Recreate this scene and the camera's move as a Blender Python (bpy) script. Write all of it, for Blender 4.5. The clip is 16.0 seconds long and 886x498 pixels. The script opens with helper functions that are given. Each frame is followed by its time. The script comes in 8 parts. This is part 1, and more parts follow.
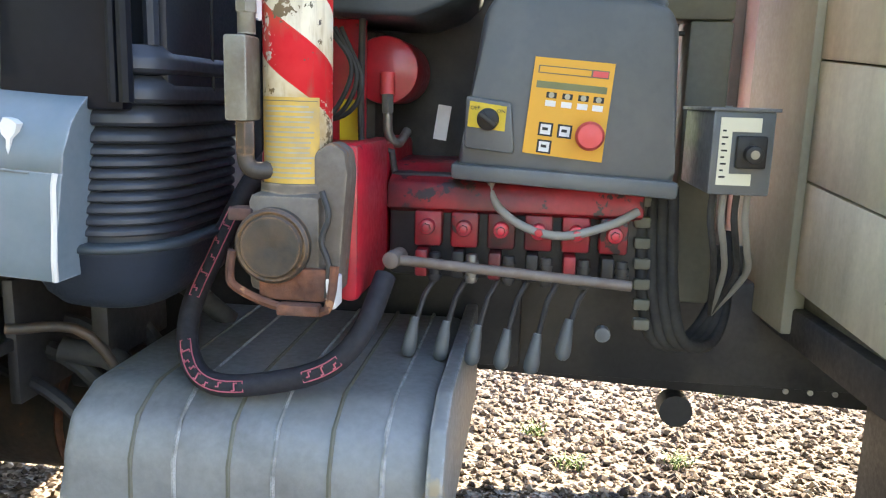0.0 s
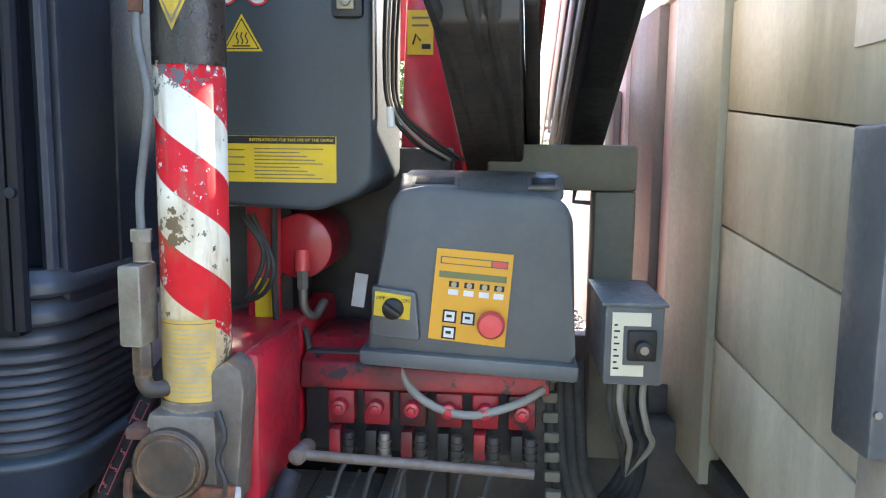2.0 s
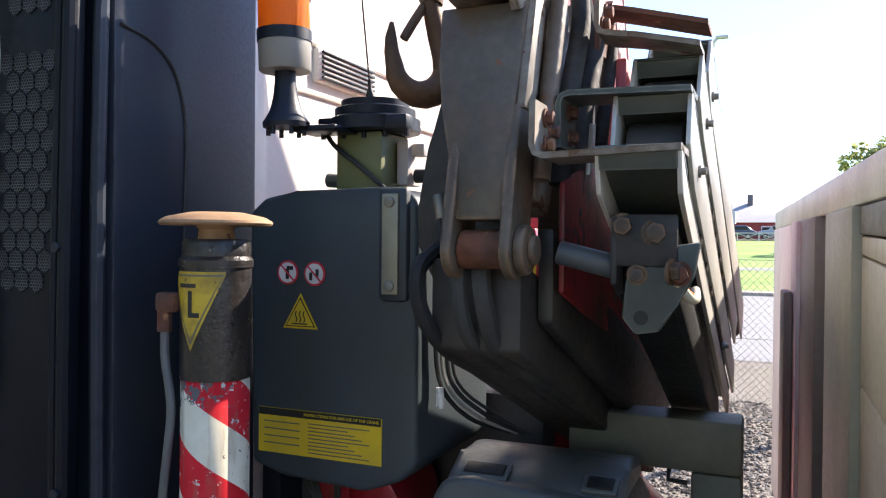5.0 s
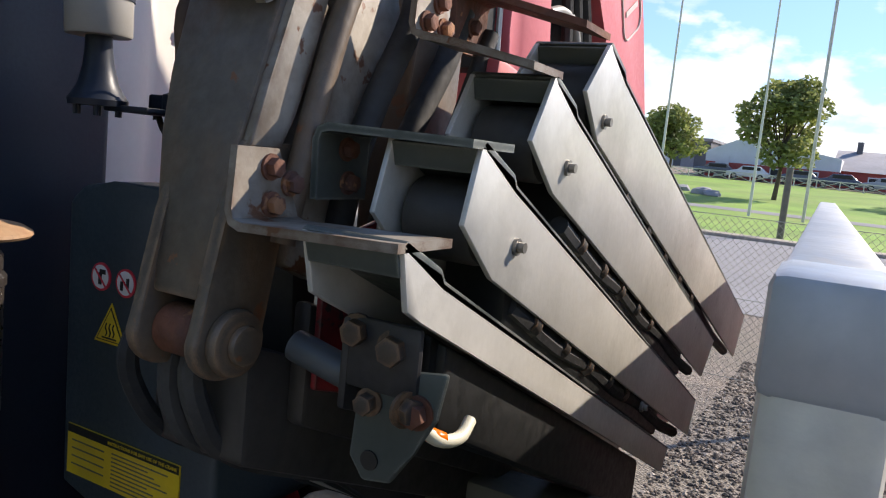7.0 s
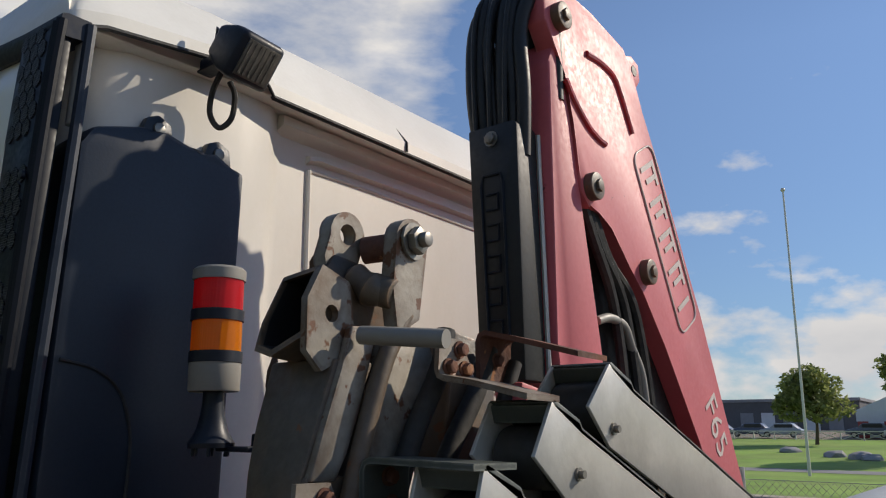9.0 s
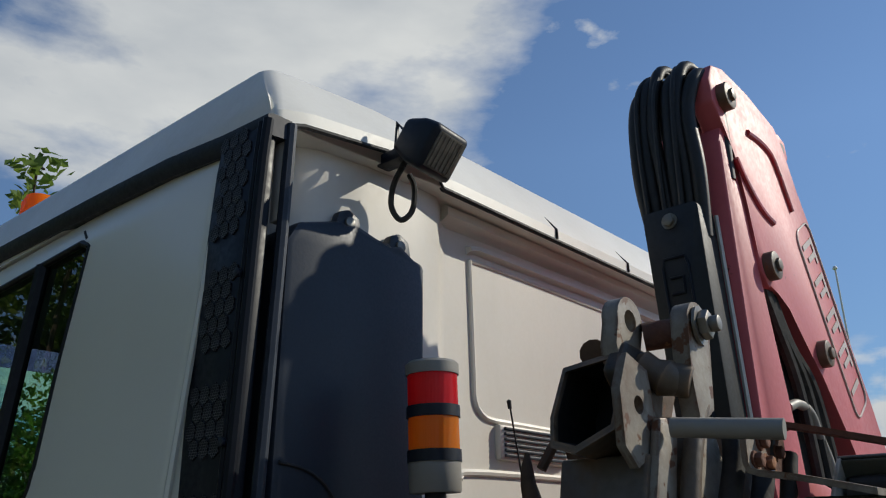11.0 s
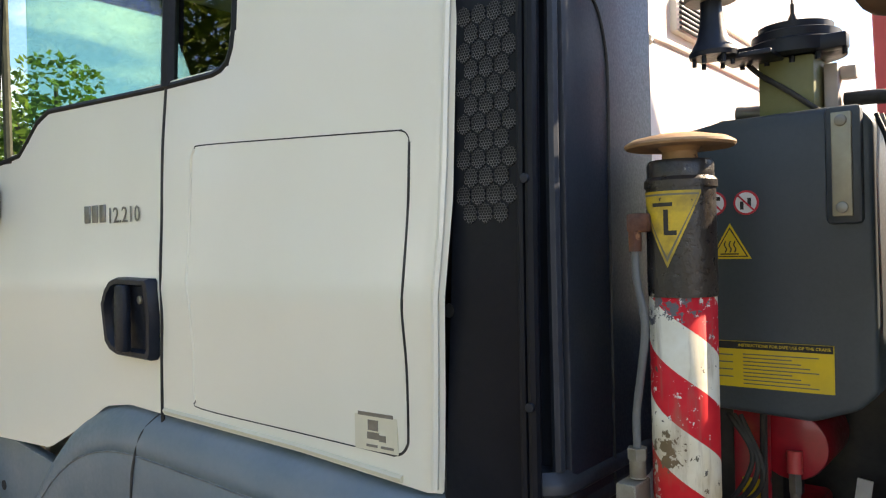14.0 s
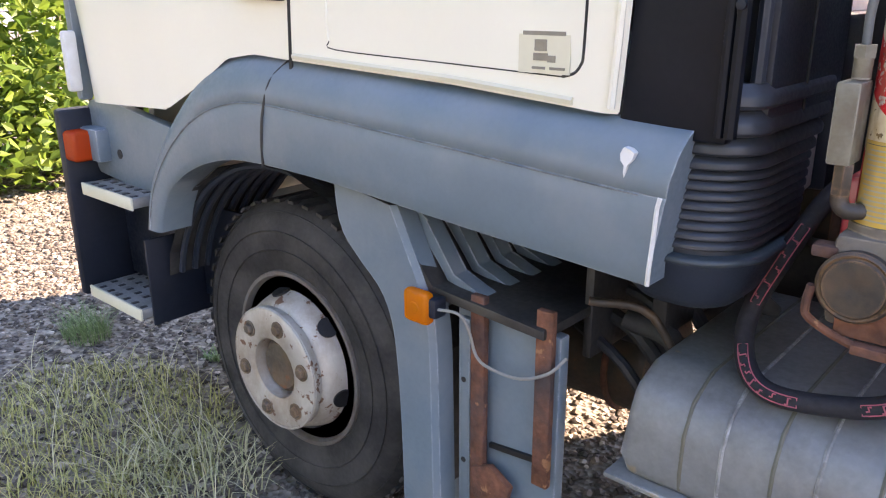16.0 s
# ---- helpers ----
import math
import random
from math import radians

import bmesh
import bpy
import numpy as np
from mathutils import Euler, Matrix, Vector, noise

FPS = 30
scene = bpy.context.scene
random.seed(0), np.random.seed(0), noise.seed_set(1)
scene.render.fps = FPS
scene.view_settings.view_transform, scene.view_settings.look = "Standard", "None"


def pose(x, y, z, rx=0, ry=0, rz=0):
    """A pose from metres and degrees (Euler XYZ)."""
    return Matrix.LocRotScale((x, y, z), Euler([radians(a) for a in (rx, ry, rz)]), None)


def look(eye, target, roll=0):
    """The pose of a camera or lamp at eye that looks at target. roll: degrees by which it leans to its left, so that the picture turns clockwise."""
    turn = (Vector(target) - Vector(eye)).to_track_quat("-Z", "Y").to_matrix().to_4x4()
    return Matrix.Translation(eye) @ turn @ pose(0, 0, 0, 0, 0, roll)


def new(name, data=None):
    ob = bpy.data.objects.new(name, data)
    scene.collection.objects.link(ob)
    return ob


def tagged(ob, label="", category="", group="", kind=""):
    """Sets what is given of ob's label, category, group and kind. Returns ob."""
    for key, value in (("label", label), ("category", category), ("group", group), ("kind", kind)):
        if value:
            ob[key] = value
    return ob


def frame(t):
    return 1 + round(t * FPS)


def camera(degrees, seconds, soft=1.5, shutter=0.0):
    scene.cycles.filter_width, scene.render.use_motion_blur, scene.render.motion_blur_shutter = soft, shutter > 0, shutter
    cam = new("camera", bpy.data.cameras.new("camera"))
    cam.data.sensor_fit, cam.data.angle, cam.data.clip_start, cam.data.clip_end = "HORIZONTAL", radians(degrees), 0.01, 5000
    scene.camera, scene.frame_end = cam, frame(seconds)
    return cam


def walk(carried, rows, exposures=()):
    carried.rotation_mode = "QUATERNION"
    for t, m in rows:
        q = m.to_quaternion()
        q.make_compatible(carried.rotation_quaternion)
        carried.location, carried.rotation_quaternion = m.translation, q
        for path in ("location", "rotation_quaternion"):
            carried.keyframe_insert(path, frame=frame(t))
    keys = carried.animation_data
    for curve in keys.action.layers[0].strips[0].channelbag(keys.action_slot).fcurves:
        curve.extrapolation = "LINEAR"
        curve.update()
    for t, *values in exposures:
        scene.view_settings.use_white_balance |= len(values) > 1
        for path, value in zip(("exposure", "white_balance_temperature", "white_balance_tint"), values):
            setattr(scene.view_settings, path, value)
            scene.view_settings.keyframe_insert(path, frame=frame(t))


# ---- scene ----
cam = camera(59.4, 16.0, soft=1.15)
PATH = [
    (0, (0.124, 0.196, 1.144), (-0.09, 2.149, 0.767), 1.7),
    (0.5, (0.143, 0.186, 1.205), (-0.032, 2.149, 0.862), 0.7),
    (1, (0.138, 0.189, 1.242), (0.024, 2.162, 0.933), 0.4),
    (1.5, (0.162, 0.202, 1.287), (0.042, 2.177, 0.999), 0.7),
    (2, (0.226, 0.209, 1.358), (0.064, 2.186, 1.102), 0.7),
    (2.5, (0.275, 0.204, 1.407), (0.031, 2.18, 1.223), 1.0),
    (3, (0.314, 0.192, 1.455), (-0.017, 2.162, 1.347), 1.0),
    (3.5, (0.346, 0.186, 1.492), (-0.052, 2.145, 1.443), 0.3),
    (4, (0.388, 0.204, 1.531), (-0.101, 2.143, 1.491), -0.1),
    (4.2, (0.399, 0.22, 1.546), (-0.139, 2.146, 1.508), -0.3),
    (6.3, (0.662, 0.645, 1.78), (-0.427, 2.322, 1.726), 4.0),
    (6.5, (0.669, 0.671, 1.79), (-0.384, 2.367, 1.657), 5.0),
    (7, (0.665, 0.708, 1.785), (-0.295, 2.445, 1.541), 5.8),
    (7.5, (0.691, 0.665, 1.802), (-0.309, 2.395, 1.719), 3.9),
    (8, (0.756, 0.635, 1.804), (-0.37, 2.281, 1.964), 2.2),
    (8.5, (0.821, 0.618, 1.81), (-0.374, 2.188, 2.139), 1.8),
    (8.7, (0.842, 0.616, 1.816), (-0.363, 2.163, 2.208), 1.4),
    (10.8, (0.678, 0.512, 1.827), (-0.593, 1.894, 2.514), -1.2),
    (11, (0.613, 0.467, 1.824), (-0.641, 1.862, 2.519), -0.3),
    (11.5, (0.47, 0.371, 1.809), (-0.707, 1.836, 2.493), 0.2),
    (12, (0.391, 0.371, 1.766), (-0.792, 1.858, 2.391), -0.4),
    (12.5, (0.367, 0.413, 1.712), (-0.899, 1.876, 2.218), -0.2),
    (13, (0.323, 0.382, 1.631), (-0.956, 1.88, 1.981), 0.2),
    (13.5, (0.257, 0.259, 1.58), (-1.001, 1.806, 1.736), -0.7),
    (14, (0.214, 0.165, 1.529), (-1.021, 1.738, 1.52), -1.4),
    (14.5, (0.204, 0.135, 1.467), (-1.026, 1.707, 1.342), -1.4),
    (15, (0.189, 0.11, 1.421), (-1.061, 1.654, 1.19), -1.0),
    (15.5, (0.151, 0.068, 1.37), (-1.121, 1.559, 0.972), -0.1),
    (16, (0.034, 0.082, 1.315), (-1.231, 1.499, 0.69), -0.3),
]
walk(cam, [(t, look(eye, target, roll)) for t, eye, target, roll in PATH],
     exposures=[(0.0, 3.9, 8500, 14), (2.0, 3.85, 7450, 13), (3.5, 2.95, 7400, 13), (4.2, 2.6, 7200, 15), (6.5, 1.58, 7100, 16), (7.5, 1.12, 7100, 16), (8.5, 0.55, 7300, 14), (11.0, 0.18, 6800, 7), (12.0, 0.45, 7100, 9), (13.0, 1.5, 7600, 8), (13.5, 2.4, 8950, 12), (14.0, 2.6, 8950, 15), (15.0, 2.95, 9000, 21), (16.0, 3.45, 8600, 27)])


# ---- world, sun ----
SUN_AZ, SUN_EL = 57.5, 34.0            # degrees from +x towards +y, and above the horizon
sx = math.cos(radians(SUN_EL)) * math.cos(radians(SUN_AZ))
sy = math.cos(radians(SUN_EL)) * math.sin(radians(SUN_AZ))
sz = math.sin(radians(SUN_EL))
sun_data = bpy.data.lights.new("sun", "SUN")
sun_data.energy, sun_data.angle, sun_data.color = 2.95, radians(0.53), (1.0, 0.95, 0.86)
sun = new("sun", sun_data)
sun.matrix_world = look((sx * 40, sy * 40, sz * 40), (0, 0, 0))

world = bpy.data.worlds.new("sky")
scene.world = world
world.use_nodes = True
wn, wl = world.node_tree.nodes, world.node_tree.links
wn.clear()
sky = wn.new("ShaderNodeTexSky")
sky.sky_type, sky.sun_disc = "NISHITA", False
sky.sun_elevation, sky.sun_rotation = radians(SUN_EL), radians(90 - SUN_AZ)
sky.air_density, sky.dust_density, sky.ozone_density = 1.0, 0.05, 2.2
coord = wn.new("ShaderNodeTexCoord")
flat = wn.new("ShaderNodeMapping")
flat.inputs["Scale"].default_value = (1.0, 1.0, 2.6)
flat.inputs["Location"].default_value = (0.35, 0.1, 0.2)
puff = wn.new("ShaderNodeTexNoise")
puff.inputs["Scale"].default_value, puff.inputs["Detail"].default_value, puff.inputs["Roughness"].default_value = 2.3, 9.0, 0.55
edge = wn.new("ShaderNodeMapRange")
edge.inputs["From Min"].default_value, edge.inputs["From Max"].default_value = 0.54, 0.68
shade = wn.new("ShaderNodeTexNoise")
shade.inputs["Scale"].default_value, shade.inputs["Detail"].default_value = 5.0, 5.0
tone = wn.new("ShaderNodeMixRGB")
tone.inputs["Color1"].default_value, tone.inputs["Color2"].default_value = (2.1, 2.4, 2.9, 1), (4.9, 5.0, 5.1, 1)
mix = wn.new("ShaderNodeMixRGB")
back = wn.new("ShaderNodeBackground")
back.inputs["Strength"].default_value = 0.14
out = wn.new("ShaderNodeOutputWorld")
wl.new(coord.outputs["Generated"], flat.inputs["Vector"])
wl.new(flat.outputs["Vector"], puff.inputs["Vector"])
wl.new(flat.outputs["Vector"], shade.inputs["Vector"])
# a wide cloud bank over the lorry's front, heaped clouds low over the land
bank = wn.new("ShaderNodeVectorMath")
bank.operation = "DOT_PRODUCT"
bank.inputs[1].default_value = (-0.72, 0.42, 0.55)
bank_fac = wn.new("ShaderNodeMapRange")
for key, v in (("From Min", 0.90), ("From Max", 0.965), ("To Min", -0.10), ("To Max", 0.15)):
    bank_fac.inputs[key].default_value = v
heap = wn.new("ShaderNodeTexNoise")
heap.inputs["Scale"].default_value, heap.inputs["Detail"].default_value, heap.inputs["Roughness"].default_value = 9.0, 8.0, 0.52
heap_map = wn.new("ShaderNodeMapping")
heap_map.inputs["Scale"].default_value = (1.0, 1.0, 2.0)
heap_map.inputs["Location"].default_value = (0.1, 0.3, 0.0)
split = wn.new("ShaderNodeSeparateXYZ")
low = wn.new("ShaderNodeMapRange")
for key, v in (("From Min", 0.12), ("From Max", 0.30), ("To Min", 0.125), ("To Max", -0.10)):
    low.inputs[key].default_value = v
add_bank, add_low, most = (wn.new("ShaderNodeMath") for _ in range(3))
add_bank.operation, add_low.operation, most.operation = "ADD", "ADD", "MAXIMUM"
wl.new(coord.outputs["Generated"], bank.inputs[0])
wl.new(bank.outputs["Value"], bank_fac.inputs["Value"])
wl.new(coord.outputs["Generated"], heap_map.inputs["Vector"])
wl.new(heap_map.outputs["Vector"], heap.inputs["Vector"])
wl.new(coord.outputs["Generated"], split.inputs[0])
wl.new(split.outputs["Z"], low.inputs["Value"])
wl.new(puff.outputs["Fac"], add_bank.inputs[0])
wl.new(bank_fac.outputs["Result"], add_bank.inputs[1])
wl.new(heap.outputs["Fac"], add_low.inputs[0])
wl.new(low.outputs["Result"], add_low.inputs[1])
wl.new(add_bank.outputs[0], most.inputs[0])
wl.new(add_low.outputs[0], most.inputs[1])
wl.new(most.outputs[0], edge.inputs["Value"])
wl.new(shade.outputs["Fac"], tone.inputs["Fac"])
wl.new(edge.outputs["Result"], mix.inputs["Fac"])
haze = wn.new("ShaderNodeMapRange")
haze.inputs["From Min"].default_value, haze.inputs["From Max"].default_value = 0.0, 0.45
depth = wn.new("ShaderNodeMixRGB")
depth.inputs["Color1"].default_value, depth.inputs["Color2"].default_value = (0.24, 0.32, 0.43, 1), (0.58, 0.65, 0.75, 1)
clear = wn.new("ShaderNodeMixRGB")
clear.blend_type, clear.inputs["Fac"].default_value = "MULTIPLY", 1.0
wl.new(split.outputs["Z"], haze.inputs["Value"])
wl.new(haze.outputs["Result"], depth.inputs["Fac"])
wl.new(sky.outputs["Color"], clear.inputs["Color1"])
wl.new(depth.outputs["Color"], clear.inputs["Color2"])
wl.new(clear.outputs["Color"], mix.inputs["Color1"])
wl.new(tone.outputs["Color"], mix.inputs["Color2"])
wl.new(mix.outputs["Color"], back.inputs["Color"])
wl.new(back.outputs["Background"], out.inputs["Surface"])


# ---- materials ----
def shader(name):
    m = bpy.data.materials.new(name)
    m.use_nodes = True
    nt = m.node_tree
    return m, nt, nt.nodes["Principled BSDF"]


def noise_node(nt, vec, scale, detail=4.0, rough=0.55):
    n = nt.nodes.new("ShaderNodeTexNoise")
    n.inputs["Scale"].default_value, n.inputs["Detail"].default_value, n.inputs["Roughness"].default_value = scale, detail, rough
    nt.links.new(vec, n.inputs["Vector"])
    return n.outputs["Fac"]


def ramp(nt, fac, lo, hi, a=0.0, b=1.0):
    n = nt.nodes.new("ShaderNodeMapRange")
    for key, v in (("From Min", lo), ("From Max", hi), ("To Min", a), ("To Max", b)):
        n.inputs[key].default_value = v
    nt.links.new(fac, n.inputs["Value"])
    return n.outputs["Result"]


def blend(nt, fac, a, b, mode="MIX"):
    n = nt.nodes.new("ShaderNodeMixRGB")
    n.blend_type = mode
    for key, v in (("Fac", fac), ("Color1", a), ("Color2", b)):
        if isinstance(v, (tuple, list)):
            n.inputs[key].default_value = (*v[:3], 1)
        elif isinstance(v, float):
            n.inputs[key].default_value = v
        else:
            nt.links.new(v, n.inputs[key])
    return n.outputs["Color"]


def mk(name, color, rough=0.5, metal=0.0, var=0.12, scale=6.0, fine=90.0, bump=0.06, dirt=None, rvar=1.0, amount=0.5, dscale=4.0, coat=0.0, spots=None, spot_at=0.66, spot_scale=30.0, streak=1.0, worn=None, worn_r=0.004, drough=0.62, spec=0.5):
    """A surface with broad and fine variation, an optional film of dirt and optional chips or rust spots."""
    m, nt, bs = shader(name)
    co = nt.nodes.new("ShaderNodeTexCoord").outputs["Object"]
    broad, grain = noise_node(nt, co, scale), noise_node(nt, co, fine, 6.0)
    dark = tuple(c * (1 - var) for c in color)
    lite = tuple(min(1, c * (1 + var)) for c in color)
    col = blend(nt, ramp(nt, broad, 0.35, 0.65), dark, lite)
    col = blend(nt, ramp(nt, grain, 0.3, 0.7, 0.0, 0.35), col, tuple(c * (1 - 1.6 * var) for c in color))
    if dirt:
        mp = nt.nodes.new("ShaderNodeMapping")
        mp.inputs["Scale"].default_value = (1, 1, 1 / streak)
        nt.links.new(co, mp.inputs["Vector"])
        d = noise_node(nt, mp.outputs["Vector"], dscale, 7.0, drough)
        col = blend(nt, ramp(nt, d, 0.42, 0.72, 0.0, amount), col, dirt)
    rg = ramp(nt, grain, 0.3, 0.7, max(0.03, rough - 0.07 * rvar), min(1, rough + 0.1 * rvar))
    if spots:
        s = noise_node(nt, co, spot_scale, 5.0, 0.6)
        f = ramp(nt, s, spot_at, spot_at + 0.03)
        col = blend(nt, f, col, spots)
    if worn:
        bev = nt.nodes.new("ShaderNodeBevel")
        bev.samples, bev.inputs["Radius"].default_value = 4, worn_r
        geo = nt.nodes.new("ShaderNodeNewGeometry")
        dot = nt.nodes.new("ShaderNodeVectorMath")
        dot.operation = "DOT_PRODUCT"
        nt.links.new(bev.outputs["Normal"], dot.inputs[0])
        nt.links.new(geo.outputs["Normal"], dot.inputs[1])
        near = ramp(nt, dot.outputs["Value"], 0.99, 0.90)
        patchy = ramp(nt, noise_node(nt, co, 28, 5, 0.6), 0.40, 0.56)
        both = nt.nodes.new("ShaderNodeMath")
        both.operation = "MULTIPLY"
        nt.links.new(near, both.inputs[0])
        nt.links.new(patchy, both.inputs[1])
        col = blend(nt, both.outputs[0], col, worn)
    nt.links.new(col, bs.inputs["Base Color"])
    nt.links.new(rg, bs.inputs["Roughness"])
    bs.inputs["Metallic"].default_value = metal
    bs.inputs["Coat Weight"].default_value = coat
    bs.inputs["Coat Roughness"].default_value = 0.12
    bs.inputs["Specular IOR Level"].default_value = spec
    if bump:
        b = nt.nodes.new("ShaderNodeBump")
        b.inputs["Strength"].default_value, b.inputs["Distance"].default_value = bump, 0.004
        nt.links.new(grain, b.inputs["Height"])
        nt.links.new(b.outputs["Normal"], bs.inputs["Normal"])
    return m


def pane_mat(name, tint):
    """A thin flat pane: tinted see-through with a mirror gloss by Fresnel."""
    m, nt, bs = shader(name)
    clear = nt.nodes.new("ShaderNodeBsdfTransparent")
    clear.inputs["Color"].default_value = (*tint, 1)
    gloss = nt.nodes.new("ShaderNodeBsdfGlossy")
    gloss.inputs["Roughness"].default_value = 0.0
    fres = nt.nodes.new("ShaderNodeFresnel")
    fres.inputs["IOR"].default_value = 1.7
    mx = nt.nodes.new("ShaderNodeMixShader")
    nt.links.new(fres.outputs["Fac"], mx.inputs["Fac"])
    nt.links.new(clear.outputs["BSDF"], mx.inputs[1])
    nt.links.new(gloss.outputs["BSDF"], mx.inputs[2])
    nt.links.new(mx.outputs["Shader"], nt.nodes["Material Output"].inputs["Surface"])
    return m


def lens_mat(name, color):
    """Ribbed coloured plastic that lets light through."""
    m, nt, bs = shader(name)
    bs.inputs["Base Color"].default_value = (*color, 1)
    bs.inputs["Roughness"].default_value = 0.25
    tl = nt.nodes.new("ShaderNodeBsdfTranslucent")
    tl.inputs["Color"].default_value = (*color, 1)
    wave = nt.nodes.new("ShaderNodeTexWave")
    wave.inputs["Scale"].default_value = 90
    bp_ = nt.nodes.new("ShaderNodeBump")
    bp_.inputs["Strength"].default_value, bp_.inputs["Distance"].default_value = 0.3, 0.001
    nt.links.new(nt.nodes.new("ShaderNodeTexCoord").outputs["Object"], wave.inputs["Vector"])
    nt.links.new(wave.outputs["Fac"], bp_.inputs["Height"])
    nt.links.new(bp_.outputs["Normal"], bs.inputs["Normal"])
    mx = nt.nodes.new("ShaderNodeMixShader")
    mx.inputs["Fac"].default_value = 0.5
    nt.links.new(bs.outputs["BSDF"], mx.inputs[1])
    nt.links.new(tl.outputs["BSDF"], mx.inputs[2])
    nt.links.new(mx.outputs["Shader"], nt.nodes["Material Output"].inputs["Surface"])
    return m


M_WHITE = mk("cream white cab paint", (0.84, 0.82, 0.69), 0.3, var=0.012, scale=1.5, fine=60, bump=0.0, dirt=(0.56, 0.53, 0.42), amount=0.22, dscale=2.0, coat=0.5, drough=0.4, streak=2.5, rvar=0.1)
M_WALL = mk("weathered white cab back paint", (0.68, 0.65, 0.59), 0.42, var=0.05, scale=2.0, bump=0.02, dirt=(0.46, 0.42, 0.34), amount=0.4, dscale=3.0, streak=3.0)
M_ROOFPAINT = mk("weathered white roof paint", (0.80, 0.78, 0.71), 0.42, var=0.04, scale=2.0, bump=0.02, dirt=(0.50, 0.47, 0.40), amount=0.35, dscale=3.0)
M_FENDER = mk("blue grey moulded plastic", (0.130, 0.180, 0.212), 0.40, var=0.08, scale=3.0, bump=0.04, dirt=(0.26, 0.27, 0.27), amount=0.45, dscale=5.0, spots=(0.30, 0.31, 0.31), spot_at=0.74, spot_scale=40, worn=(0.36, 0.39, 0.42), worn_r=0.005)
M_BLACK = mk("black plastic", (0.009, 0.013, 0.022), 0.42, var=0.2, scale=5.0, bump=0.05, dirt=(0.026, 0.031, 0.042), amount=0.5, spec=0.3)
M_DUCT = mk("charcoal moulded plastic", (0.016, 0.024, 0.038), 0.45, var=0.12, scale=3.0, fine=220, bump=0.05, dirt=(0.030, 0.040, 0.056), amount=0.4, drough=0.5, worn=(0.060, 0.066, 0.080), worn_r=0.006, spec=0.42)
M_PANEL = mk("black intake panel plastic", (0.005, 0.007, 0.012), 0.42, var=0.2, scale=5.0, bump=0.04, dirt=(0.012, 0.015, 0.021), amount=0.5, spec=0.2)
M_SHELL = mk("black tank plastic", (0.036, 0.050, 0.058), 0.45, var=0.15, scale=3.0, fine=200, bump=0.05, dirt=(0.058, 0.074, 0.080), amount=0.5, drough=0.5, worn=(0.07, 0.078, 0.09), worn_r=0.006)
M_RUBBER = mk("black rubber", (0.018, 0.018, 0.018), 0.75, var=0.25, scale=10, bump=0.2, dirt=(0.10, 0.095, 0.085), amount=0.5, dscale=9)
M_SEAL = mk("smooth black window seal", (0.008, 0.009, 0.010), 0.5, var=0.15, scale=10, bump=0.03, spec=0.3)
M_RED = mk("crane red paint", (0.58, 0.016, 0.036), 0.35, var=0.18, scale=5.0, bump=0.05, dirt=(0.07, 0.018, 0.018), amount=0.6, dscale=7.0, coat=0.3, spots=(0.05, 0.03, 0.03), spot_at=0.66, worn=(0.14, 0.05, 0.045), worn_r=0.004)
M_REDG = mk("oily grimy red paint", (0.32, 0.014, 0.022), 0.4, var=0.3, scale=9, bump=0.12, dirt=(0.022, 0.014, 0.014), amount=0.95, dscale=11, spots=(0.03, 0.02, 0.02), spot_at=0.60, spot_scale=26, worn=(0.06, 0.025, 0.025), worn_r=0.004)
M_FADED = mk("sun faded red paint", (0.60, 0.125, 0.145), 0.52, var=0.08, scale=4.0, bump=0.03, dirt=(0.47, 0.10, 0.11), amount=0.5, dscale=3.0, spots=(0.14, 0.03, 0.03), spot_at=0.72, worn=(0.66, 0.20, 0.20), worn_r=0.005)
M_ARM = mk("grimy grey brown steel", (0.105, 0.083, 0.060), 0.5, var=0.35, scale=9, bump=0.2, dirt=(0.18, 0.095, 0.045), amount=0.95, dscale=10.0, spots=(0.19, 0.075, 0.03), spot_at=0.63, spot_scale=24, worn=(0.27, 0.165, 0.095), worn_r=0.009, streak=2.0)
M_GRIME = mk("oily dark steel", (0.042, 0.036, 0.030), 0.5, var=0.35, scale=9, bump=0.25, dirt=(0.13, 0.075, 0.04), amount=0.7, dscale=12.0, spots=(0.17, 0.07, 0.03), spot_at=0.66, spot_scale=24, worn=(0.22, 0.12, 0.06), worn_r=0.006)
M_HOSE = mk("black hydraulic hose", (0.009, 0.010, 0.010), 0.5, var=0.2, scale=12, bump=0.08, dirt=(0.03, 0.028, 0.025), amount=0.4, dscale=14, spec=0.5)
# Lighter copy of the arm steel: sun on +x faces is put into its colour.
M_LIT = mk("worn steel in a sunlit tone", (0.29, 0.26, 0.215), 0.5, metal=0.1, var=0.22, scale=12, bump=0.15, dirt=(0.12, 0.07, 0.038), amount=0.95, dscale=16.0, spots=(0.13, 0.05, 0.02), spot_at=0.60, spot_scale=34, worn=(0.10, 0.045, 0.02), worn_r=0.010)
M_RUSTY = mk("rusted steel", (0.17, 0.062, 0.032), 0.85, var=0.5, scale=16, bump=0.6, dirt=(0.06, 0.05, 0.05), amount=0.85, dscale=10, spots=(0.33, 0.15, 0.07), spot_at=0.62, spot_scale=24)
M_INOX = mk("dull stainless steel", (0.62, 0.60, 0.54), 0.38, metal=0.2, var=0.12, scale=5, fine=120, bump=0.05, dirt=(0.26, 0.25, 0.21), amount=0.55, dscale=7, spots=(0.22, 0.20, 0.16), spot_at=0.70, spot_scale=22, worn=(0.68, 0.66, 0.60), worn_r=0.003)
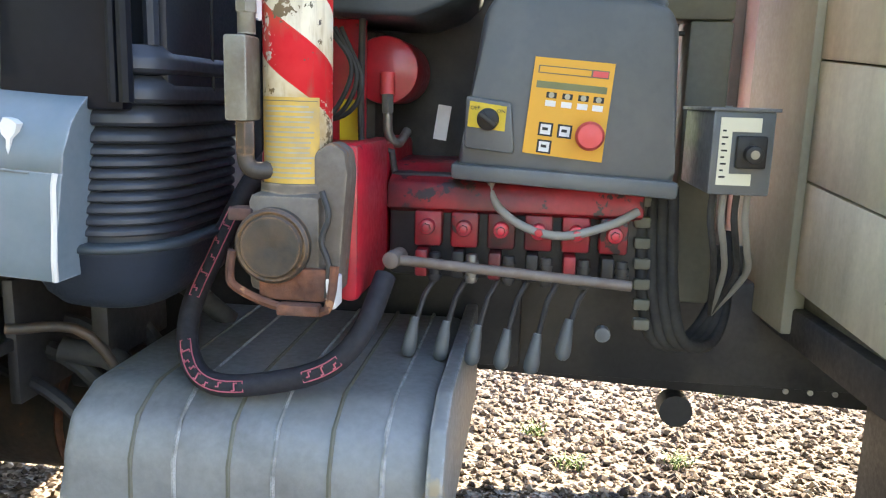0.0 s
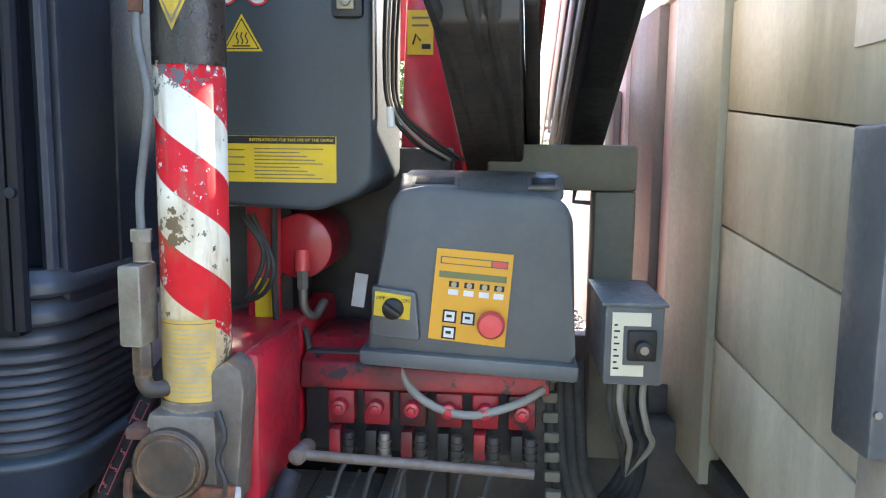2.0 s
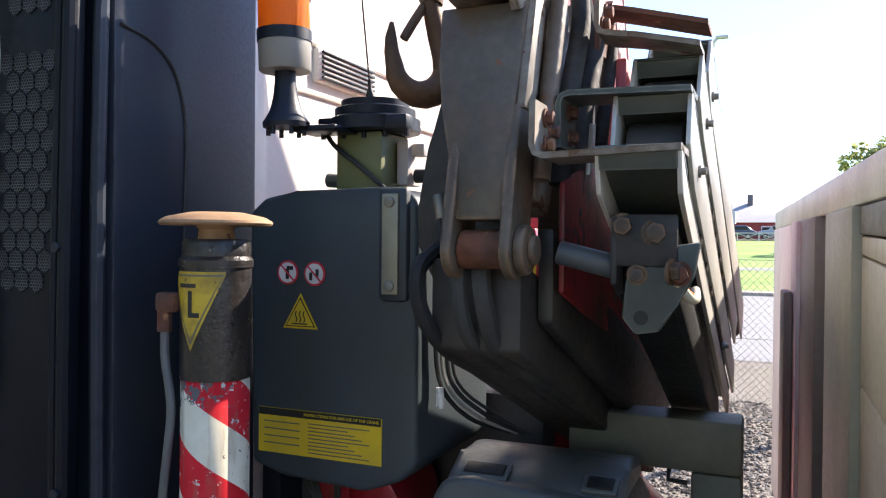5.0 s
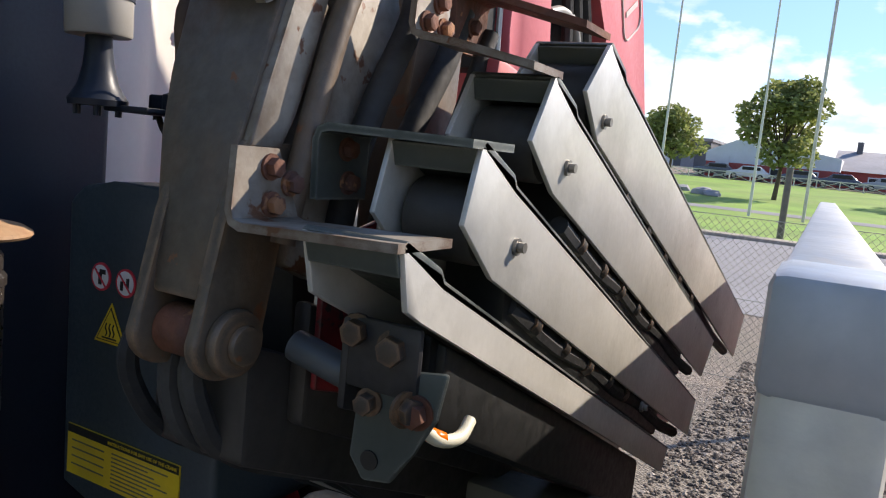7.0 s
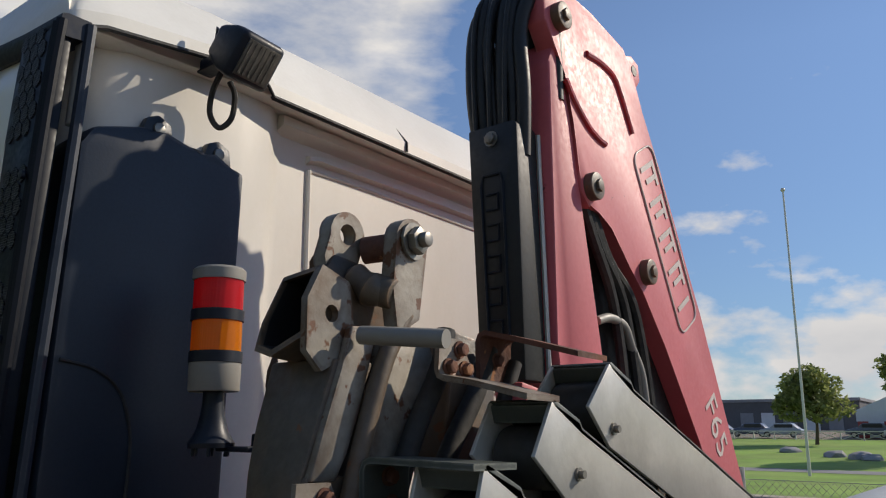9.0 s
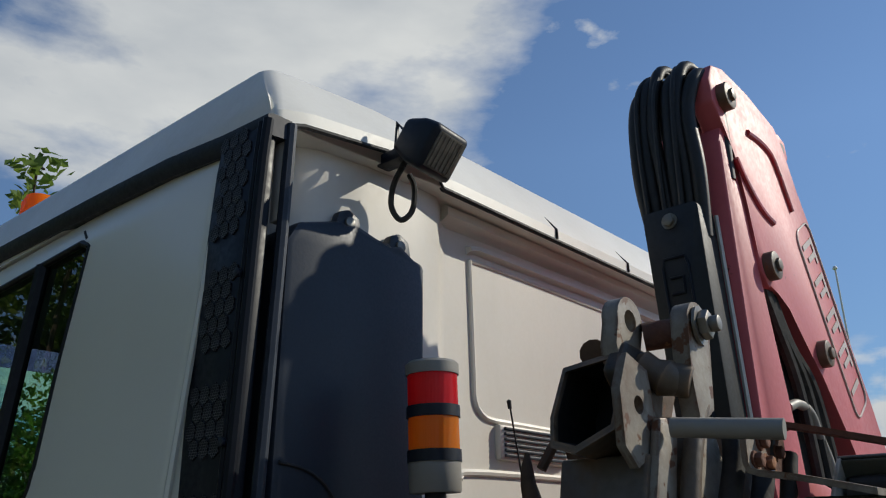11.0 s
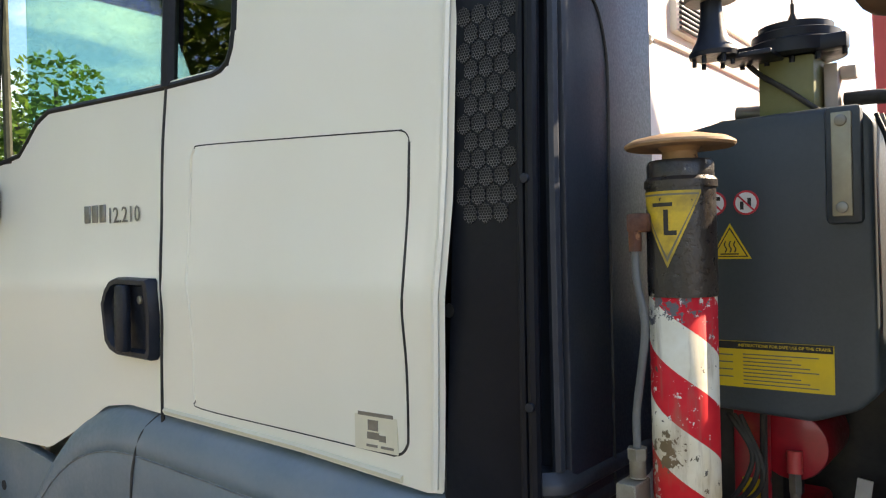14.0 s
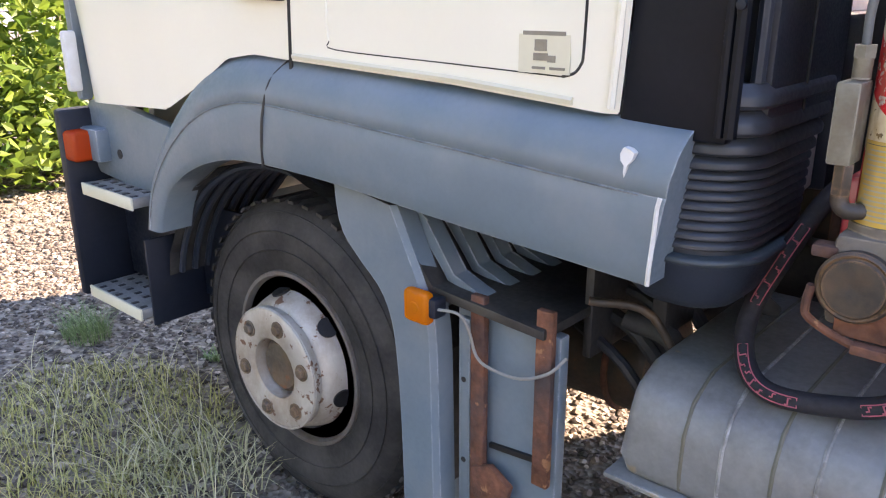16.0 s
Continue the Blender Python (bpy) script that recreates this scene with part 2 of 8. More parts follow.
M_GALV = mk("galvanised steel", (0.55, 0.53, 0.47), 0.42, metal=0.5, var=0.12, scale=9, bump=0.08, dirt=(0.33, 0.33, 0.30), amount=0.5, dscale=6)
M_OLIVE = mk("weathered olive grey aluminium", (0.56, 0.51, 0.38), 0.55, metal=0.05, var=0.12, scale=4, bump=0.06, dirt=(0.20, 0.17, 0.11), amount=0.65, dscale=6, streak=6.0, spots=(0.26, 0.22, 0.14), spot_at=0.70, spot_scale=16)
M_OLIVE_DARK = mk("dark olive frame paint", (0.12, 0.115, 0.085), 0.55, var=0.15, scale=6, bump=0.08, dirt=(0.20, 0.17, 0.12), amount=0.5)
M_OLIVE_POST = mk("olive grey post paint", (0.34, 0.32, 0.235), 0.55, var=0.12, scale=5, bump=0.06, dirt=(0.18, 0.155, 0.11), amount=0.55, streak=5.0)
M_BROWNPOST = mk("dusty brown post paint", (0.20, 0.165, 0.135), 0.6, var=0.15, scale=5, bump=0.08, dirt=(0.11, 0.085, 0.065), amount=0.6, streak=4.0)
M_WEB = mk("dark green grey steel", (0.058, 0.072, 0.064), 0.5, metal=0.1, var=0.15, scale=8, bump=0.08, dirt=(0.13, 0.13, 0.11), amount=0.5, dscale=10, worn=(0.22, 0.23, 0.20), worn_r=0.004)
M_PINK = mk("dusty pinkish white frame paint", (0.62, 0.54, 0.50), 0.5, var=0.08, scale=5, bump=0.04, dirt=(0.35, 0.28, 0.22), amount=0.5)
M_BOXGREY = mk("slate grey glassfibre", (0.085, 0.095, 0.10), 0.42, var=0.1, scale=5, bump=0.06, dirt=(0.17, 0.17, 0.155), amount=0.55, worn=(0.19, 0.20, 0.20), worn_r=0.006)
M_TANK = mk("dusty grey tank", (0.25, 0.255, 0.245), 0.45, metal=0.1, var=0.22, scale=5, bump=0.12, dirt=(0.070, 0.063, 0.054), amount=0.8, dscale=5, spots=(0.30, 0.24, 0.16), spot_at=0.66, spot_scale=7, worn=(0.45, 0.44, 0.42), worn_r=0.008)
M_CHASSIS = mk("dark chassis paint", (0.022, 0.022, 0.024), 0.55, var=0.3, scale=8, bump=0.15, dirt=(0.09, 0.075, 0.055), amount=0.6)
M_TYRE = mk("tyre rubber", (0.022, 0.021, 0.021), 0.72, var=0.2, scale=7, bump=0.2, dirt=(0.10, 0.09, 0.08), amount=0.55, dscale=7)
M_RIM = mk("dull silver wheel paint", (0.56, 0.51, 0.43), 0.45, metal=0.25, var=0.12, scale=8, bump=0.1, dirt=(0.24, 0.15, 0.085), amount=0.95, dscale=7, spots=(0.19, 0.09, 0.05), spot_at=0.60, spot_scale=30, streak=1.8)
M_STEP = mk("grey chequered step steel", (0.27, 0.27, 0.26), 0.5, metal=0.3, var=0.15, scale=12, bump=0.1, dirt=(0.13, 0.12, 0.10), amount=0.7, dscale=14)
M_RIMGREY = mk("dull rusty grey rim", (0.17, 0.155, 0.14), 0.5, metal=0.2, var=0.2, scale=9, bump=0.15, dirt=(0.09, 0.055, 0.035), amount=0.9, dscale=9)
M_BELLOWS = mk("black ribbed rubber", (0.028, 0.034, 0.044), 0.42, var=0.15, scale=8, bump=0.05, dirt=(0.055, 0.06, 0.066), amount=0.5)
M_WRAP = mk("blue grey post sleeve", (0.42, 0.45, 0.47), 0.42, metal=0.3, var=0.1, scale=10, bump=0.05, dirt=(0.28, 0.30, 0.31), amount=0.5, dscale=14)
M_BARSTEEL = mk("worn rusty bar steel", (0.20, 0.165, 0.14), 0.5, metal=0.2, var=0.2, scale=14, bump=0.15, dirt=(0.11, 0.06, 0.035), amount=0.8, dscale=20)
M_HOUSING = mk("dusty brown grey casting", (0.15, 0.125, 0.10), 0.6, var=0.25, scale=10, bump=0.3, dirt=(0.075, 0.05, 0.035), amount=0.9, dscale=12, spots=(0.20, 0.09, 0.04), spot_at=0.64, spot_scale=20, worn=(0.30, 0.24, 0.17), worn_r=0.005)
M_YELLOW = mk("yellow label", (0.72, 0.49, 0.02), 0.45, var=0.05, scale=9, bump=0.0, dirt=(0.42, 0.28, 0.05), amount=0.4, dscale=14)
M_WORNYEL = mk("worn yellow label", (0.62, 0.37, 0.055), 0.6, var=0.1, scale=20, bump=0.0, dirt=(0.33, 0.26, 0.15), amount=0.8, dscale=18)
M_SCUFYEL = mk("scuffed grimy yellow label", (0.60, 0.40, 0.03), 0.45, var=0.15, scale=30, bump=0.0, dirt=(0.10, 0.07, 0.03), amount=0.75, dscale=26, spots=(0.03, 0.025, 0.02), spot_at=0.64, spot_scale=45)
M_DISC = mk("ochre rust polished by weather", (0.38, 0.23, 0.12), 0.7, var=0.2, scale=14, bump=0.2, dirt=(0.26, 0.13, 0.065), amount=0.7, dscale=20, streak=0.5, spots=(0.13, 0.06, 0.035), spot_at=0.66, spot_scale=40)
M_ORANGE = mk("orange yellow control panel", (0.74, 0.36, 0.03), 0.45, var=0.04, scale=9, bump=0.0)
M_INK = mk("black print", (0.012, 0.012, 0.012), 0.5, var=0.1, bump=0.0)
M_PAPER = mk("white label", (0.72, 0.71, 0.68), 0.5, var=0.04, bump=0.0, dirt=(0.45, 0.42, 0.36), amount=0.4, dscale=20)
M_CREAM = mk("aged cream label", (0.68, 0.64, 0.48), 0.5, var=0.05, bump=0.0)
M_SIGNRED = mk("sign red", (0.62, 0.03, 0.05), 0.45, var=0.05, bump=0.0)
M_STOP = mk("red push button plastic", (0.72, 0.08, 0.08), 0.4, var=0.05, bump=0.0)
M_BRASSY = mk("weathered brass plate", (0.36, 0.335, 0.25), 0.45, metal=0.4, var=0.15, scale=14, bump=0.08)
M_GREYP = mk("warm grey plastic", (0.27, 0.255, 0.225), 0.5, var=0.06, bump=0.03)
M_STEELG = mk("grey hose fitting steel", (0.25, 0.245, 0.225), 0.42, metal=0.7, var=0.15, scale=20, bump=0.1, dirt=(0.2, 0.15, 0.1), amount=0.5)
M_BLOCK = mk("dirty zinc valve", (0.22, 0.205, 0.16), 0.55, metal=0.2, var=0.2, scale=16, bump=0.2, dirt=(0.12, 0.085, 0.05), amount=0.9, dscale=14, worn=(0.40, 0.38, 0.32), worn_r=0.004)
M_MAST = mk("olive green box", (0.17, 0.18, 0.075), 0.5, var=0.08, scale=8, bump=0.04)
M_HOOK = mk("brown rusted hook steel", (0.13, 0.075, 0.045), 0.6, metal=0.4, var=0.25, scale=14, bump=0.25, dirt=(0.24, 0.13, 0.07), amount=0.6)
M_BEACON_R = lens_mat("red signal lens", (0.85, 0.012, 0.02))
M_BEACON_O = lens_mat("orange signal lens", (0.95, 0.27, 0.01))
M_PAD = mk("dark padded boot fabric", (0.014, 0.014, 0.019), 0.75, var=0.2, scale=14, bump=0.2)
M_LETTER = mk("pink red stitched print", (0.45, 0.10, 0.13), 0.6, var=0.1, bump=0.0)
M_GLASS = pane_mat("tinted cab glass", (0.64, 0.82, 0.76))
M_BAND = pane_mat("violet tinted sun band", (0.52, 0.45, 0.70))
M_TURN = lens_mat("red orange lamp lens", (0.80, 0.10, 0.02))
M_BRICKRED = mk("red painted wall", (0.36, 0.07, 0.06), 0.8, var=0.08, scale=0.6, fine=4, bump=0.0)
M_PALE = mk("pale cladding", (0.62, 0.63, 0.66), 0.7, var=0.06, scale=0.5, fine=3, bump=0.0)
M_ROOF = mk("grey roofing", (0.25, 0.25, 0.27), 0.8, var=0.1, scale=0.5, fine=3, bump=0.0)
M_DARKCLAD = mk("dark cladding", (0.10, 0.10, 0.11), 0.7, var=0.1, scale=0.4, fine=2, bump=0.0)
M_POLE = mk("white lacquered pole", (0.62, 0.60, 0.55), 0.5, var=0.05, bump=0.0)
M_BARK = mk("tree bark", (0.10, 0.075, 0.05), 0.9, var=0.3, scale=8, fine=40, bump=0.4)


def stripes_mat():
    """Red and white bands wound round an upright tube, chipped and stained."""
    m, nt, bs = shader("chipped red and white warning bands")
    co = nt.nodes.new("ShaderNodeTexCoord").outputs["Object"]
    sp = nt.nodes.new("ShaderNodeSeparateXYZ")
    nt.links.new(co, sp.inputs[0])

    def calc(op, a, b=None):
        n = nt.nodes.new("ShaderNodeMath")
        n.operation = op
        for i, v in enumerate((a, b)):
            if v is None:
                continue
            if isinstance(v, (int, float)):
                n.inputs[i].default_value = v
            else:
                nt.links.new(v, n.inputs[i])
        return n.outputs[0]

    ang = calc("DIVIDE", calc("ARCTAN2", sp.outputs["Y"], sp.outputs["X"]), 2 * math.pi)
    ph = calc("FRACT", calc("ADD", calc("ADD", calc("DIVIDE", sp.outputs["Z"], STRIPE_PITCH), calc("MULTIPLY", ang, 1.44)), STRIPE_PHASE))
    band = calc("GREATER_THAN", ph, 0.5)
    grain = noise_node(nt, co, 30, 5)
    red = blend(nt, ramp(nt, grain, 0.3, 0.7), (0.60, 0.016, 0.024), (0.68, 0.03, 0.035))
    white = blend(nt, ramp(nt, grain, 0.35, 0.7), (0.76, 0.695, 0.54), (0.68, 0.59, 0.41))
    col = blend(nt, band, white, red)
    scatter = noise_node(nt, co, 95, 6, 0.65)
    patch = noise_node(nt, co, 13, 3, 0.6)
    chips = ramp(nt, calc("ADD", scatter, calc("MULTIPLY", patch, 0.9)), 1.075, 1.09)
    col = blend(nt, chips, col, blend(nt, band, (0.11, 0.10, 0.09), (0.66, 0.60, 0.50)))
    deep = ramp(nt, calc("ADD", noise_node(nt, co, 60, 6, 0.65), calc("MULTIPLY", noise_node(nt, co, 8, 2, 0.5), 1.2)), 1.29, 1.31)
    col = blend(nt, deep, col, (0.13, 0.12, 0.11))
    gap = nt.nodes.new("ShaderNodeVectorMath")
    gap.operation = "DISTANCE"
    gap.inputs[1].default_value = (-0.012, -0.042, -0.205)
    nt.links.new(co, gap.inputs[0])
    knock = calc("ADD", ramp(nt, gap.outputs["Value"], 0.0, 0.045, 0.30, 0.0), noise_node(nt, co, 70, 5, 0.6))
    col = blend(nt, ramp(nt, knock, 0.69, 0.71), col, (0.10, 0.085, 0.06))
    col = blend(nt, ramp(nt, gap.outputs["Value"], 0.012, 0.045, 0.35, 0.0), col, (0.30, 0.17, 0.06))
    mp = nt.nodes.new("ShaderNodeMapping")
    mp.inputs["Scale"].default_value = (1, 1, 0.16)
    nt.links.new(co, mp.inputs["Vector"])
    runs = ramp(nt, noise_node(nt, mp.outputs["Vector"], 55, 5, 0.6), 0.52, 0.68, 0.0, 0.45)
    col = blend(nt, runs, col, (0.22, 0.14, 0.09))
    yel = calc("MULTIPLY", ramp(nt, sp.outputs["Z"], -0.32, -0.22, 0.6, 0.0), calc("SUBTRACT", 1.0, band))
    col = blend(nt, calc("MULTIPLY", yel, ramp(nt, noise_node(nt, co, 18, 4), 0.4, 0.6)), col, (0.45, 0.26, 0.05))
    nt.links.new(col, bs.inputs["Base Color"])
    bs.inputs["Roughness"].default_value = 0.55
    bs.inputs["Specular IOR Level"].default_value = 0.12
    return m


STRIPE_PITCH, STRIPE_PHASE = 0.1355, 0.078
M_STRIPES = stripes_mat()


def gravel_mat():
    m, nt, bs = shader("mixed gravel")
    co = nt.nodes.new("ShaderNodeTexCoord").outputs["Object"]
    v = nt.nodes.new("ShaderNodeTexVoronoi")
    v.inputs["Scale"].default_value = 55
    nt.links.new(co, v.inputs["Vector"])
    col = blend(nt, ramp(nt, v.outputs["Color"], 0.2, 0.8), (0.10, 0.08, 0.064), (0.30, 0.25, 0.20))
    col = blend(nt, ramp(nt, noise_node(nt, co, 0.7, 5), 0.4, 0.65, 0, 0.5), col, (0.16, 0.14, 0.10))
    nt.links.new(col, bs.inputs["Base Color"])
    bs.inputs["Roughness"].default_value = 0.9
    b = nt.nodes.new("ShaderNodeBump")
    b.inputs["Strength"].default_value, b.inputs["Distance"].default_value = 0.8, 0.015
    nt.links.new(v.outputs["Distance"], b.inputs["Height"])
    nt.links.new(b.outputs["Normal"], bs.inputs["Normal"])
    return m


def island_mat(name, a, b, rough=0.85, extra=None):
    """Pieces of one joined mesh, each with its own tone between a and b."""
    m, nt, bs = shader(name)
    r = nt.nodes.new("ShaderNodeNewGeometry").outputs["Random Per Island"]
    col = blend(nt, r, a, b)
    if extra:
        col = blend(nt, ramp(nt, r, 0.86, 0.9), col, extra)
    nt.links.new(col, bs.inputs["Base Color"])
    bs.inputs["Roughness"].default_value = rough
    return m


def leaf_mat(name, a, b, through_light=0.35):
    m, nt, bs = shader(name)
    r = nt.nodes.new("ShaderNodeNewGeometry").outputs["Random Per Island"]
    col = blend(nt, r, a, b)
    nt.links.new(col, bs.inputs["Base Color"])
    bs.inputs["Roughness"].default_value = 0.5
    tl = nt.nodes.new("ShaderNodeBsdfTranslucent")
    nt.links.new(col, tl.inputs["Color"])
    mx = nt.nodes.new("ShaderNodeMixShader")
    mx.inputs["Fac"].default_value = through_light
    nt.links.new(bs.outputs["BSDF"], mx.inputs[1])
    nt.links.new(tl.outputs["BSDF"], mx.inputs[2])
    nt.links.new(mx.outputs["Shader"], nt.nodes["Material Output"].inputs["Surface"])
    return m


M_GRAVEL = gravel_mat()
M_STONES = island_mat("gravel stones", (0.036, 0.029, 0.024), (0.20, 0.152, 0.115), 0.85, (0.42, 0.35, 0.28))
M_LAWN = mk("mown lawn", (0.17, 0.30, 0.035), 0.95, var=0.25, scale=0.25, fine=6, bump=0.0, dirt=(0.27, 0.32, 0.09), amount=0.6, dscale=0.15)
M_ROAD = mk("grey paving", (0.22, 0.215, 0.22), 0.9, var=0.08, scale=0.5, fine=12, bump=0.0)
M_KERB = mk("concrete kerb", (0.36, 0.31, 0.26), 0.9, var=0.1, scale=2, bump=0.1)
M_LEAF = leaf_mat("fresh green leaves", (0.06, 0.13, 0.018), (0.20, 0.28, 0.045), 0.5)
M_LEAF_FAR = leaf_mat("dusty tree leaves", (0.15, 0.19, 0.06), (0.33, 0.35, 0.13), 0.5)
M_GRASS = island_mat("dry grass blades", (0.26, 0.26, 0.11), (0.62, 0.55, 0.33), 0.8)


# ---- helpers of this scene ----
ROOT = {}


def thing(name, at, label, category, group="", kind=""):
    ob = new(name)
    ob.empty_display_size = 0.05
    ob.location = at
    ROOT[ob] = Vector(at)
    return tagged(ob, label, category, group, kind)


def finish(name, bm, material, shift, smooth=38):
    bmesh.ops.translate(bm, verts=bm.verts, vec=-shift)
    bmesh.ops.recalc_face_normals(bm, faces=bm.faces)
    cut = math.cos(radians(smooth))
    for f in bm.faces:
        f.smooth = True
    for e in bm.edges:
        if len(e.link_faces) == 2 and e.link_faces[0].normal.dot(e.link_faces[1].normal) < cut:
            e.smooth = False
    me = bpy.data.meshes.new(name)
    bm.to_mesh(me)
    bm.free()
    me.materials.append(material)
    return new(name, me)


def part(name, bm, material, parent, label="", smooth=38):
    """One mesh, built in world places, as a part of a thing or of a part."""
    ob = finish(name, bm, material, ROOT[parent], smooth)
    ob.parent = parent
    ROOT[ob] = ROOT[parent]
    return tagged(ob, label)


def solo(name, bm, material, label, category, at=(0, 0, 0), group="", kind="", smooth=38):
    ob = finish(name, bm, material, Vector(at), smooth)
    ob.location = at
    ROOT[ob] = Vector(at)
    return tagged(ob, label, category, group, kind)


def B():
    return bmesh.new()


def bevelled(bm, faces, width, seg=2):
    if width > 0:
        edges = list({e for f in faces for e in f.edges})
        bmesh.ops.bevel(bm, geom=edges, offset=width, segments=seg, profile=0.5, affect="EDGES", clamp_overlap=True)


def box(bm, x0, x1, y0, y1, z0, z1, bevel=0.0, turn=None, seg=2):
    vs = [bm.verts.new((x, y, z)) for x in (x0, x1) for y in (y0, y1) for z in (z0, z1)]
    fs = [bm.faces.new([vs[i] for i in q]) for q in ((0, 1, 3, 2), (4, 6, 7, 5), (0, 4, 5, 1), (2, 3, 7, 6), (0, 2, 6, 4), (1, 5, 7, 3))]
    if turn:
        c = Vector(((x0 + x1) / 2, (y0 + y1) / 2, (z0 + z1) / 2))
        bmesh.ops.rotate(bm, verts=vs, cent=c, matrix=Euler([radians(a) for a in turn]).to_matrix())
    bevelled(bm, fs, bevel, seg)
    return bm


def prism(bm, pts, axis, a, b, bevel=0.0, seg=2):
    """A flat outline, in the two other axes in order, carried along an axis from a to b."""
    def put(p, v):
        q = list(p)
        q.insert("xyz".index(axis), v)
        return bm.verts.new(q)
    lo, hi = [put(p, a) for p in pts], [put(p, b) for p in pts]
    n = len(pts)
    fs = [bm.faces.new(lo), bm.faces.new(hi[::-1])]
    fs += [bm.faces.new((lo[i], hi[i], hi[(i + 1) % n], lo[(i + 1) % n])) for i in range(n)]
    bevelled(bm, fs, bevel, seg)
    return bm


def ring_pts(c, u, v, r, n):
    return [c + r * (math.cos(2 * math.pi * i / n) * u + math.sin(2 * math.pi * i / n) * v) for i in range(n)]


def cyl(bm, p, q, r, r2=None, n=24, bevel=0.0):
    p, q = Vector(p), Vector(q)
    d = (q - p).normalized()
    u = d.orthogonal().normalized()
    v = d.cross(u)
    a = [bm.verts.new(w) for w in ring_pts(p, u, v, r, n)]
    b = [bm.verts.new(w) for w in ring_pts(q, u, v, r if r2 is None else r2, n)]
    fs = [bm.faces.new((a[i], a[(i + 1) % n], b[(i + 1) % n], b[i])) for i in range(n)]
    caps = [bm.faces.new(a[::-1]), bm.faces.new(b)]
    bevelled(bm, caps, bevel)
    return bm


def lathe(bm, at, prof, axis=(0, 0, 1), n=28):
    """Radius and height pairs spun round an axis through a place."""
    at, d = Vector(at), Vector(axis).normalized()
    u = d.orthogonal().normalized()
    v = d.cross(u)
    rows = [[bm.verts.new(w) for w in ring_pts(at + h * d, u, v, max(r, 1e-4), n)] for r, h in prof]
    for a, b in zip(rows, rows[1:]):
        for i in range(n):
            bm.faces.new((a[i], a[(i + 1) % n], b[(i + 1) % n], b[i]))
    bm.faces.new(rows[0][::-1])
    bm.faces.new(rows[-1])
    return bm


def spline(pts, steps=6):
    """Points along a smooth line through the given ones."""
    P = [Vector(p) for p in pts]
    P = [2 * P[0] - P[1]] + P + [2 * P[-1] - P[-2]]
    out_pts = []
    for i in range(1, len(P) - 2):
        a, b, c, d = P[i - 1:i + 3]
        for s in range(steps):
            t = s / steps
            out_pts.append(0.5 * (2 * b + (c - a) * t + (2 * a - 5 * b + 4 * c - d) * t * t + (3 * b - a - 3 * c + d) * t ** 3))
    return out_pts + [P[-2]]


def tube(bm, pts, r, n=8, closed=False, smooth_steps=0):
    P = spline(pts, smooth_steps) if smooth_steps else [Vector(p) for p in pts]
    N = len(P)
    rows, u = [], None
    for i, p in enumerate(P):
        a = P[(i - 1) % N] if closed or i else P[0]
        b = P[(i + 1) % N] if closed or i < N - 1 else P[-1]
        d = (b - a).normalized()
        u = (d.orthogonal() if u is None else u - u.dot(d) * d).normalized()
        rows.append([bm.verts.new(w) for w in ring_pts(p, u, d.cross(u), r, n)])
    for i in range(N if closed else N - 1):
        a, b = rows[i], rows[(i + 1) % N]
        for k in range(n):
            bm.faces.new((a[k], a[(k + 1) % n], b[(k + 1) % n], b[k]))
    if not closed:
        bm.faces.new(rows[0][::-1])
        bm.faces.new(rows[-1])
    return bm


def bolt(bm, p, d, r=0.008, h=0.007):
    """A hexagonal head with a washer, standing out of a face along d."""
    p, d = Vector(p), Vector(d).normalized()
    cyl(bm, p, p + d * h * 0.25, r * 1.35, n=14)
    cyl(bm, p + d * h * 0.25, p + d * h, r, n=6, bevel=r * 0.12)
    return bm


def words(name, text, size, m, material, parent, label=""):
    """Built-in lettering turned into a mesh, its middle at the pose m (world)."""
    cu = bpy.data.curves.new(name, "FONT")
    cu.body, cu.size, cu.extrude, cu.align_x, cu.align_y = text, size, 0.0006, "CENTER", "CENTER"
    cu.resolution_u = 2
    tmp = new(name, cu)
    bpy.context.view_layer.update()
    me = bpy.data.meshes.new_from_object(tmp.evaluated_get(bpy.context.evaluated_depsgraph_get()))
    bpy.data.objects.remove(tmp)
    bpy.data.curves.remove(cu)
    me.transform(Matrix.Translation(-ROOT[parent]) @ m)
    me.materials.clear()
    me.materials.append(material)
    me.name = name
    ob = new(name, me)
    ob.parent = parent
    ROOT[ob] = ROOT[parent]
    return tagged(ob, label)


# ---- ground and distance ----
def rise(y):
    """The land climbs gently beyond the lawn."""
    return 0.0 if y < 45 else (y - 45) * 0.05 if y < 110 else 3.25


def sheet(name, x0, x1, ys, lift, material, label, category):
    bm = B()
    rows = [[bm.verts.new((x, y, rise(y) + lift)) for x in (x0, x1)] for y in ys]
    for a, b in zip(rows, rows[1:]):
        bm.faces.new((a[0], a[1], b[1], b[0]))
    return solo(name, bm, material, label, category, kind="structure")


sheet("ground", -900, 900, (-600, 45, 60, 80, 110, 2500), 0.0, M_GRAVEL, "grey brown gravel yard with weeds", "ground")
sheet("road", -200, 120, (12, 27), 0.012, M_ROAD, "grey paved road beyond the yard", "road")
sheet("lawn", -200, 120, (28.0, 45, 60, 80, 84), 0.10, M_LAWN, "sunlit mown green lawn", "lawn")
sheet("pavement", -200, 120, (47, 49), 0.115, M_ROAD, "grey path across the lawn", "path")
bm = B()
box(bm, -200, 120, 27.0, 28.0, 0, 0.12, 0.02)
solo("kerb", bm, M_KERB, "sandy concrete kerb along the lawn", "kerb", kind="structure")

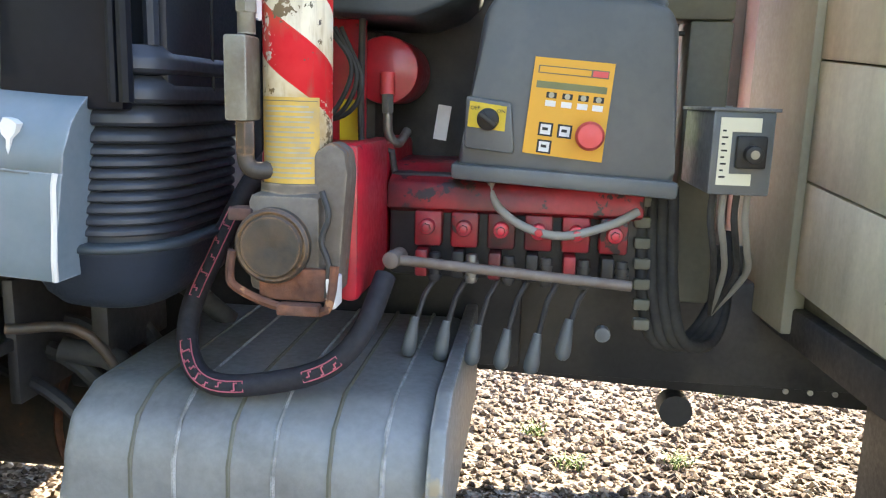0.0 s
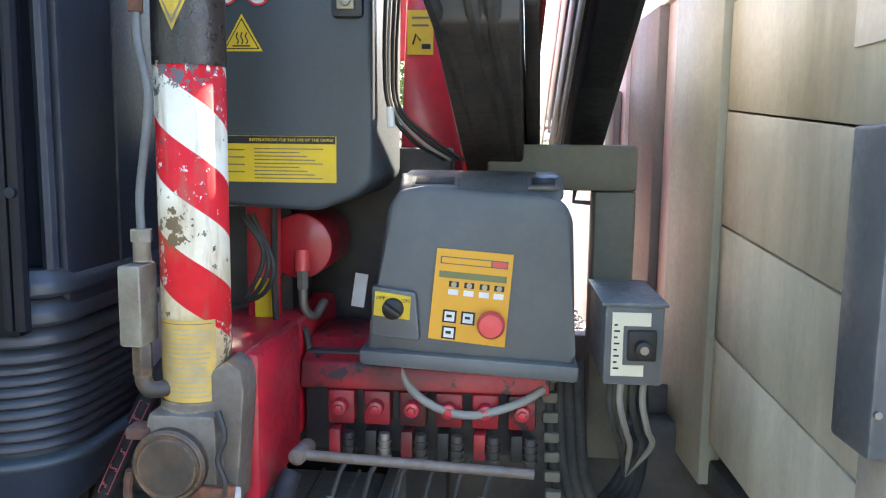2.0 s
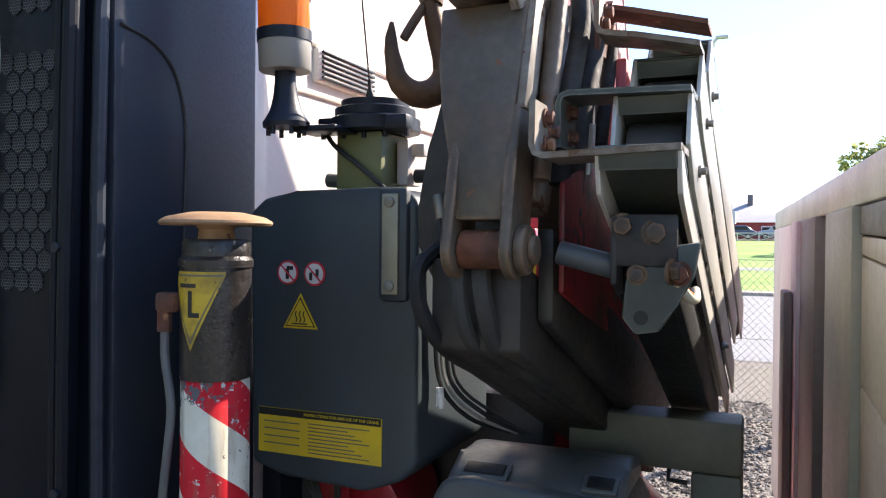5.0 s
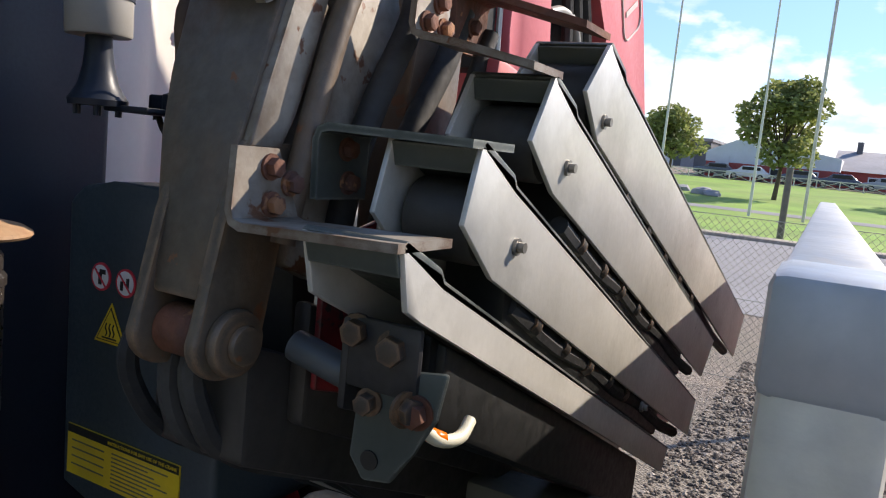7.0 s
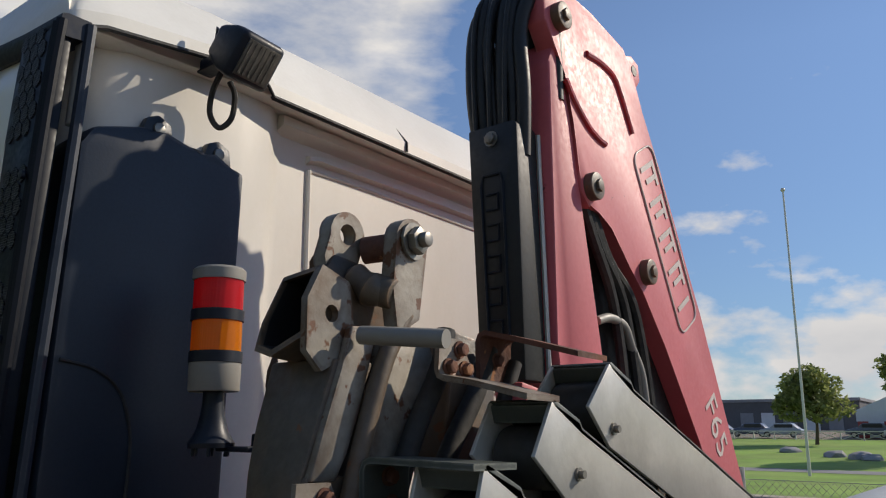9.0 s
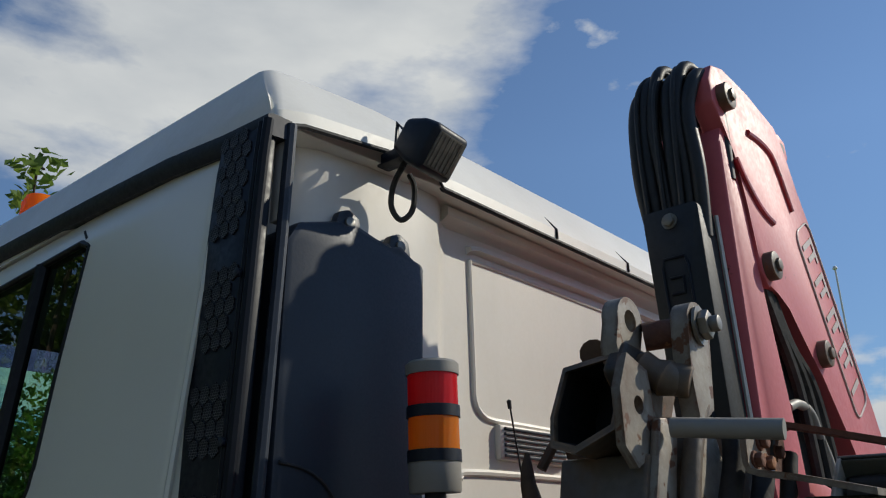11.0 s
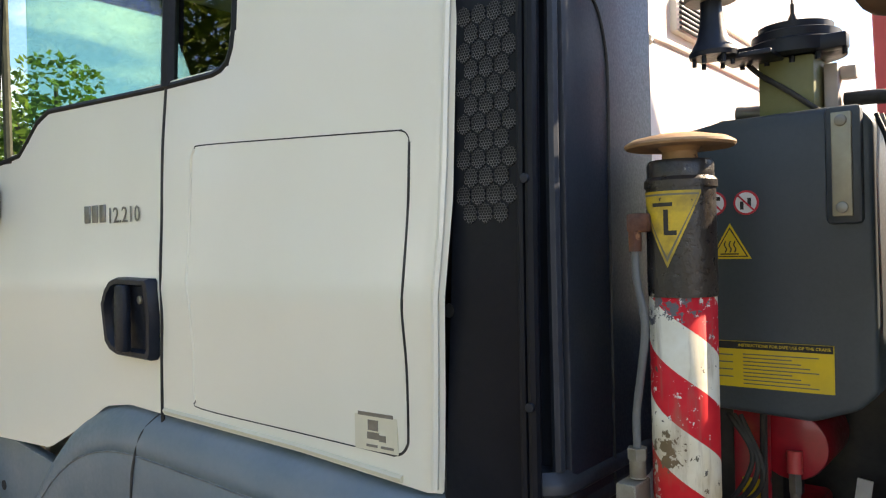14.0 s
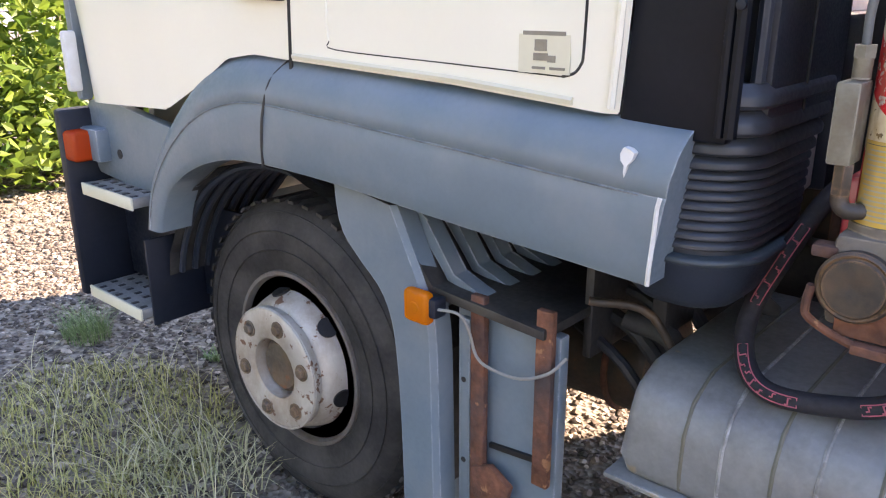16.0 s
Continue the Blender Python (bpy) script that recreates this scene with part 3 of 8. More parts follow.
# ---- truck cab ----
cab = thing("truck_cab", (-1.3, 2.2, 0.4), "cream white lorry cab with a weathered raised roof", "truck cab")


def side_y(z):
    zs = (0.9, 1.04, 1.2, 1.45, 1.6, 1.87, 2.42, 2.52)
    return float(np.interp(z, zs, (1.10, 1.092, 1.084, 1.064, 1.074, 1.083, 1.112, 1.135)))


def rear_x(z):
    return float(np.interp(z, (1.1, 1.3, 1.6, 2.45), (-0.535, -0.515, -0.49, -0.465)))


WIN = [(-0.975, 2.405), (-1.0, 2.12), (-1.004, 1.950), (-1.009, 1.915), (-1.020, 1.891), (-1.040, 1.878), (-1.068, 1.873), (-1.24, 1.872), (-1.74, 1.885), (-1.80, 1.865), (-1.90, 1.79), (-2.05, 1.775), (-2.05, 2.30), (-1.95, 2.41), (-1.02, 2.425)]


def inside(x, z, poly):
    hit = False
    for (x0, z0), (x1, z1) in zip(poly, poly[1:] + poly[:1]):
        if (z0 > z) != (z1 > z) and x < (x1 - x0) * (z - z0) / (z1 - z0) + x0:
            hit = not hit
    return hit


def cab_low(x):
    """The lower edge of the painted side."""
    return float(np.interp(x, (-2.3, -1.8, -1.66, -1.5, -1.40, -1.27, -0.84, -0.5), (1.02, 1.04, 1.10, 1.18, 1.194, 1.187, 1.169, 1.144)))


def side_wall(mirror):
    bm = B()
    zs, nx = np.arange(1.0, 2.505, 0.0215), 92
    grid = {}

    def vert(i, k):
        if (i, k) not in grid:
            z = zs[k]
            f = i / nx
            x = -2.30 + f * (rear_x(z) + 2.30)
            z = max(z, cab_low(x))
            y = side_y(z) + 0.05 * max(0, (x - (rear_x(z) - 0.02)) / 0.02) ** 2 * 0.3 + (0.35 * max(0, (-2.15 - x)) ** 2 / 0.15)
            grid[i, k] = bm.verts.new((x, 4.40 - y if mirror else y, z))
        return grid[i, k]

    for i in range(nx):
        for k in range(len(zs) - 1):
            z = (zs[k] + zs[k + 1]) / 2
            x = -2.30 + (i + 0.5) / nx * (rear_x(z) + 2.30)
            if inside(x, z, WIN) or zs[k + 1] < cab_low(x):
                continue
            bm.faces.new((vert(i, k), vert(i + 1, k), vert(i + 1, k + 1), vert(i, k + 1)))
    bmesh.ops.dissolve_degenerate(bm, dist=1e-5, edges=bm.edges)
    return bm


side = part("side_wall", side_wall(False), M_WHITE, cab, "cream white painted side with seams")
part("side_wall", side_wall(True), M_WHITE, cab)
on_side = lambda pts, off: [(x, side_y(z) - off, z) for x, z in pts]

# window: pane, rubber edge and divider
for far in (False, True):
    flip = (lambda y: 4.40 - y) if far else (lambda y: y)
    bm = B()
    bm.faces.new([bm.verts.new((x, flip(side_y(z) + 0.012), z)) for x, z in WIN])
    pane = part("side_window", bm, M_GLASS, cab, "dark tinted side window reflecting trees")
    pane.visible_shadow = False
    bm = B()
    loop = []
    for (x0, z0), (x1, z1) in zip(WIN, WIN[1:] + WIN[:1]):
        for s in range(8):
            loop.append((x0 + (x1 - x0) * s / 8, z0 + (z1 - z0) * s / 8))
    tube(bm, [(x, flip(side_y(z) + 0.004), z) for x, z in loop], 0.008, 8, closed=True)
    part("window_seal", bm, M_SEAL, pane, "black rubber window seal")
    bm = B()
    tube(bm, [(-1.225, flip(side_y(z) + 0.006), z) for z in np.linspace(1.87, 2.42, 8)], 0.017, 8)
    part("window_divider", bm, M_SEAL, pane)

# seams
seam = lambda pts, r=0.004, name="panel_seam", off=-0.001: part(name, tube(B(), spline(on_side(pts, off), 4), r, 6), M_RUBBER, side)
seam([(-1.225, 1.87), (-1.237, 1.74), (-1.239, 1.6), (-1.237, 1.49), (-1.238, 1.40), (-1.256, 1.30), (-1.275, 1.17)], 0.0045, "door_seam")
seam([(-0.563, 1.69), (-0.566, 1.58), (-0.574, 1.46), (-0.577, 1.42), (-0.576, 1.34), (-0.583, 1.235), (-0.588, 1.215), (-0.600, 1.202), (-0.62, 1.196)], 0.0028)
seam([(-0.563, 1.688), (-0.565, 1.698), (-0.572, 1.706), (-0.583, 1.7095), (-0.60, 1.711), (-0.85, 1.725), (-1.10, 1.738), (-1.125, 1.733)], 0.0018)
seam([(-0.62, 1.196), (-0.85, 1.204), (-1.13, 1.214), (-1.148, 1.23)], 0.0018)
bm = B()
tube(bm, on_side([(-1.125, 1.733), (-1.135, 1.72), (-1.14, 1.55), (-1.145, 1.47), (-1.138, 1.42), (-1.14, 1.33), (-1.15, 1.25), (-1.148, 1.23)], 0.0005), 0.003, 6)
part("panel_edge", bm, M_WHITE, side)
seam([(-1.0, 2.43), (-1.03, 2.455)], 0.004)

part("sill_edge", tube(B(), on_side([(x, cab_low(x) + 0.010) for x in np.linspace(-1.26, -0.60, 14)], 0.002), 0.0065, 6), M_CREAM, side, "dusty sill edge")
part("rear_edge", tube(B(), on_side([(rear_x(z) - 0.006, z) for z in np.linspace(1.156, 2.43, 14)], 0.001), 0.006, 6), M_WHITE, side)

# door handle: a rimmed shell, hollow behind its upright grip
rim = [(-1.425, 1.452), (-1.40, 1.472), (-1.372, 1.478), (-1.254, 1.475), (-1.247, 1.468), (-1.246, 1.40), (-1.261, 1.312), (-1.270, 1.303), (-1.40, 1.307), (-1.426, 1.316), (-1.443, 1.335), (-1.445, 1.42)]
mid_x, mid_z = -1.345, 1.392
bm = B()
loops = []
for grow, y in ((1.0, 1.078), (1.0, 1.054), (0.95, 1.046), (0.84, 1.046), (0.78, 1.0605)):
    loops.append([bm.verts.new((mid_x + (x - mid_x) * grow, y + 0.006 * (mid_z - z) / 0.09, mid_z + (z - mid_z) * grow)) for x, z in rim])
for p, q in zip(loops, loops[1:]):
    for i in range(len(p)):
        bm.faces.new((p[i], p[(i + 1) % len(p)], q[(i + 1) % len(q)], q[i]))
bm.faces.new(loops[-1])
bm.faces.new(loops[0][::-1])
bmesh.ops.recalc_face_normals(bm, faces=bm.faces)
handle = part("door_handle", bm, M_BLACK, side, "black plastic door handle")
bm = B()
prism(bm, [(-1.362, 1.462), (-1.324, 1.462), (-1.328, 1.318), (-1.366, 1.32)], "y", 1.030, 1.052, 0.007)
part("grip", bm, M_BLACK, handle)
part("key_lock", cyl(B(), (-1.30, 1.062, 1.43), (-1.30, 1.053, 1.43), 0.009, n=16, bevel=0.001), M_STEELG, handle)

# badge: three block letters and the figures
for i in range(3):
    bm = B()
    x = -1.555 + i * 0.034
    box(bm, x, x + 0.024, side_y(1.62) - 0.004, side_y(1.62) + 0.004, 1.600, 1.640, 0.002)
    part("badge_letter", bm, M_STEELG, side, "dull chrome block letter")
words("badge_figures", "12.210", 0.05, pose(-1.385, side_y(1.61) - 0.003, 1.612, 90, 0, 0), M_STEELG, side, "dull chrome model figures")

# sticker with small vehicle picture
bm = B()
box(bm, -0.698, -0.605, 1.0795, 1.082, 1.199, 1.266)
stk = part("sticker", bm, M_CREAM, side, "faded silver workshop sticker")
for z, x0, x1, h in ((1.258, -0.690, -0.613, 0.006), (1.207, -0.672, -0.648, 0.004), (1.207, -0.640, -0.613, 0.004)):
    bm = B()
    box(bm, x0, x1, 1.0785, 1.0795, z - h / 2, z + h / 2)
    part("print_bar", bm, M_STEELG, stk)
bm = B()
box(bm, -0.668, -0.646, 1.0785, 1.0795, 1.232, 1.249)
box(bm, -0.670, -0.644, 1.0785, 1.0795, 1.218, 1.229)
box(bm, -0.644, -0.630, 1.0785, 1.0795, 1.216, 1.226)
part("lorry_picture", bm, M_STEELG, stk)

# roof
BACK_Y = (1.2, 1.3, 1.38, 1.46, 1.51, 1.535, 1.7, 2.0, 2.3, 2.55, 2.62, 2.65, 2.74, 2.9, 3.1)


def drip_z(y):
    """The roof's lower edge at the back: both corners are cut higher than the middle."""
    return float(np.interp(y, (1.12, 1.18, 1.38, 1.51, 1.535, 2.62, 2.65, 2.8, 3.28), (2.462, 2.484, 2.512, 2.518, 2.488, 2.488, 2.518, 2.514, 2.462)))


def crown_z(x, y, z):
    """The upper shell swells a little behind its corners and climbs towards the front."""
    f = min(1.0, max(0.0, (z - 2.53) / 0.1))
    return z + f * (0.026 * min(1.0, max(0.0, min(y - 1.17, 3.23 - y) / 0.28)) + 0.032 * max(0.0, -0.45 - x))


bm = B()


def roof_ring(x0, x1, y0, y1, z, r, lift=0.0, n=4):
    """One level of the roof shell; lift raises its back edge along the drip line."""
    pts = []
    for cx, cy, a in ((x1 - r, y0 + r, -90), (x1 - r, y1 - r, 0), (x0 + r, y1 - r, 90), (x0 + r, y0 + r, 180)):
        for k in range(n + 1):
            t = radians(a + 90 * k / n)
            px, py = cx + r * math.cos(t), cy + r * math.sin(t)
            pts.append((px, py, crown_z(px, py, z) + lift * (drip_z(py) - 2.488) * (px > x1 - r)))
        if a == -90:
            pts += [(x1, y, crown_z(x1, y, z) + lift * (drip_z(y) - 2.488)) for y in BACK_Y if y0 + r < y < y1 - r] + [(x1, y1 - r - 0.001 * (len(BACK_Y) - i), crown_z(x1, y1 - r, z)) for i, y in enumerate(BACK_Y) if not y0 + r < y < y1 - r]
    return [bm.verts.new(p) for p in pts]


rings = [roof_ring(-2.36, -0.345, 1.118, 3.282, 2.488, 0.018, 1.0), roof_ring(-2.36, -0.345, 1.118, 3.282, 2.515, 0.018, 0.9), roof_ring(-2.32, -0.375, 1.134, 3.266, 2.55, 0.02, 0.5),
         roof_ring(-2.2, -0.452, 1.168, 3.232, 2.64, 0.022), roof_ring(-2.17, -0.478, 1.185, 3.215, 2.661, 0.03), roof_ring(-2.1, -0.56, 1.25, 3.15, 2.684, 0.06), roof_ring(-1.8, -0.9, 1.7, 2.7, 2.702, 0.2)]
for a, b in zip(rings, rings[1:]):
    for i in range(len(a)):
        bm.faces.new((a[i], a[(i + 1) % len(a)], b[(i + 1) % len(b)], b[i]))
bm.faces.new(rings[0][::-1])
bm.faces.new(rings[-1])
roof = part("roof", bm, M_ROOFPAINT, cab, "weathered white raised roof", smooth=32)
bm = B()
gut = [(-0.338, 2.436), (-0.47, 2.444), (-0.66, 2.465), (-1.0, 2.482), (-1.5, 2.50), (-2.25, 2.505)]
prof = [(1.112, 0.0), (1.102, 0.014), (1.102, 0.036), (1.112, 0.040), (1.15, 0.040), (1.15, 0.004)]
rows = [[bm.verts.new((x, y, z + dz)) for y, dz in prof] for x, z in gut]
for a, b in zip(rows, rows[1:]):
    for i in range(len(prof)):
        bm.faces.new((a[i], a[(i + 1) % len(prof)], b[(i + 1) % len(prof)], b[i]))
bm.faces.new(rows[0])
bm.faces.new(rows[-1][::-1])
part("rain_gutter", bm, M_BLACK, cab, "black rain gutter under the roof edge")
for y in (1.94, 2.28):
    bm = B()
    tube(bm, [(-0.343, y, 2.492), (-0.344, y, 2.515), (-0.374, y, 2.55), (-0.41, y, 2.592), (-0.44, y, 2.627)], 0.0035, 6)
    part("roof_joint", bm, M_RUBBER, roof)
bm = B()
tube(bm, [(-0.347, y, drip_z(y) - 0.002) for y in (1.14, 1.18, 1.28, 1.38, 1.51, 1.535, 1.8, 2.2, 2.62, 2.65, 2.74, 2.9, 3.2)], 0.006, 6)
part("roof_drip_edge", bm, M_RUBBER, roof)

# back wall: a bulged corner pillar and the main panel with pressed ribs
bm = B()
sec = [(-0.52, 1.15), (-0.46, 1.16), (-0.40, 1.19), (-0.378, 1.24), (-0.372, 1.36), (-0.376, 1.48), (-0.386, 1.56), (-0.410, 1.595), (-0.420, 1.62), (-0.420, 2.62), (-0.410, 2.65), (-0.386, 2.70), (-0.374, 2.78), (-0.374, 3.1), (-0.42, 3.24)]
prism(bm, [(x, y) for x, y in sec] + [(-0.5, 3.24), (-0.52, 3.2)], "z", 0.98, 2.50)
back_wall = part("back_wall", bm, M_WALL, cab, "weathered white back wall with pressed panels", smooth=60)
rib = lambda pts, r=0.010, mat=M_WALL, name="pressed_rib": part(name, tube(B(), spline(pts, 4), r, 8), mat, back_wall)
X = -0.420


def ledge(y0, y1, z, h, out, drop=0.0):
    """A pressed step along the wall: flat on top, sloped back below."""
    bm = B()
    rows = [[bm.verts.new((x, y, zz)) for x, zz in ((X - 0.004, z + dz + h), (X + out, z + dz + h * 0.75), (X + out, z + dz + h * 0.35), (X - 0.004, z + dz))] for y, dz in ((y0, -drop), (y0 + 0.03, 0.0), ((y0 + y1) / 2, 0.003), (y1 - 0.03, 0.0), (y1, -drop))]
    for a, b in zip(rows, rows[1:]):
        for i in range(3):
            bm.faces.new((a[i], a[i + 1], b[i + 1], b[i]))
    bm.faces.new(rows[0])
    bm.faces.new(rows[-1])
    return part("pressed_ledge", bm, M_WALL, back_wall)


ledge(1.60, 2.66, 2.445, 0.05, 0.030)
ledge(1.69, 2.62, 2.408, 0.024, 0.016, 0.008)
rib([(X, 1.70, 2.392), (X, 1.703, 2.3), (X, 1.708, 2.15), (X, 1.712, 2.085), (X, 1.74, 2.058), (X, 1.78, 2.052)], 0.007)
rib([(X, 1.70, 2.392), (X, 1.9, 2.394), (X, 2.58, 2.388)], 0.005)
rib([(X, 1.78, 2.052), (X, 2.1, 2.05), (X, 2.6, 2.05)], 0.007)
rib([(X, 2.58, 2.388), (X, 2.63, 2.37), (X, 2.65, 2.30), (X, 2.65, 2.1), (X, 2.63, 1.9)], 0.010)
rib([(X, 1.66, 1.93), (X, 1.75, 1.945), (X, 2.6, 1.945)], 0.008)
for y0, y1 in ((1.775, 2.03), (2.57, 2.64)):
    bm = B()
    box(bm, -0.428, -0.404, y0, y1, 1.972, 2.046, 0.008)
    grille = part("air_grille", bm, M_WALL, back_wall, "white ventilation grille")
    for k in range(6):
        bm = B()
        box(bm, -0.406, -0.398, y0 + 0.012, y1 - 0.012, 1.979 + k * 0.011, 1.985 + k * 0.011, 0.0015)
        part("slat", bm, M_DUCT, grille)

# Dark sheet added so the low wall behind the leg reads dark.
part("wall_darkener", box(B(), -0.425, -0.372, 1.602, 2.618, 0.96, 1.28, 0.012), M_DUCT, back_wall, "added dark sheet over the low wall")
# front and inside of the cab, plain
bm = B()
box(bm, -2.345, -2.30, 1.32, 3.08, 0.62, 1.72, 0.02)
part("front_panel", bm, M_WHITE, cab)
bm = B()
box(bm, -2.26, -0.55, 1.16, 3.24, 1.12, 1.20, 0.01)
box(bm, -2.30, -2.22, 1.18, 3.22, 1.2, 1.72, 0.02)
part("cab_floor", bm, M_DUCT, cab, "dark cab interior")
for y in (1.45, 2.65):
    bm = B()
    box(bm, -1.45, -0.95, y, y + 0.5, 1.2, 1.45, 0.05)
    box(bm, -1.02, -0.88, y, y + 0.5, 1.4, 2.0, 0.05)
    part("seat", bm, M_PAD, cab, "dark cab seat")
bm = B()
box(bm, -2.335, -2.325, 1.3, 3.1, 1.74, 2.475, 0.0)
screen = part("windscreen", bm, M_GLASS, cab)
screen.visible_shadow = False
part("sun_band", box(B(), -2.320, -2.318, 1.3, 3.1, 2.385, 2.468), M_BAND, screen, "violet tinted sun band").visible_shadow = False
part("headliner", box(B(), -2.32, -0.54, 1.17, 3.23, 2.464, 2.485, 0.008), M_DUCT, cab, "dark cab headliner")

# black corner trim and intake duct
duct = thing("air_intake", (-0.42, 1.3, 0.77), "charcoal plastic air intake duct with bellows behind the cab", "air intake")
bm = B()
prism(bm, [(-0.530, 1.12), (-0.515, 1.3), (-0.496, 1.6), (-0.489, 1.85), (-0.482, 2.2), (-0.470, 2.40), (-0.466, 2.45), (-0.343, 2.455), (-0.368, 1.12)], "y", 1.098, 1.125, 0.005)
grille_panel = part("intake_panel", bm, M_PANEL, duct, "black perforated intake side panel")
for x, r in ((-0.374, 0.007), (-0.358, 0.009)):
    bm = B()
    tube(bm, [(x - 0.005, 1.098, 1.13), (x, 1.096, 1.6), (x + 0.014, 1.10, 2.3), (x + 0.022, 1.102, 2.46)], r, 8, smooth_steps=3)
    part("edge_rib", bm, M_PANEL, grille_panel)
bm = B()
prism(bm, [(1.155, 1.13), (1.155, 2.27), (1.175, 2.305), (1.27, 2.335), (1.30, 2.318), (1.38, 2.325), (1.40, 2.31), (1.472, 2.305), (1.475, 1.13)], "x", -0.47, -0.335, 0.012)
body = part("duct_body", bm, M_DUCT, duct, "charcoal moulded duct body")
bm = B()
tube(bm, [(-0.334, 1.165, 1.926), (-0.334, 1.22, 1.916), (-0.334, 1.262, 1.889), (-0.334, 1.284, 1.845), (-0.334, 1.294, 1.78), (-0.334, 1.29, 1.6), (-0.334, 1.288, 1.3), (-0.334, 1.288, 1.14)], 0.003, 6, smooth_steps=4)
part("duct_seam", bm, M_RUBBER, body)
for y, z in ((1.295, 2.345), (1.42, 2.335)):
    bm = B()
    prism(bm, [(y - 0.035, z - 0.03), (y + 0.035, z - 0.04), (y + 0.025, z + 0.01), (y, z + 0.022), (y - 0.022, z + 0.012)], "x", -0.372, -0.352, 0.004)
    lug = part("fixing_lug", bm, M_DUCT, body)
    bm = B()
    cyl(bm, (-0.352, y, z - 0.005), (-0.346, y, z - 0.005), 0.011, n=14, bevel=0.002)
    part("screw", bm, M_STEELG, lug)
for z in (1.3, 1.62, 1.95, 2.2):
    bm = B()
    cyl(bm, (-0.362, 1.090, z), (-0.362, 1.083, z), 0.007, n=12, bevel=0.001)
    part("screw", bm, M_BLACK, grille_panel)

# bellows, one rounded fold after another
def ring_wall(prof, x0=-0.56, x1=-0.339, y0=1.112, y1=1.462, r=0.098):
    """A closed sleeve of rounded rectangular plan; prof holds (height, growth) from below upwards."""
    bm = B()
    rows = []
    for z, g in prof:
        pts = []
        for cx, cy, a in ((x1 - r, y0 + r, -90), (x1 - r, y1 - r, 0), (x0 + r, y1 - r, 90), (x0 + r, y0 + r, 180)):
            for k in range(11):
                t = radians(a + 9 * k)
                pts.append(bm.verts.new((cx + (r + g) * math.cos(t), cy + (r + g) * math.sin(t), z)))
        rows.append(pts)
    for a, b in zip(rows, rows[1:]):
        for i in range(len(a)):
            bm.faces.new((a[i], a[(i + 1) % len(a)], b[(i + 1) % len(b)], b[i]))
    bm.faces.new(rows[0][::-1])
    bm.faces.new(rows[-1])
    return bm


bellows = part("bellows", ring_wall([(0.945, -0.012), (1.16, -0.006)]), M_BELLOWS, duct, "black ribbed rubber bellows", smooth=80)
folds = [(1.182, 0.036, 0.010, 0.05), (1.145, 0.036, 0.008, 0.055), (1.113, 0.028, 0.005, 0.07), (1.088, 0.021, 0.002, 0.085)] + [(1.0700 - 0.0150 * k, 0.0155, -0.0006 * k, 0.098) for k in range(8)]
for z, h, g, round_r in folds:
    d = 0.28 * h + 0.0035
    part("bellows_fold", ring_wall([(z - h / 2, g - d), (z - h * 0.42, g - 0.25 * d), (z - h * 0.30, g), (z, g), (z + h * 0.12, g - 0.12 * d), (z + h / 2, g - d)], r=round_r), M_BELLOWS, bellows, smooth=30)
cup = part("bellows_cup", ring_wall([(0.852, -0.052), (0.858, -0.036), (0.875, -0.018), (0.905, -0.004), (0.938, 0.006)]), M_DUCT, duct, "dark plastic cup under the bellows", smooth=80)
part("cup_rim", ring_wall([(0.937, 0.004), (0.940, 0.011), (0.946, 0.012), (0.950, 0.006)]), M_SHELL, cup, "paler cup rim", smooth=80)

# ---- wheel arch, step and wheel ----
arch = thing("wheel_arch", (-1.2, 1.1, 0.7), "blue grey plastic wheel arch with scuffed rear edge", "wheel arch")
outer = [(-0.412, 1.138), (-0.5, 1.142), (-0.9, 1.167), (-1.27, 1.185), (-1.40, 1.190), (-1.50, 1.180), (-1.60, 1.145), (-1.69, 1.09), (-1.77, 1.015), (-1.845, 0.92), (-1.90, 0.82), (-1.932, 0.71)]
inner = [(-1.845, 0.712), (-1.82, 0.775), (-1.765, 0.848), (-1.66, 0.91), (-1.53, 0.950), (-1.40, 0.962), (-1.15, 0.957), (-0.8, 0.932), (-0.445, 0.910)]
bm = B()
O = spline([(x, 0, z) for x, z in outer], 5)
I = spline([(x, 0, z) for x, z in inner[::-1]], 5)
cols = 60
def along(P, f):
    L = [0]
    for a, b in zip(P, P[1:]):
        L.append(L[-1] + (b - a).length)
    return Vector([float(np.interp(f * L[-1], L, [p[k] for p in P])) for k in range(3)])
rows = []
for c in range(cols + 1):
    a, b = along(O, c / cols), along(I, c / cols)
    w = (a - b).length
    row = [bm.verts.new((a.x, 1.16, a.z + 0.004))]
    for s in (0, 0.06, 0.14, 0.3, 0.40, 0.41, 0.43, 0.6, 0.85, 0.97, 1.0):
        p = a.lerp(b, s)
        y = 1.056 + 0.045 * max(0, (0.30 - s) / 0.30) ** 2 + (0.002 if s in (0.41,) else 0) + 0.008 * max(0, (s - 0.85) / 0.15) ** 2
        row.append(bm.verts.new((p.x, y, p.z)))
    row.append(bm.verts.new((b.x, 1.15, b.z)))
    rows.append(row)
for a, b in zip(rows, rows[1:]):
    for i in range(len(a) - 1):
        bm.faces.new((a[i], b[i], b[i + 1], a[i + 1]))
bm.faces.new(rows[0])
skin = part("arch_skin", bm, M_FENDER, arch, "blue grey outer skin", smooth=45)
bm = B()
tube(bm, [(-1.296, 1.10, 1.187), (-1.322, 1.066, 1.145), (-1.340, 1.054, 1.08), (-1.352, 1.054, 1.02), (-1.362, 1.06, 0.960)], 0.003, 6, smooth_steps=4)
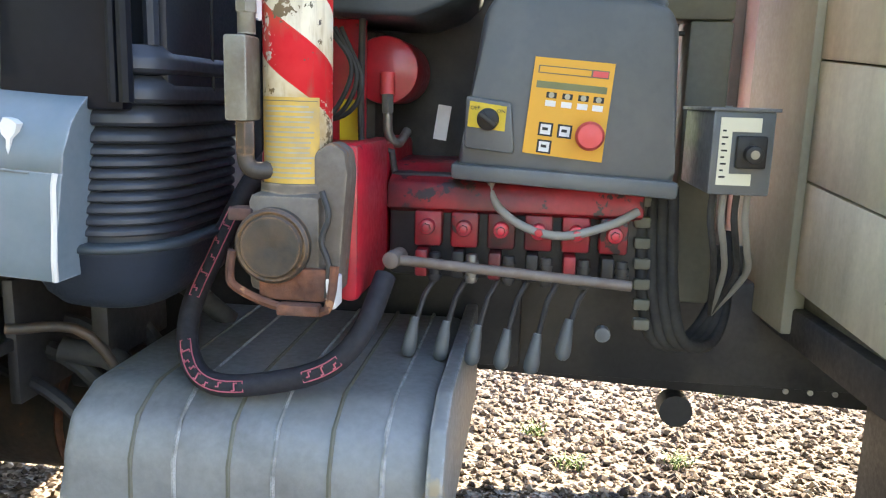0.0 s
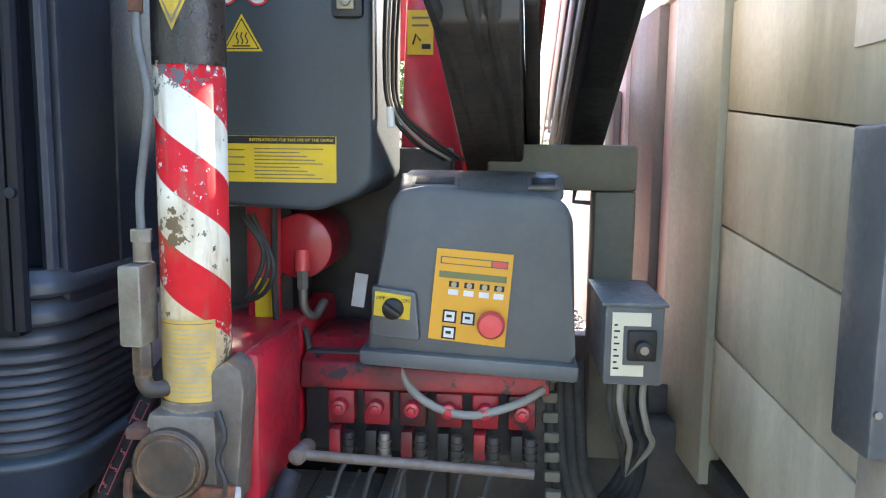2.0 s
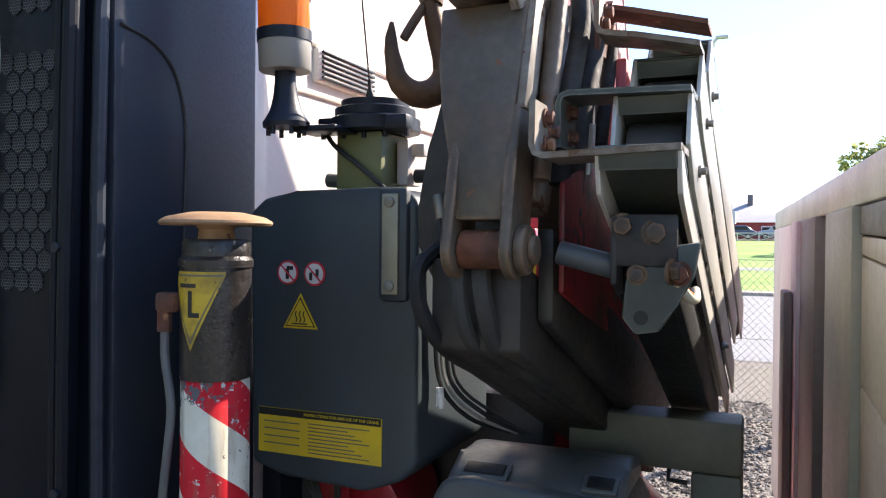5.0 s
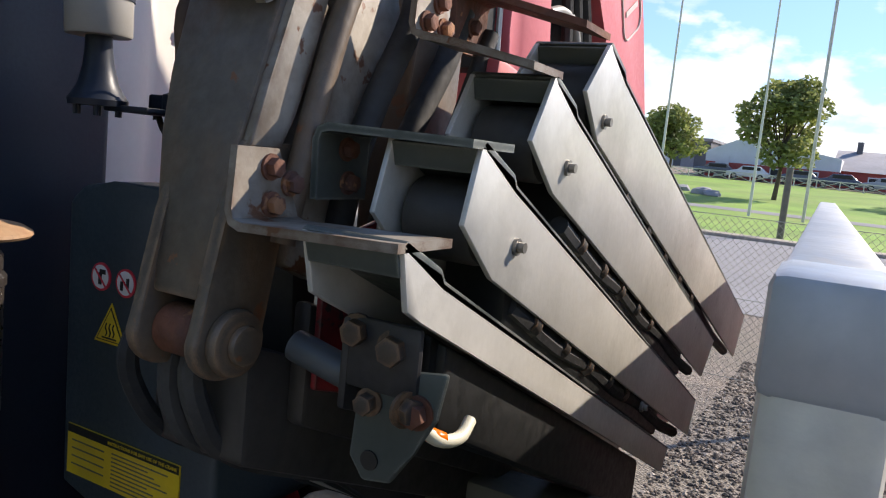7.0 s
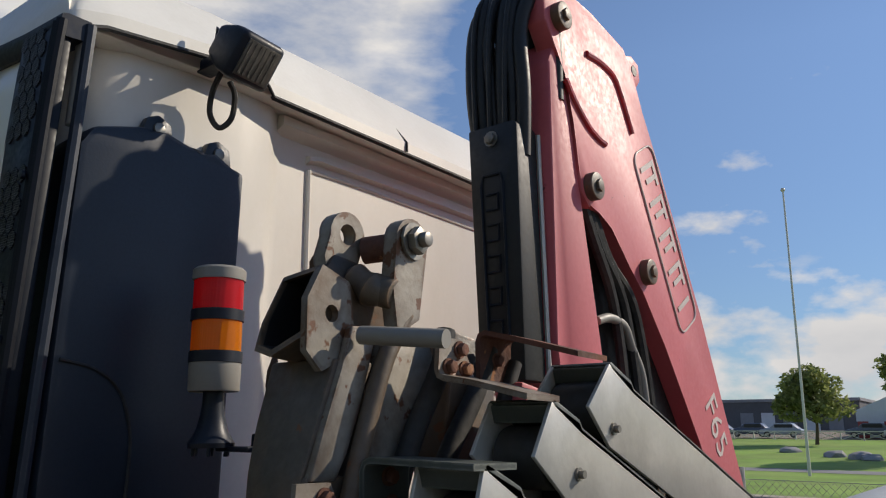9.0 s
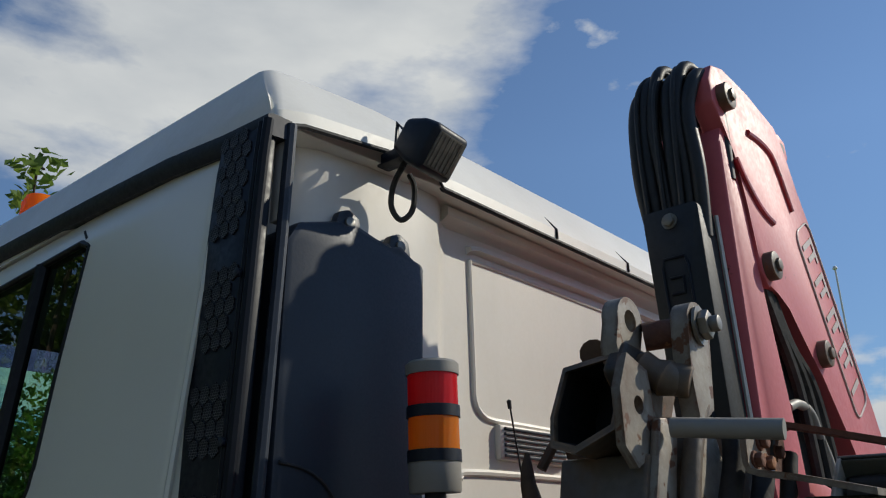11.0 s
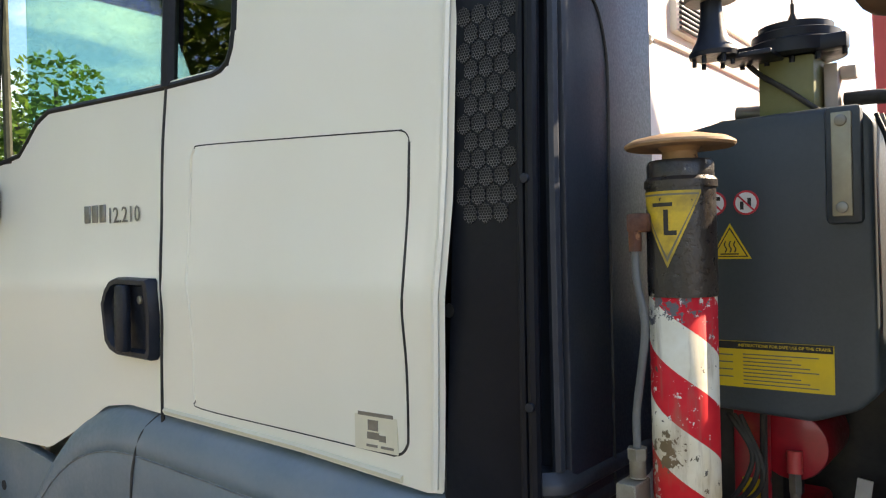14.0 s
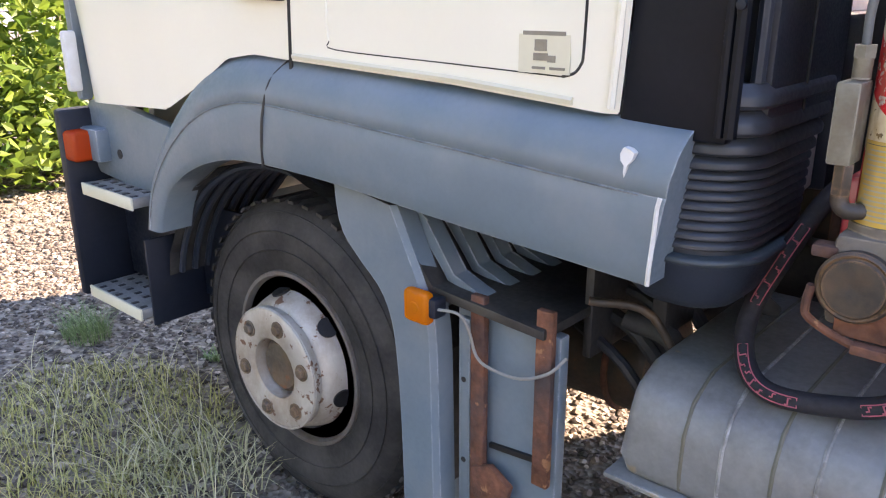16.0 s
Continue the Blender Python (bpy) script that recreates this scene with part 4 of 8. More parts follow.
part("skin_joint", bm, M_RUBBER, skin)
bm = B()
tube(bm, [tuple(along(O, c / 40).lerp(along(I, c / 40), 0.42) + Vector((0, 1.0555, 0))) for c in range(1, 40)], 0.0011, 5)
part("crease", bm, M_BOXGREY, skin)
bm = B()
prism(bm, [(-0.499, 1.100), (-0.494, 1.109), (-0.484, 1.107), (-0.477, 1.102), (-0.480, 1.092), (-0.487, 1.084), (-0.488, 1.074), (-0.491, 1.066), (-0.493, 1.074), (-0.492, 1.083), (-0.498, 1.090)], "y", 1.0545, 1.075)
part("bird_dropping", bm, M_PAPER, skin, "white bird dropping")
bm = B()
tube(bm, [(-0.434, 1.0565, 1.045), (-0.437, 1.056, 1.03), (-0.439, 1.0555, 0.98), (-0.442, 1.0555, 0.94), (-0.446, 1.062, 0.912)], 0.0038, 6)
part("scuff", bm, M_PAPER, skin)

# dark inner arch lining
bm = B()
rows = []
for k in range(25):
    t = radians(166 - k * 186 / 24)
    R = 0.515 + (0.008 if k % 2 else 0)
    rows.append([bm.verts.new((-1.46 + R * math.cos(t), y, 0.42 + R * math.sin(t))) for y in (1.13, 1.45)])
for a, b in zip(rows, rows[1:]):
    bm.faces.new((a[0], b[0], b[1], a[1]))
lining = part("arch_lining", bm, M_RUBBER, arch, "ribbed black inner lining", smooth=20)
for k in range(7):
    y = 1.165 + 0.042 * k
    part("lining_rib", tube(B(), [(-1.46 + 0.508 * math.cos(radians(a)), y, 0.42 + 0.508 * math.sin(radians(a))) for a in range(60, 166, 7)], 0.010, 7), M_DUCT, lining)

# rear guard behind the tyre: front flange, lipped back panel, ribbed shelf
gin = [(-1.17, 0.955), (-1.155, 0.86), (-1.10, 0.80), (-1.046, 0.755), (-1.015, 0.70), (-1.0, 0.62), (-0.99, 0.45), (-0.985, 0.15)]
gout = [(-0.99, 0.93), (-0.965, 0.88), (-0.925, 0.80), (-0.905, 0.755), (-0.893, 0.70), (-0.888, 0.62), (-0.885, 0.45), (-0.88, 0.15)]
GI, GO = spline([(x, 1.088, z) for x, z in gin], 4), spline([(x, 1.088, z) for x, z in gout], 4)
bm = B()
rows = []
for c in range(33):
    a, b = along(GI, c / 32), along(GO, c / 32)
    rows.append([bm.verts.new(v) for v in (a + Vector((0.0, 0.26, 0)), a + Vector((0, 0.012, 0)), a + Vector((0.008, 0, 0)), b + Vector((-0.012, 0, 0)), b + Vector((0, 0.01, 0)), b + Vector((0.004, 0.05, 0)))])
for a, b in zip(rows, rows[1:]):
    for i in range(5):
        bm.faces.new((a[i], b[i], b[i + 1], a[i + 1]))
guard = part("rear_guard", bm, M_FENDER, arch, "blue grey mudguard behind the tyre")
for k in range(4):
    bm = B()
    y = 1.14 + 0.075 * k
    prism(bm, [(-1.0, 0.93), (-0.95, 0.90), (-0.885, 0.80), (-0.80, 0.775), (-0.80, 0.765), (-0.90, 0.785), (-0.97, 0.88), (-1.02, 0.91)], "y", y, y + 0.038, 0.004)
    part("guard_rib", bm, M_FENDER, guard)
bm = B()
prism(bm, [(-1.03, 0.95), (-0.98, 0.88), (-0.905, 0.782), (-0.645, 0.768), (-0.645, 0.748), (-0.92, 0.765), (-1.0, 0.86), (-1.06, 0.93)], "y", 1.10, 1.44, 0.003)
part("guard_shelf", bm, M_CHASSIS, guard, "grimy shelf behind the mudguard")
bm = B()
box(bm, -0.868, -0.632, 1.135, 1.165, 0.20, 0.745, 0.006)
mud = part("mud_panel", bm, M_FENDER, arch, "blue grey ribbed mud panel with rusty straps")
part("panel_rib", box(B(), -0.855, -0.827, 1.122, 1.14, 0.22, 0.73, 0.006), M_FENDER, mud)
for x0, x1, z0, z1 in ((-0.815, -0.782, 0.34, 0.79), (-0.668, -0.634, 0.45, 0.80)):
    bm = B()
    box(bm, x0, x1, 1.108, 1.124, z0, z1, 0.003)
    part("rusty_strap", bm, M_RUSTY, mud)
part("panel_seam", prism(B(), [(-0.782, 0.470), (-0.66, 0.482), (-0.66, 0.494), (-0.782, 0.480)], "y", 1.128, 1.136), M_INK, mud)
bm = B()
prism(bm, [(-0.80, 0.36), (-0.72, 0.38), (-0.71, 0.42), (-0.76, 0.45), (-0.805, 0.43)], "y", 1.100, 1.116, 0.004)
part("rusty_foot", bm, M_RUSTY, mud)
for z in (0.60, 0.42):
    part("small_hole", cyl(B(), (-0.842, 1.121, z), (-0.842, 1.126, z), 0.006, n=10), M_INK, mud)
bm = B()
box(bm, -0.945, -0.880, 1.058, 1.086, 0.718, 0.785, 0.012, None, 3)
amber = part("side_reflector", bm, M_BEACON_O, arch, "amber side marker reflector")
part("reflector_boss", lathe(B(), (-0.912, 1.058, 0.752), [(0.012, 0.0), (0.011, 0.002), (0.0, 0.003)], (0, -1, 0), 16), M_BEACON_O, amber)
part("reflector_base", box(B(), -0.90, -0.865, 1.066, 1.10, 0.735, 0.775, 0.006), M_BLACK, amber)
bm = B()
tube(bm, [(-0.868, 1.075, 0.755), (-0.82, 1.08, 0.757), (-0.80, 1.085, 0.73), (-0.785, 1.09, 0.68), (-0.755, 1.095, 0.662), (-0.69, 1.095, 0.664), (-0.635, 1.10, 0.69), (-0.61, 1.12, 0.72)], 0.003, 8, smooth_steps=5)
part("reflector_cable", bm, M_GREYP, amber)

# brackets and pipes behind the guard
gear = thing("underbody_pipes", (-0.5, 1.45, 0.5), "dark pipes and brackets under the cab", "pipes")
for pts, r, mt in (([(-0.62, 1.2, 0.80), (-0.52, 1.25, 0.78), (-0.45, 1.3, 0.60)], 0.008, M_GRIME), ([(-0.60, 1.3, 0.74), (-0.50, 1.32, 0.70), (-0.46, 1.34, 0.5), (-0.52, 1.36, 0.36)], 0.02, M_RUBBER), ([(-0.70, 1.5, 0.62), (-0.3, 1.5, 0.60)], 0.025, M_CHASSIS), ([(-0.63, 1.42, 0.82), (-0.50, 1.44, 0.84), (-0.40, 1.5, 0.74)], 0.018, M_RUBBER)):
    part("pipe", tube(B(), pts, r, 10, smooth_steps=5), mt, gear)
part("bracket", box(B(), -0.55, -0.52, 1.3, 1.5, 0.72, 0.86, 0.006), M_CHASSIS, gear)
part("bracket", box(B(), -0.66, -0.64, 1.25, 1.6, 0.66, 0.86, 0.006), M_CHASSIS, gear)
for k in range(4):
    part("pipe", tube(B(), [(-0.70, 1.30 + 0.05 * k, 0.70 + 0.03 * k), (-0.58, 1.27 + 0.05 * k, 0.66 + 0.045 * k), (-0.49, 1.30 + 0.05 * k, 0.52 + 0.05 * k), (-0.44, 1.36 + 0.05 * k, 0.40 + 0.04 * k)], 0.011 + 0.004 * (k % 2), 8, smooth_steps=4), M_RUBBER if k % 2 else M_CHASSIS, gear)

# Dark cylinder added to block the view of bright gravel under the cab.
air = thing("filler_cylinder", (-0.84, 1.62, 0.38), "grimy dark cylinder added under the cab to cover bright gravel", "air tank")
part("filler_body", lathe(B(), (-1.06, 1.62, 0.51), [(0.0, -0.012), (0.08, 0.0), (0.125, 0.03), (0.13, 0.06), (0.13, 0.38), (0.125, 0.41), (0.08, 0.44), (0.0, 0.452)], (1, 0, 0), 28), M_GRIME, air)
for x in (-0.98, -0.74):
    part("filler_strap", tube(B(), [(x, 1.62 + 0.134 * math.cos(2 * math.pi * k / 28), 0.51 + 0.134 * math.sin(2 * math.pi * k / 28)) for k in range(28)], 0.008, 6, closed=True), M_RUSTY, air)
    part("filler_hanger", box(B(), x - 0.015, x + 0.015, 1.70, 1.79, 0.55, 0.70, 0.003), M_CHASSIS, air)

# ---- step, lamp and flap before the wheel ----
step = thing("cab_step", (-2.15, 1.15, 0.35), "blue grey cab step with two chequered treads", "step")
bm = B()
prism(bm, [(-2.31, 1.02), (-2.20, 1.03), (-1.86, 0.985), (-1.93, 0.80), (-2.0, 0.775), (-2.30, 0.80), (-2.345, 0.84), (-2.345, 0.98)], "y", 1.125, 1.16, 0.008)
upper = part("upper_panel", bm, M_FENDER, step)
part("round_hole", cyl(B(), (-2.155, 1.1235, 0.875), (-2.155, 1.13, 0.875), 0.014, n=18), M_INK, upper)
def tread(z, x0, x1):
    bm = box(B(), x0, x1, 1.045, 1.25, z - 0.03, z, 0.004)
    t = part("step_tread", bm, M_STEP, step, "grey chequered step tread")
    for i in range(12):
        for j in range(4):
            bm = B()
            x, y = x0 + 0.02 + (x1 - x0 - 0.04) * i / 11 + 0.006 * (j % 2), 1.062 + 0.045 * j
            box(bm, x - 0.007, x + 0.007, y - 0.010, y + 0.010, z - 0.001, z + 0.0022, 0.001)
            part("stud", bm, M_CHASSIS if (i + j) % 2 else M_STEP, t)
    part("tread_edge", box(B(), x0, x1, 1.040, 1.047, z - 0.034, z + 0.002, 0.002), M_CREAM, t, "worn pale tread edge")
tread(0.79, -2.25, -1.955)
tread(0.455, -2.30, -1.985)
bm = B()
prism(bm, [(-2.33, 0.74), (-1.985, 0.72), (-1.985, 0.46), (-2.31, 0.46)], "y", 1.19, 1.215, 0.006)
part("kick_panel", bm, M_BLACK, step)
bm = B()
box(bm, -2.35, -2.31, 1.03, 1.3, 0.42, 1.0, 0.012)
part("corner_panel", bm, M_BLACK, step)
bm = B()
box(bm, -2.335, -2.252, 1.035, 1.10, 0.848, 0.938, 0.012, None, 3)
part("indicator_lamp", bm, M_TURN, step, "orange red indicator lamp")
bm = B()
box(bm, -2.33, -2.21, 1.085, 1.15, 0.845, 0.945, 0.012)
part("lamp_mount", bm, M_FENDER, step)
bm = B()
box(bm, -1.985, -1.975, 1.075, 1.30, 0.40, 0.66, 0.003)
box(bm, -1.975, -1.70, 1.25, 1.262, 0.45, 0.74, 0.003)
part("mud_flap", bm, M_BLACK, step, "black rubber mud flap")
bm = B()
box(bm, -2.42, -2.345, 1.06, 3.3, 0.42, 0.85, 0.03)
part("bumper", bm, M_FENDER, step)
bm = B()
box(bm, -2.335, -2.295, 1.10, 1.14, 1.02, 1.75, 0.012)
part("door_pillar_trim", bm, M_FENDER, step)
bm = B()
box(bm, -2.30, -2.27, 1.062, 1.10, 1.05, 1.22, 0.008)
part("corner_lamp", bm, M_PAPER, step)

wheel = thing("front_wheel", (-1.467, 1.35, 0.0), "worn front tyre on a dull silver six stud steel rim", "wheel")
WC = Vector((-1.467, 1.35, 0.415))
spin = lambda prof, n=64, out=0.0: lathe(B(), WC + Vector((0, -out, 0)), prof, (0, -1, 0), n)
R = 0.419
tyre = part("tyre", spin([(0.228, 0.108), (0.245, 0.120), (0.33, 0.132), (0.372, 0.124), (0.398, 0.106), (0.409, 0.095), (R, 0.08), (R, -0.08), (0.40, -0.11), (0.33, -0.13), (0.228, -0.11)], 64, 0.04), M_TYRE, wheel, "scuffed black tyre")
for r, d in ((0.295, 0.1292), (0.345, 0.1312), (0.392, 0.1125)):
    part("sidewall_rib", tube(B(), [WC + Vector((r * math.cos(2 * math.pi * k / 64), -d - 0.04, r * math.sin(2 * math.pi * k / 64))) for k in range(64)], 0.0016, 5, closed=True), M_TYRE, tyre)
for k in range(48):
    t = 2 * math.pi * k / 48
    bm = box(B(), -0.011, 0.011, -0.105, 0.105, -0.004, 0.004)
    bmesh.ops.transform(bm, verts=bm.verts, matrix=Matrix.Translation(WC + Vector((0.4165 * math.cos(t), -0.04, 0.4165 * math.sin(t)))) @ Matrix.Rotation(math.pi / 2 - t, 4, "Y"))
    part("tread_block", bm, M_TYRE, tyre)
part("rim", spin([(0.232, 0.108), (0.239, 0.116), (0.237, 0.123), (0.227, 0.124), (0.222, 0.116), (0.217, 0.085), (0.214, 0.02), (0.205, -0.08)], 64, 0.04), M_RIMGREY, wheel, "dull grey rim with rust")
disc = part("wheel_disc", spin([(0.214, 0.0), (0.207, 0.03), (0.200, 0.07), (0.192, 0.12), (0.180, 0.168), (0.168, 0.198), (0.156, 0.206), (0.161, 0.210), (0.163, 0.228), (0.157, 0.234), (0.150, 0.235), (0.088, 0.235), (0.080, 0.230), (0.077, 0.16), (0.0, 0.155)]), M_RIM, wheel, "dished silver wheel centre with rust streaks")
part("hub", spin([(0.074, 0.15), (0.072, 0.20), (0.060, 0.212), (0.03, 0.212), (0.0, 0.208)], 32), M_ARM, wheel, "dark rusty hub")
part("disc_rim", tube(B(), [WC + Vector((0.160 * math.cos(2 * math.pi * k / 48), -0.232, 0.160 * math.sin(2 * math.pi * k / 48))) for k in range(48)], 0.003, 6, closed=True), M_RIM, disc)
for k in range(6):
    t = radians(14 + 60 * k)
    c = WC + Vector((0.1225 * math.cos(t), -0.234, 0.1225 * math.sin(t)))
    bm = cyl(B(), c + Vector((0, 0.002, 0)), c + Vector((0, -0.004, 0)), 0.0215, n=18)
    part("nut_washer", bm, M_ARM, disc)
    part("wheel_nut", cyl(B(), c + Vector((0, -0.003, 0)), c + Vector((0, -0.013, 0)), 0.0155, 0.0135, n=6, bevel=0.002), M_ARM, disc)
    t = radians(44 + 60 * k)
    d = Vector((math.cos(t), 0, math.sin(t)))
    c = WC + Vector((0, -0.158, 0)) + 0.1835 * d
    nrm = (d * 0.955 + Vector((0, -0.30, 0))).normalized()
    part("vent_hole", cyl(B(), c + nrm * 0.003, c - nrm * 0.012, 0.026, n=20), M_INK, disc)

# ---- fuel tank ----
tank = thing("fuel_tank", (-0.2, 1.35, 0.35), "dusty grey ribbed fuel tank under the crane", "fuel tank")
bm = B()
prism(bm, [(1.105, 0.556), (1.10, 0.60), (1.103, 0.665), (1.128, 0.715), (1.19, 0.742), (1.62, 0.742), (1.68, 0.70), (1.69, 0.556)], "x", -0.487, 0.012, 0.02, 3)
tank_body = part("tank_body", bm, M_TANK, tank, "dusty grey tank body")
for k, x in enumerate((-0.385, -0.325, -0.25, -0.19, -0.115, -0.045)):
    bm = B()
    tube(bm, [(x, 1.106, 0.57), (x, 1.101, 0.60), (x, 1.104, 0.665), (x, 1.129, 0.714), (x, 1.19, 0.741), (x, 1.62, 0.741)], 0.0035, 6)
    part("pressed_rib", bm, M_TANK if k % 2 else M_OLIVE_DARK, tank_body)
bm = B()
box(bm, -0.508, 0.014, 1.085, 1.70, 0.550, 0.560, 0.003)
part("bottom_lip", bm, M_TANK, tank)
bm = B()
prism(bm, [(1.10, 0.55), (1.085, 0.60), (1.085, 0.67), (1.12, 0.73), (1.19, 0.757), (1.66, 0.757), (1.70, 0.70), (1.71, 0.55)], "x", 0.012, 0.036, 0.006)
part("end_plate", bm, M_TANK, tank)
for x in (-0.40, -0.05):
    part("tank_bracket", box(B(), x, x + 0.05, 1.60, 1.79, 0.54, 0.70, 0.004), M_CHASSIS, tank)

# ---- chassis ----
chassis = thing("truck_chassis", (0.5, 2.2, 0.5), "dark grimy lorry chassis frame", "chassis")
for y in (1.78, 2.55):
    bm = B()
    box(bm, -2.1, 4.0, y, y + 0.07, 0.58, 0.80, 0.006)
    part("frame_rail", bm, M_CHASSIS, chassis)
for x in (-1.0, -0.2, 0.9, 2.2, 3.4):
    bm = B()
    box(bm, x, x + 0.08, 1.85, 2.55, 0.58, 0.74, 0.005)
    part("cross_member", bm, M_CHASSIS, chassis)
bm = B()
box(bm, -1.54, -1.36, 1.4, 3.0, 0.34, 0.50, 0.03)
part("front_axle", bm, M_CHASSIS, chassis)
bm = B()
box(bm, -1.9, -0.9, 1.9, 2.5, 0.45, 1.05, 0.08)
part("engine_block", bm, M_CHASSIS, chassis)
# Added dark box, closes the bright gap under the cab.
part("gap_blocker", box(B(), -0.95, -0.42, 1.92, 2.5, 0.48, 1.10, 0.06), M_GRIME, chassis)
# Added dark box, hides sunlit gravel beyond the front underbody.
part("gravel_blocker", box(B(), -1.85, -1.1, 2.0, 2.5, 0.16, 0.46, 0.05), M_GRIME, chassis)

# ---- loading body ----
bed = thing("loading_body", (0.633, 1.03, 0.75), "weathered olive grey drop side loading body with a galvanised front rail", "truck body")
bm = B()
box(bm, 0.633, 0.682, 1.03, 1.095, 0.74, 1.752, 0.006)
post = part("corner_post", bm, M_GALV, bed, "galvanised corner post")
part("post_wrap", prism(B(), [(0.6315, 1.0285), (0.6835, 1.0285), (0.6835, 1.0965), (0.6315, 1.0965)], "z", 1.702, 1.7535, 0.006), M_WRAP, post, "blue grey sleeve round the post top")
bm = B()
box(bm, 0.633, 0.680, 1.097, 3.5, 1.690, 1.752, 0.005)
part("top_rail", bm, M_GALV, bed, "galvanised top rail")
seams = [(0.795, 0.826), (0.979, 1.022), (1.181, 1.230), (1.384, 1.430), (1.585, 1.617), (1.630, 1.647), (1.69, 1.69)]
for k, ((a0, a1), (b0, b1)) in enumerate(zip(seams, seams[1:])):
    edge_mat = M_OLIVE_DARK if k == 5 else M_OLIVE
    part("upper_frame" if k == 5 else "board", prism(B(), [(1.10, a0 + 0.0015), (1.625, a1 + 0.0015), (1.625, b1 - 0.0015), (1.10, b0 - 0.0015)], "x", 0.637 if k == 5 else 0.640, 0.665, 0.003), edge_mat, bed)
part("board_backing", box(B(), 0.668, 0.678, 1.10, 3.5, 0.76, 1.688), M_OLIVE_DARK, bed)
part("frame_post", box(B(), 0.626, 0.666, 1.628, 1.93, 0.74, 1.69, 0.006), M_OLIVE_POST, bed, "olive grey frame post")
part("frame_recess", box(B(), 0.644, 0.666, 1.932, 2.068, 0.74, 1.69, 0.003), M_PINK, bed)
part("frame_post", box(B(), 0.622, 0.666, 2.07, 2.36, 0.74, 1.69, 0.006), M_BROWNPOST, bed, "dusty brown frame post")
part("frame_post", box(B(), 0.612, 0.666, 2.362, 2.50, 0.74, 1.69, 0.006), M_PINK, bed, "dusty pinkish frame post")
part("frame_post", box(B(), 0.63, 0.666, 2.502, 3.5, 0.74, 1.69, 0.004), M_PINK, bed)
part("stub_post", box(B(), 0.590, 0.610, 2.40, 2.52, 0.74, 1.52, 0.004), M_BROWNPOST, bed, "short dark post")
for k in range(3):
    bm = B()
    box(bm, 0.70, 3.9, 1.035, 1.06, 0.80 + 0.29 * k, 1.086 + 0.29 * k, 0.004)
    part("side_board", bm, M_OLIVE, bed)
part("cross_bearer", box(B(), 0.645, 0.70, 1.12, 1.84, 0.72, 0.79, 0.006), M_CHASSIS, bed, "dark cross bearer under the front board")
bm = B()
box(bm, 0.70, 3.9, 1.065, 3.28, 0.735, 0.795, 0.0)
part("bed_floor", bm, M_CHASSIS, bed)
bm = B()
box(bm, 0.637, 0.642, 1.102, 1.182, 1.482, 1.583, 0.0)
glass_plate = part("notice_plate", bm, M_GALV, bed, "weathered grey notice plate")
part("notice_mark", box(B(), 0.6355, 0.637, 1.130, 1.138, 1.545, 1.567), M_INK, glass_plate)
bm = B()
box(bm, 0.590, 0.632, 0.992, 1.075, 1.05, 1.388, 0.006)
latch = part("latch_box", bm, M_BOXGREY, bed, "scuffed grey latch box")
part("latch_recess", box(B(), 0.602, 0.626, 0.9895, 0.993, 1.20, 1.33, 0.001), M_GREYP, latch)
for z in (1.365, 1.25, 1.10):
    part("latch_screw", cyl(B(), (0.596, 0.992, z), (0.596, 0.988, z), 0.004, n=10), M_STEELG, latch)
bed.rotation_euler = (0, 0, radians(3.3))
skirt = part("skirt_plate", prism(B(), [(-0.04, 0.556), (0.90, 0.514), (0.90, 0.86), (-0.04, 0.86)], "y", 1.86, 1.875, 0.004), M_CHASSIS, chassis)
for k in range(3):
    part("rivet", cyl(B(), (0.693 + 0.051 * k, 1.86, 0.549), (0.693 + 0.051 * k, 1.855, 0.549), 0.006, n=10), M_INOX, skirt)
part("skirt_nose", cyl(B(), (0.46, 1.82, 0.50), (0.46, 1.87, 0.50), 0.035, n=20), M_CHASSIS, chassis)
part("cross_post", box(B(), 0.86, 0.90, 1.5, 1.86, 0.30, 0.74, 0.01), M_CHASSIS, chassis)


# ---- stabiliser leg ----
LX, LY = -0.172, 1.168
leg = thing("stabiliser_leg", (LX, LY, 0.80), "folded stabiliser leg with chipped red and white bands", "stabiliser leg")
sleeve_ob = new("leg_tube", bpy.data.meshes.new("leg_tube"))
bm = lathe(B(), (0, 0, 0), [(0.0435, -0.48), (0.0435, 0.0)], n=48)
for f in bm.faces:
    f.smooth = len(f.verts) == 4
bm.to_mesh(sleeve_ob.data)
bm.free()
sleeve_ob.data.materials.append(M_STRIPES)
sleeve_ob.parent = leg
sleeve_ob.location = (0, 0, 1.461 - 0.80)
ROOT[sleeve_ob] = Vector((LX, LY, 1.461))
tagged(sleeve_ob, "chipped red and white striped tube")
bm = lathe(B(), (LX, LY, 0), [(0.0445, 1.455), (0.045, 1.47), (0.0445, 1.60), (0.047, 1.597), (0.047, 1.606), (0.043, 1.611), (0.043, 1.628), (0.04, 1.633)], n=40)
M_CHIPBLACK = mk("chipped black paint", (0.016, 0.017, 0.019), 0.3, var=0.3, scale=14, bump=0.4, dirt=(0.13, 0.085, 0.05), amount=0.4, dscale=16, streak=4.0, spots=(0.30, 0.27, 0.22), spot_at=0.66, spot_scale=46)
part("leg_collar", bm, M_CHIPBLACK, leg, "chipped black upper collar")
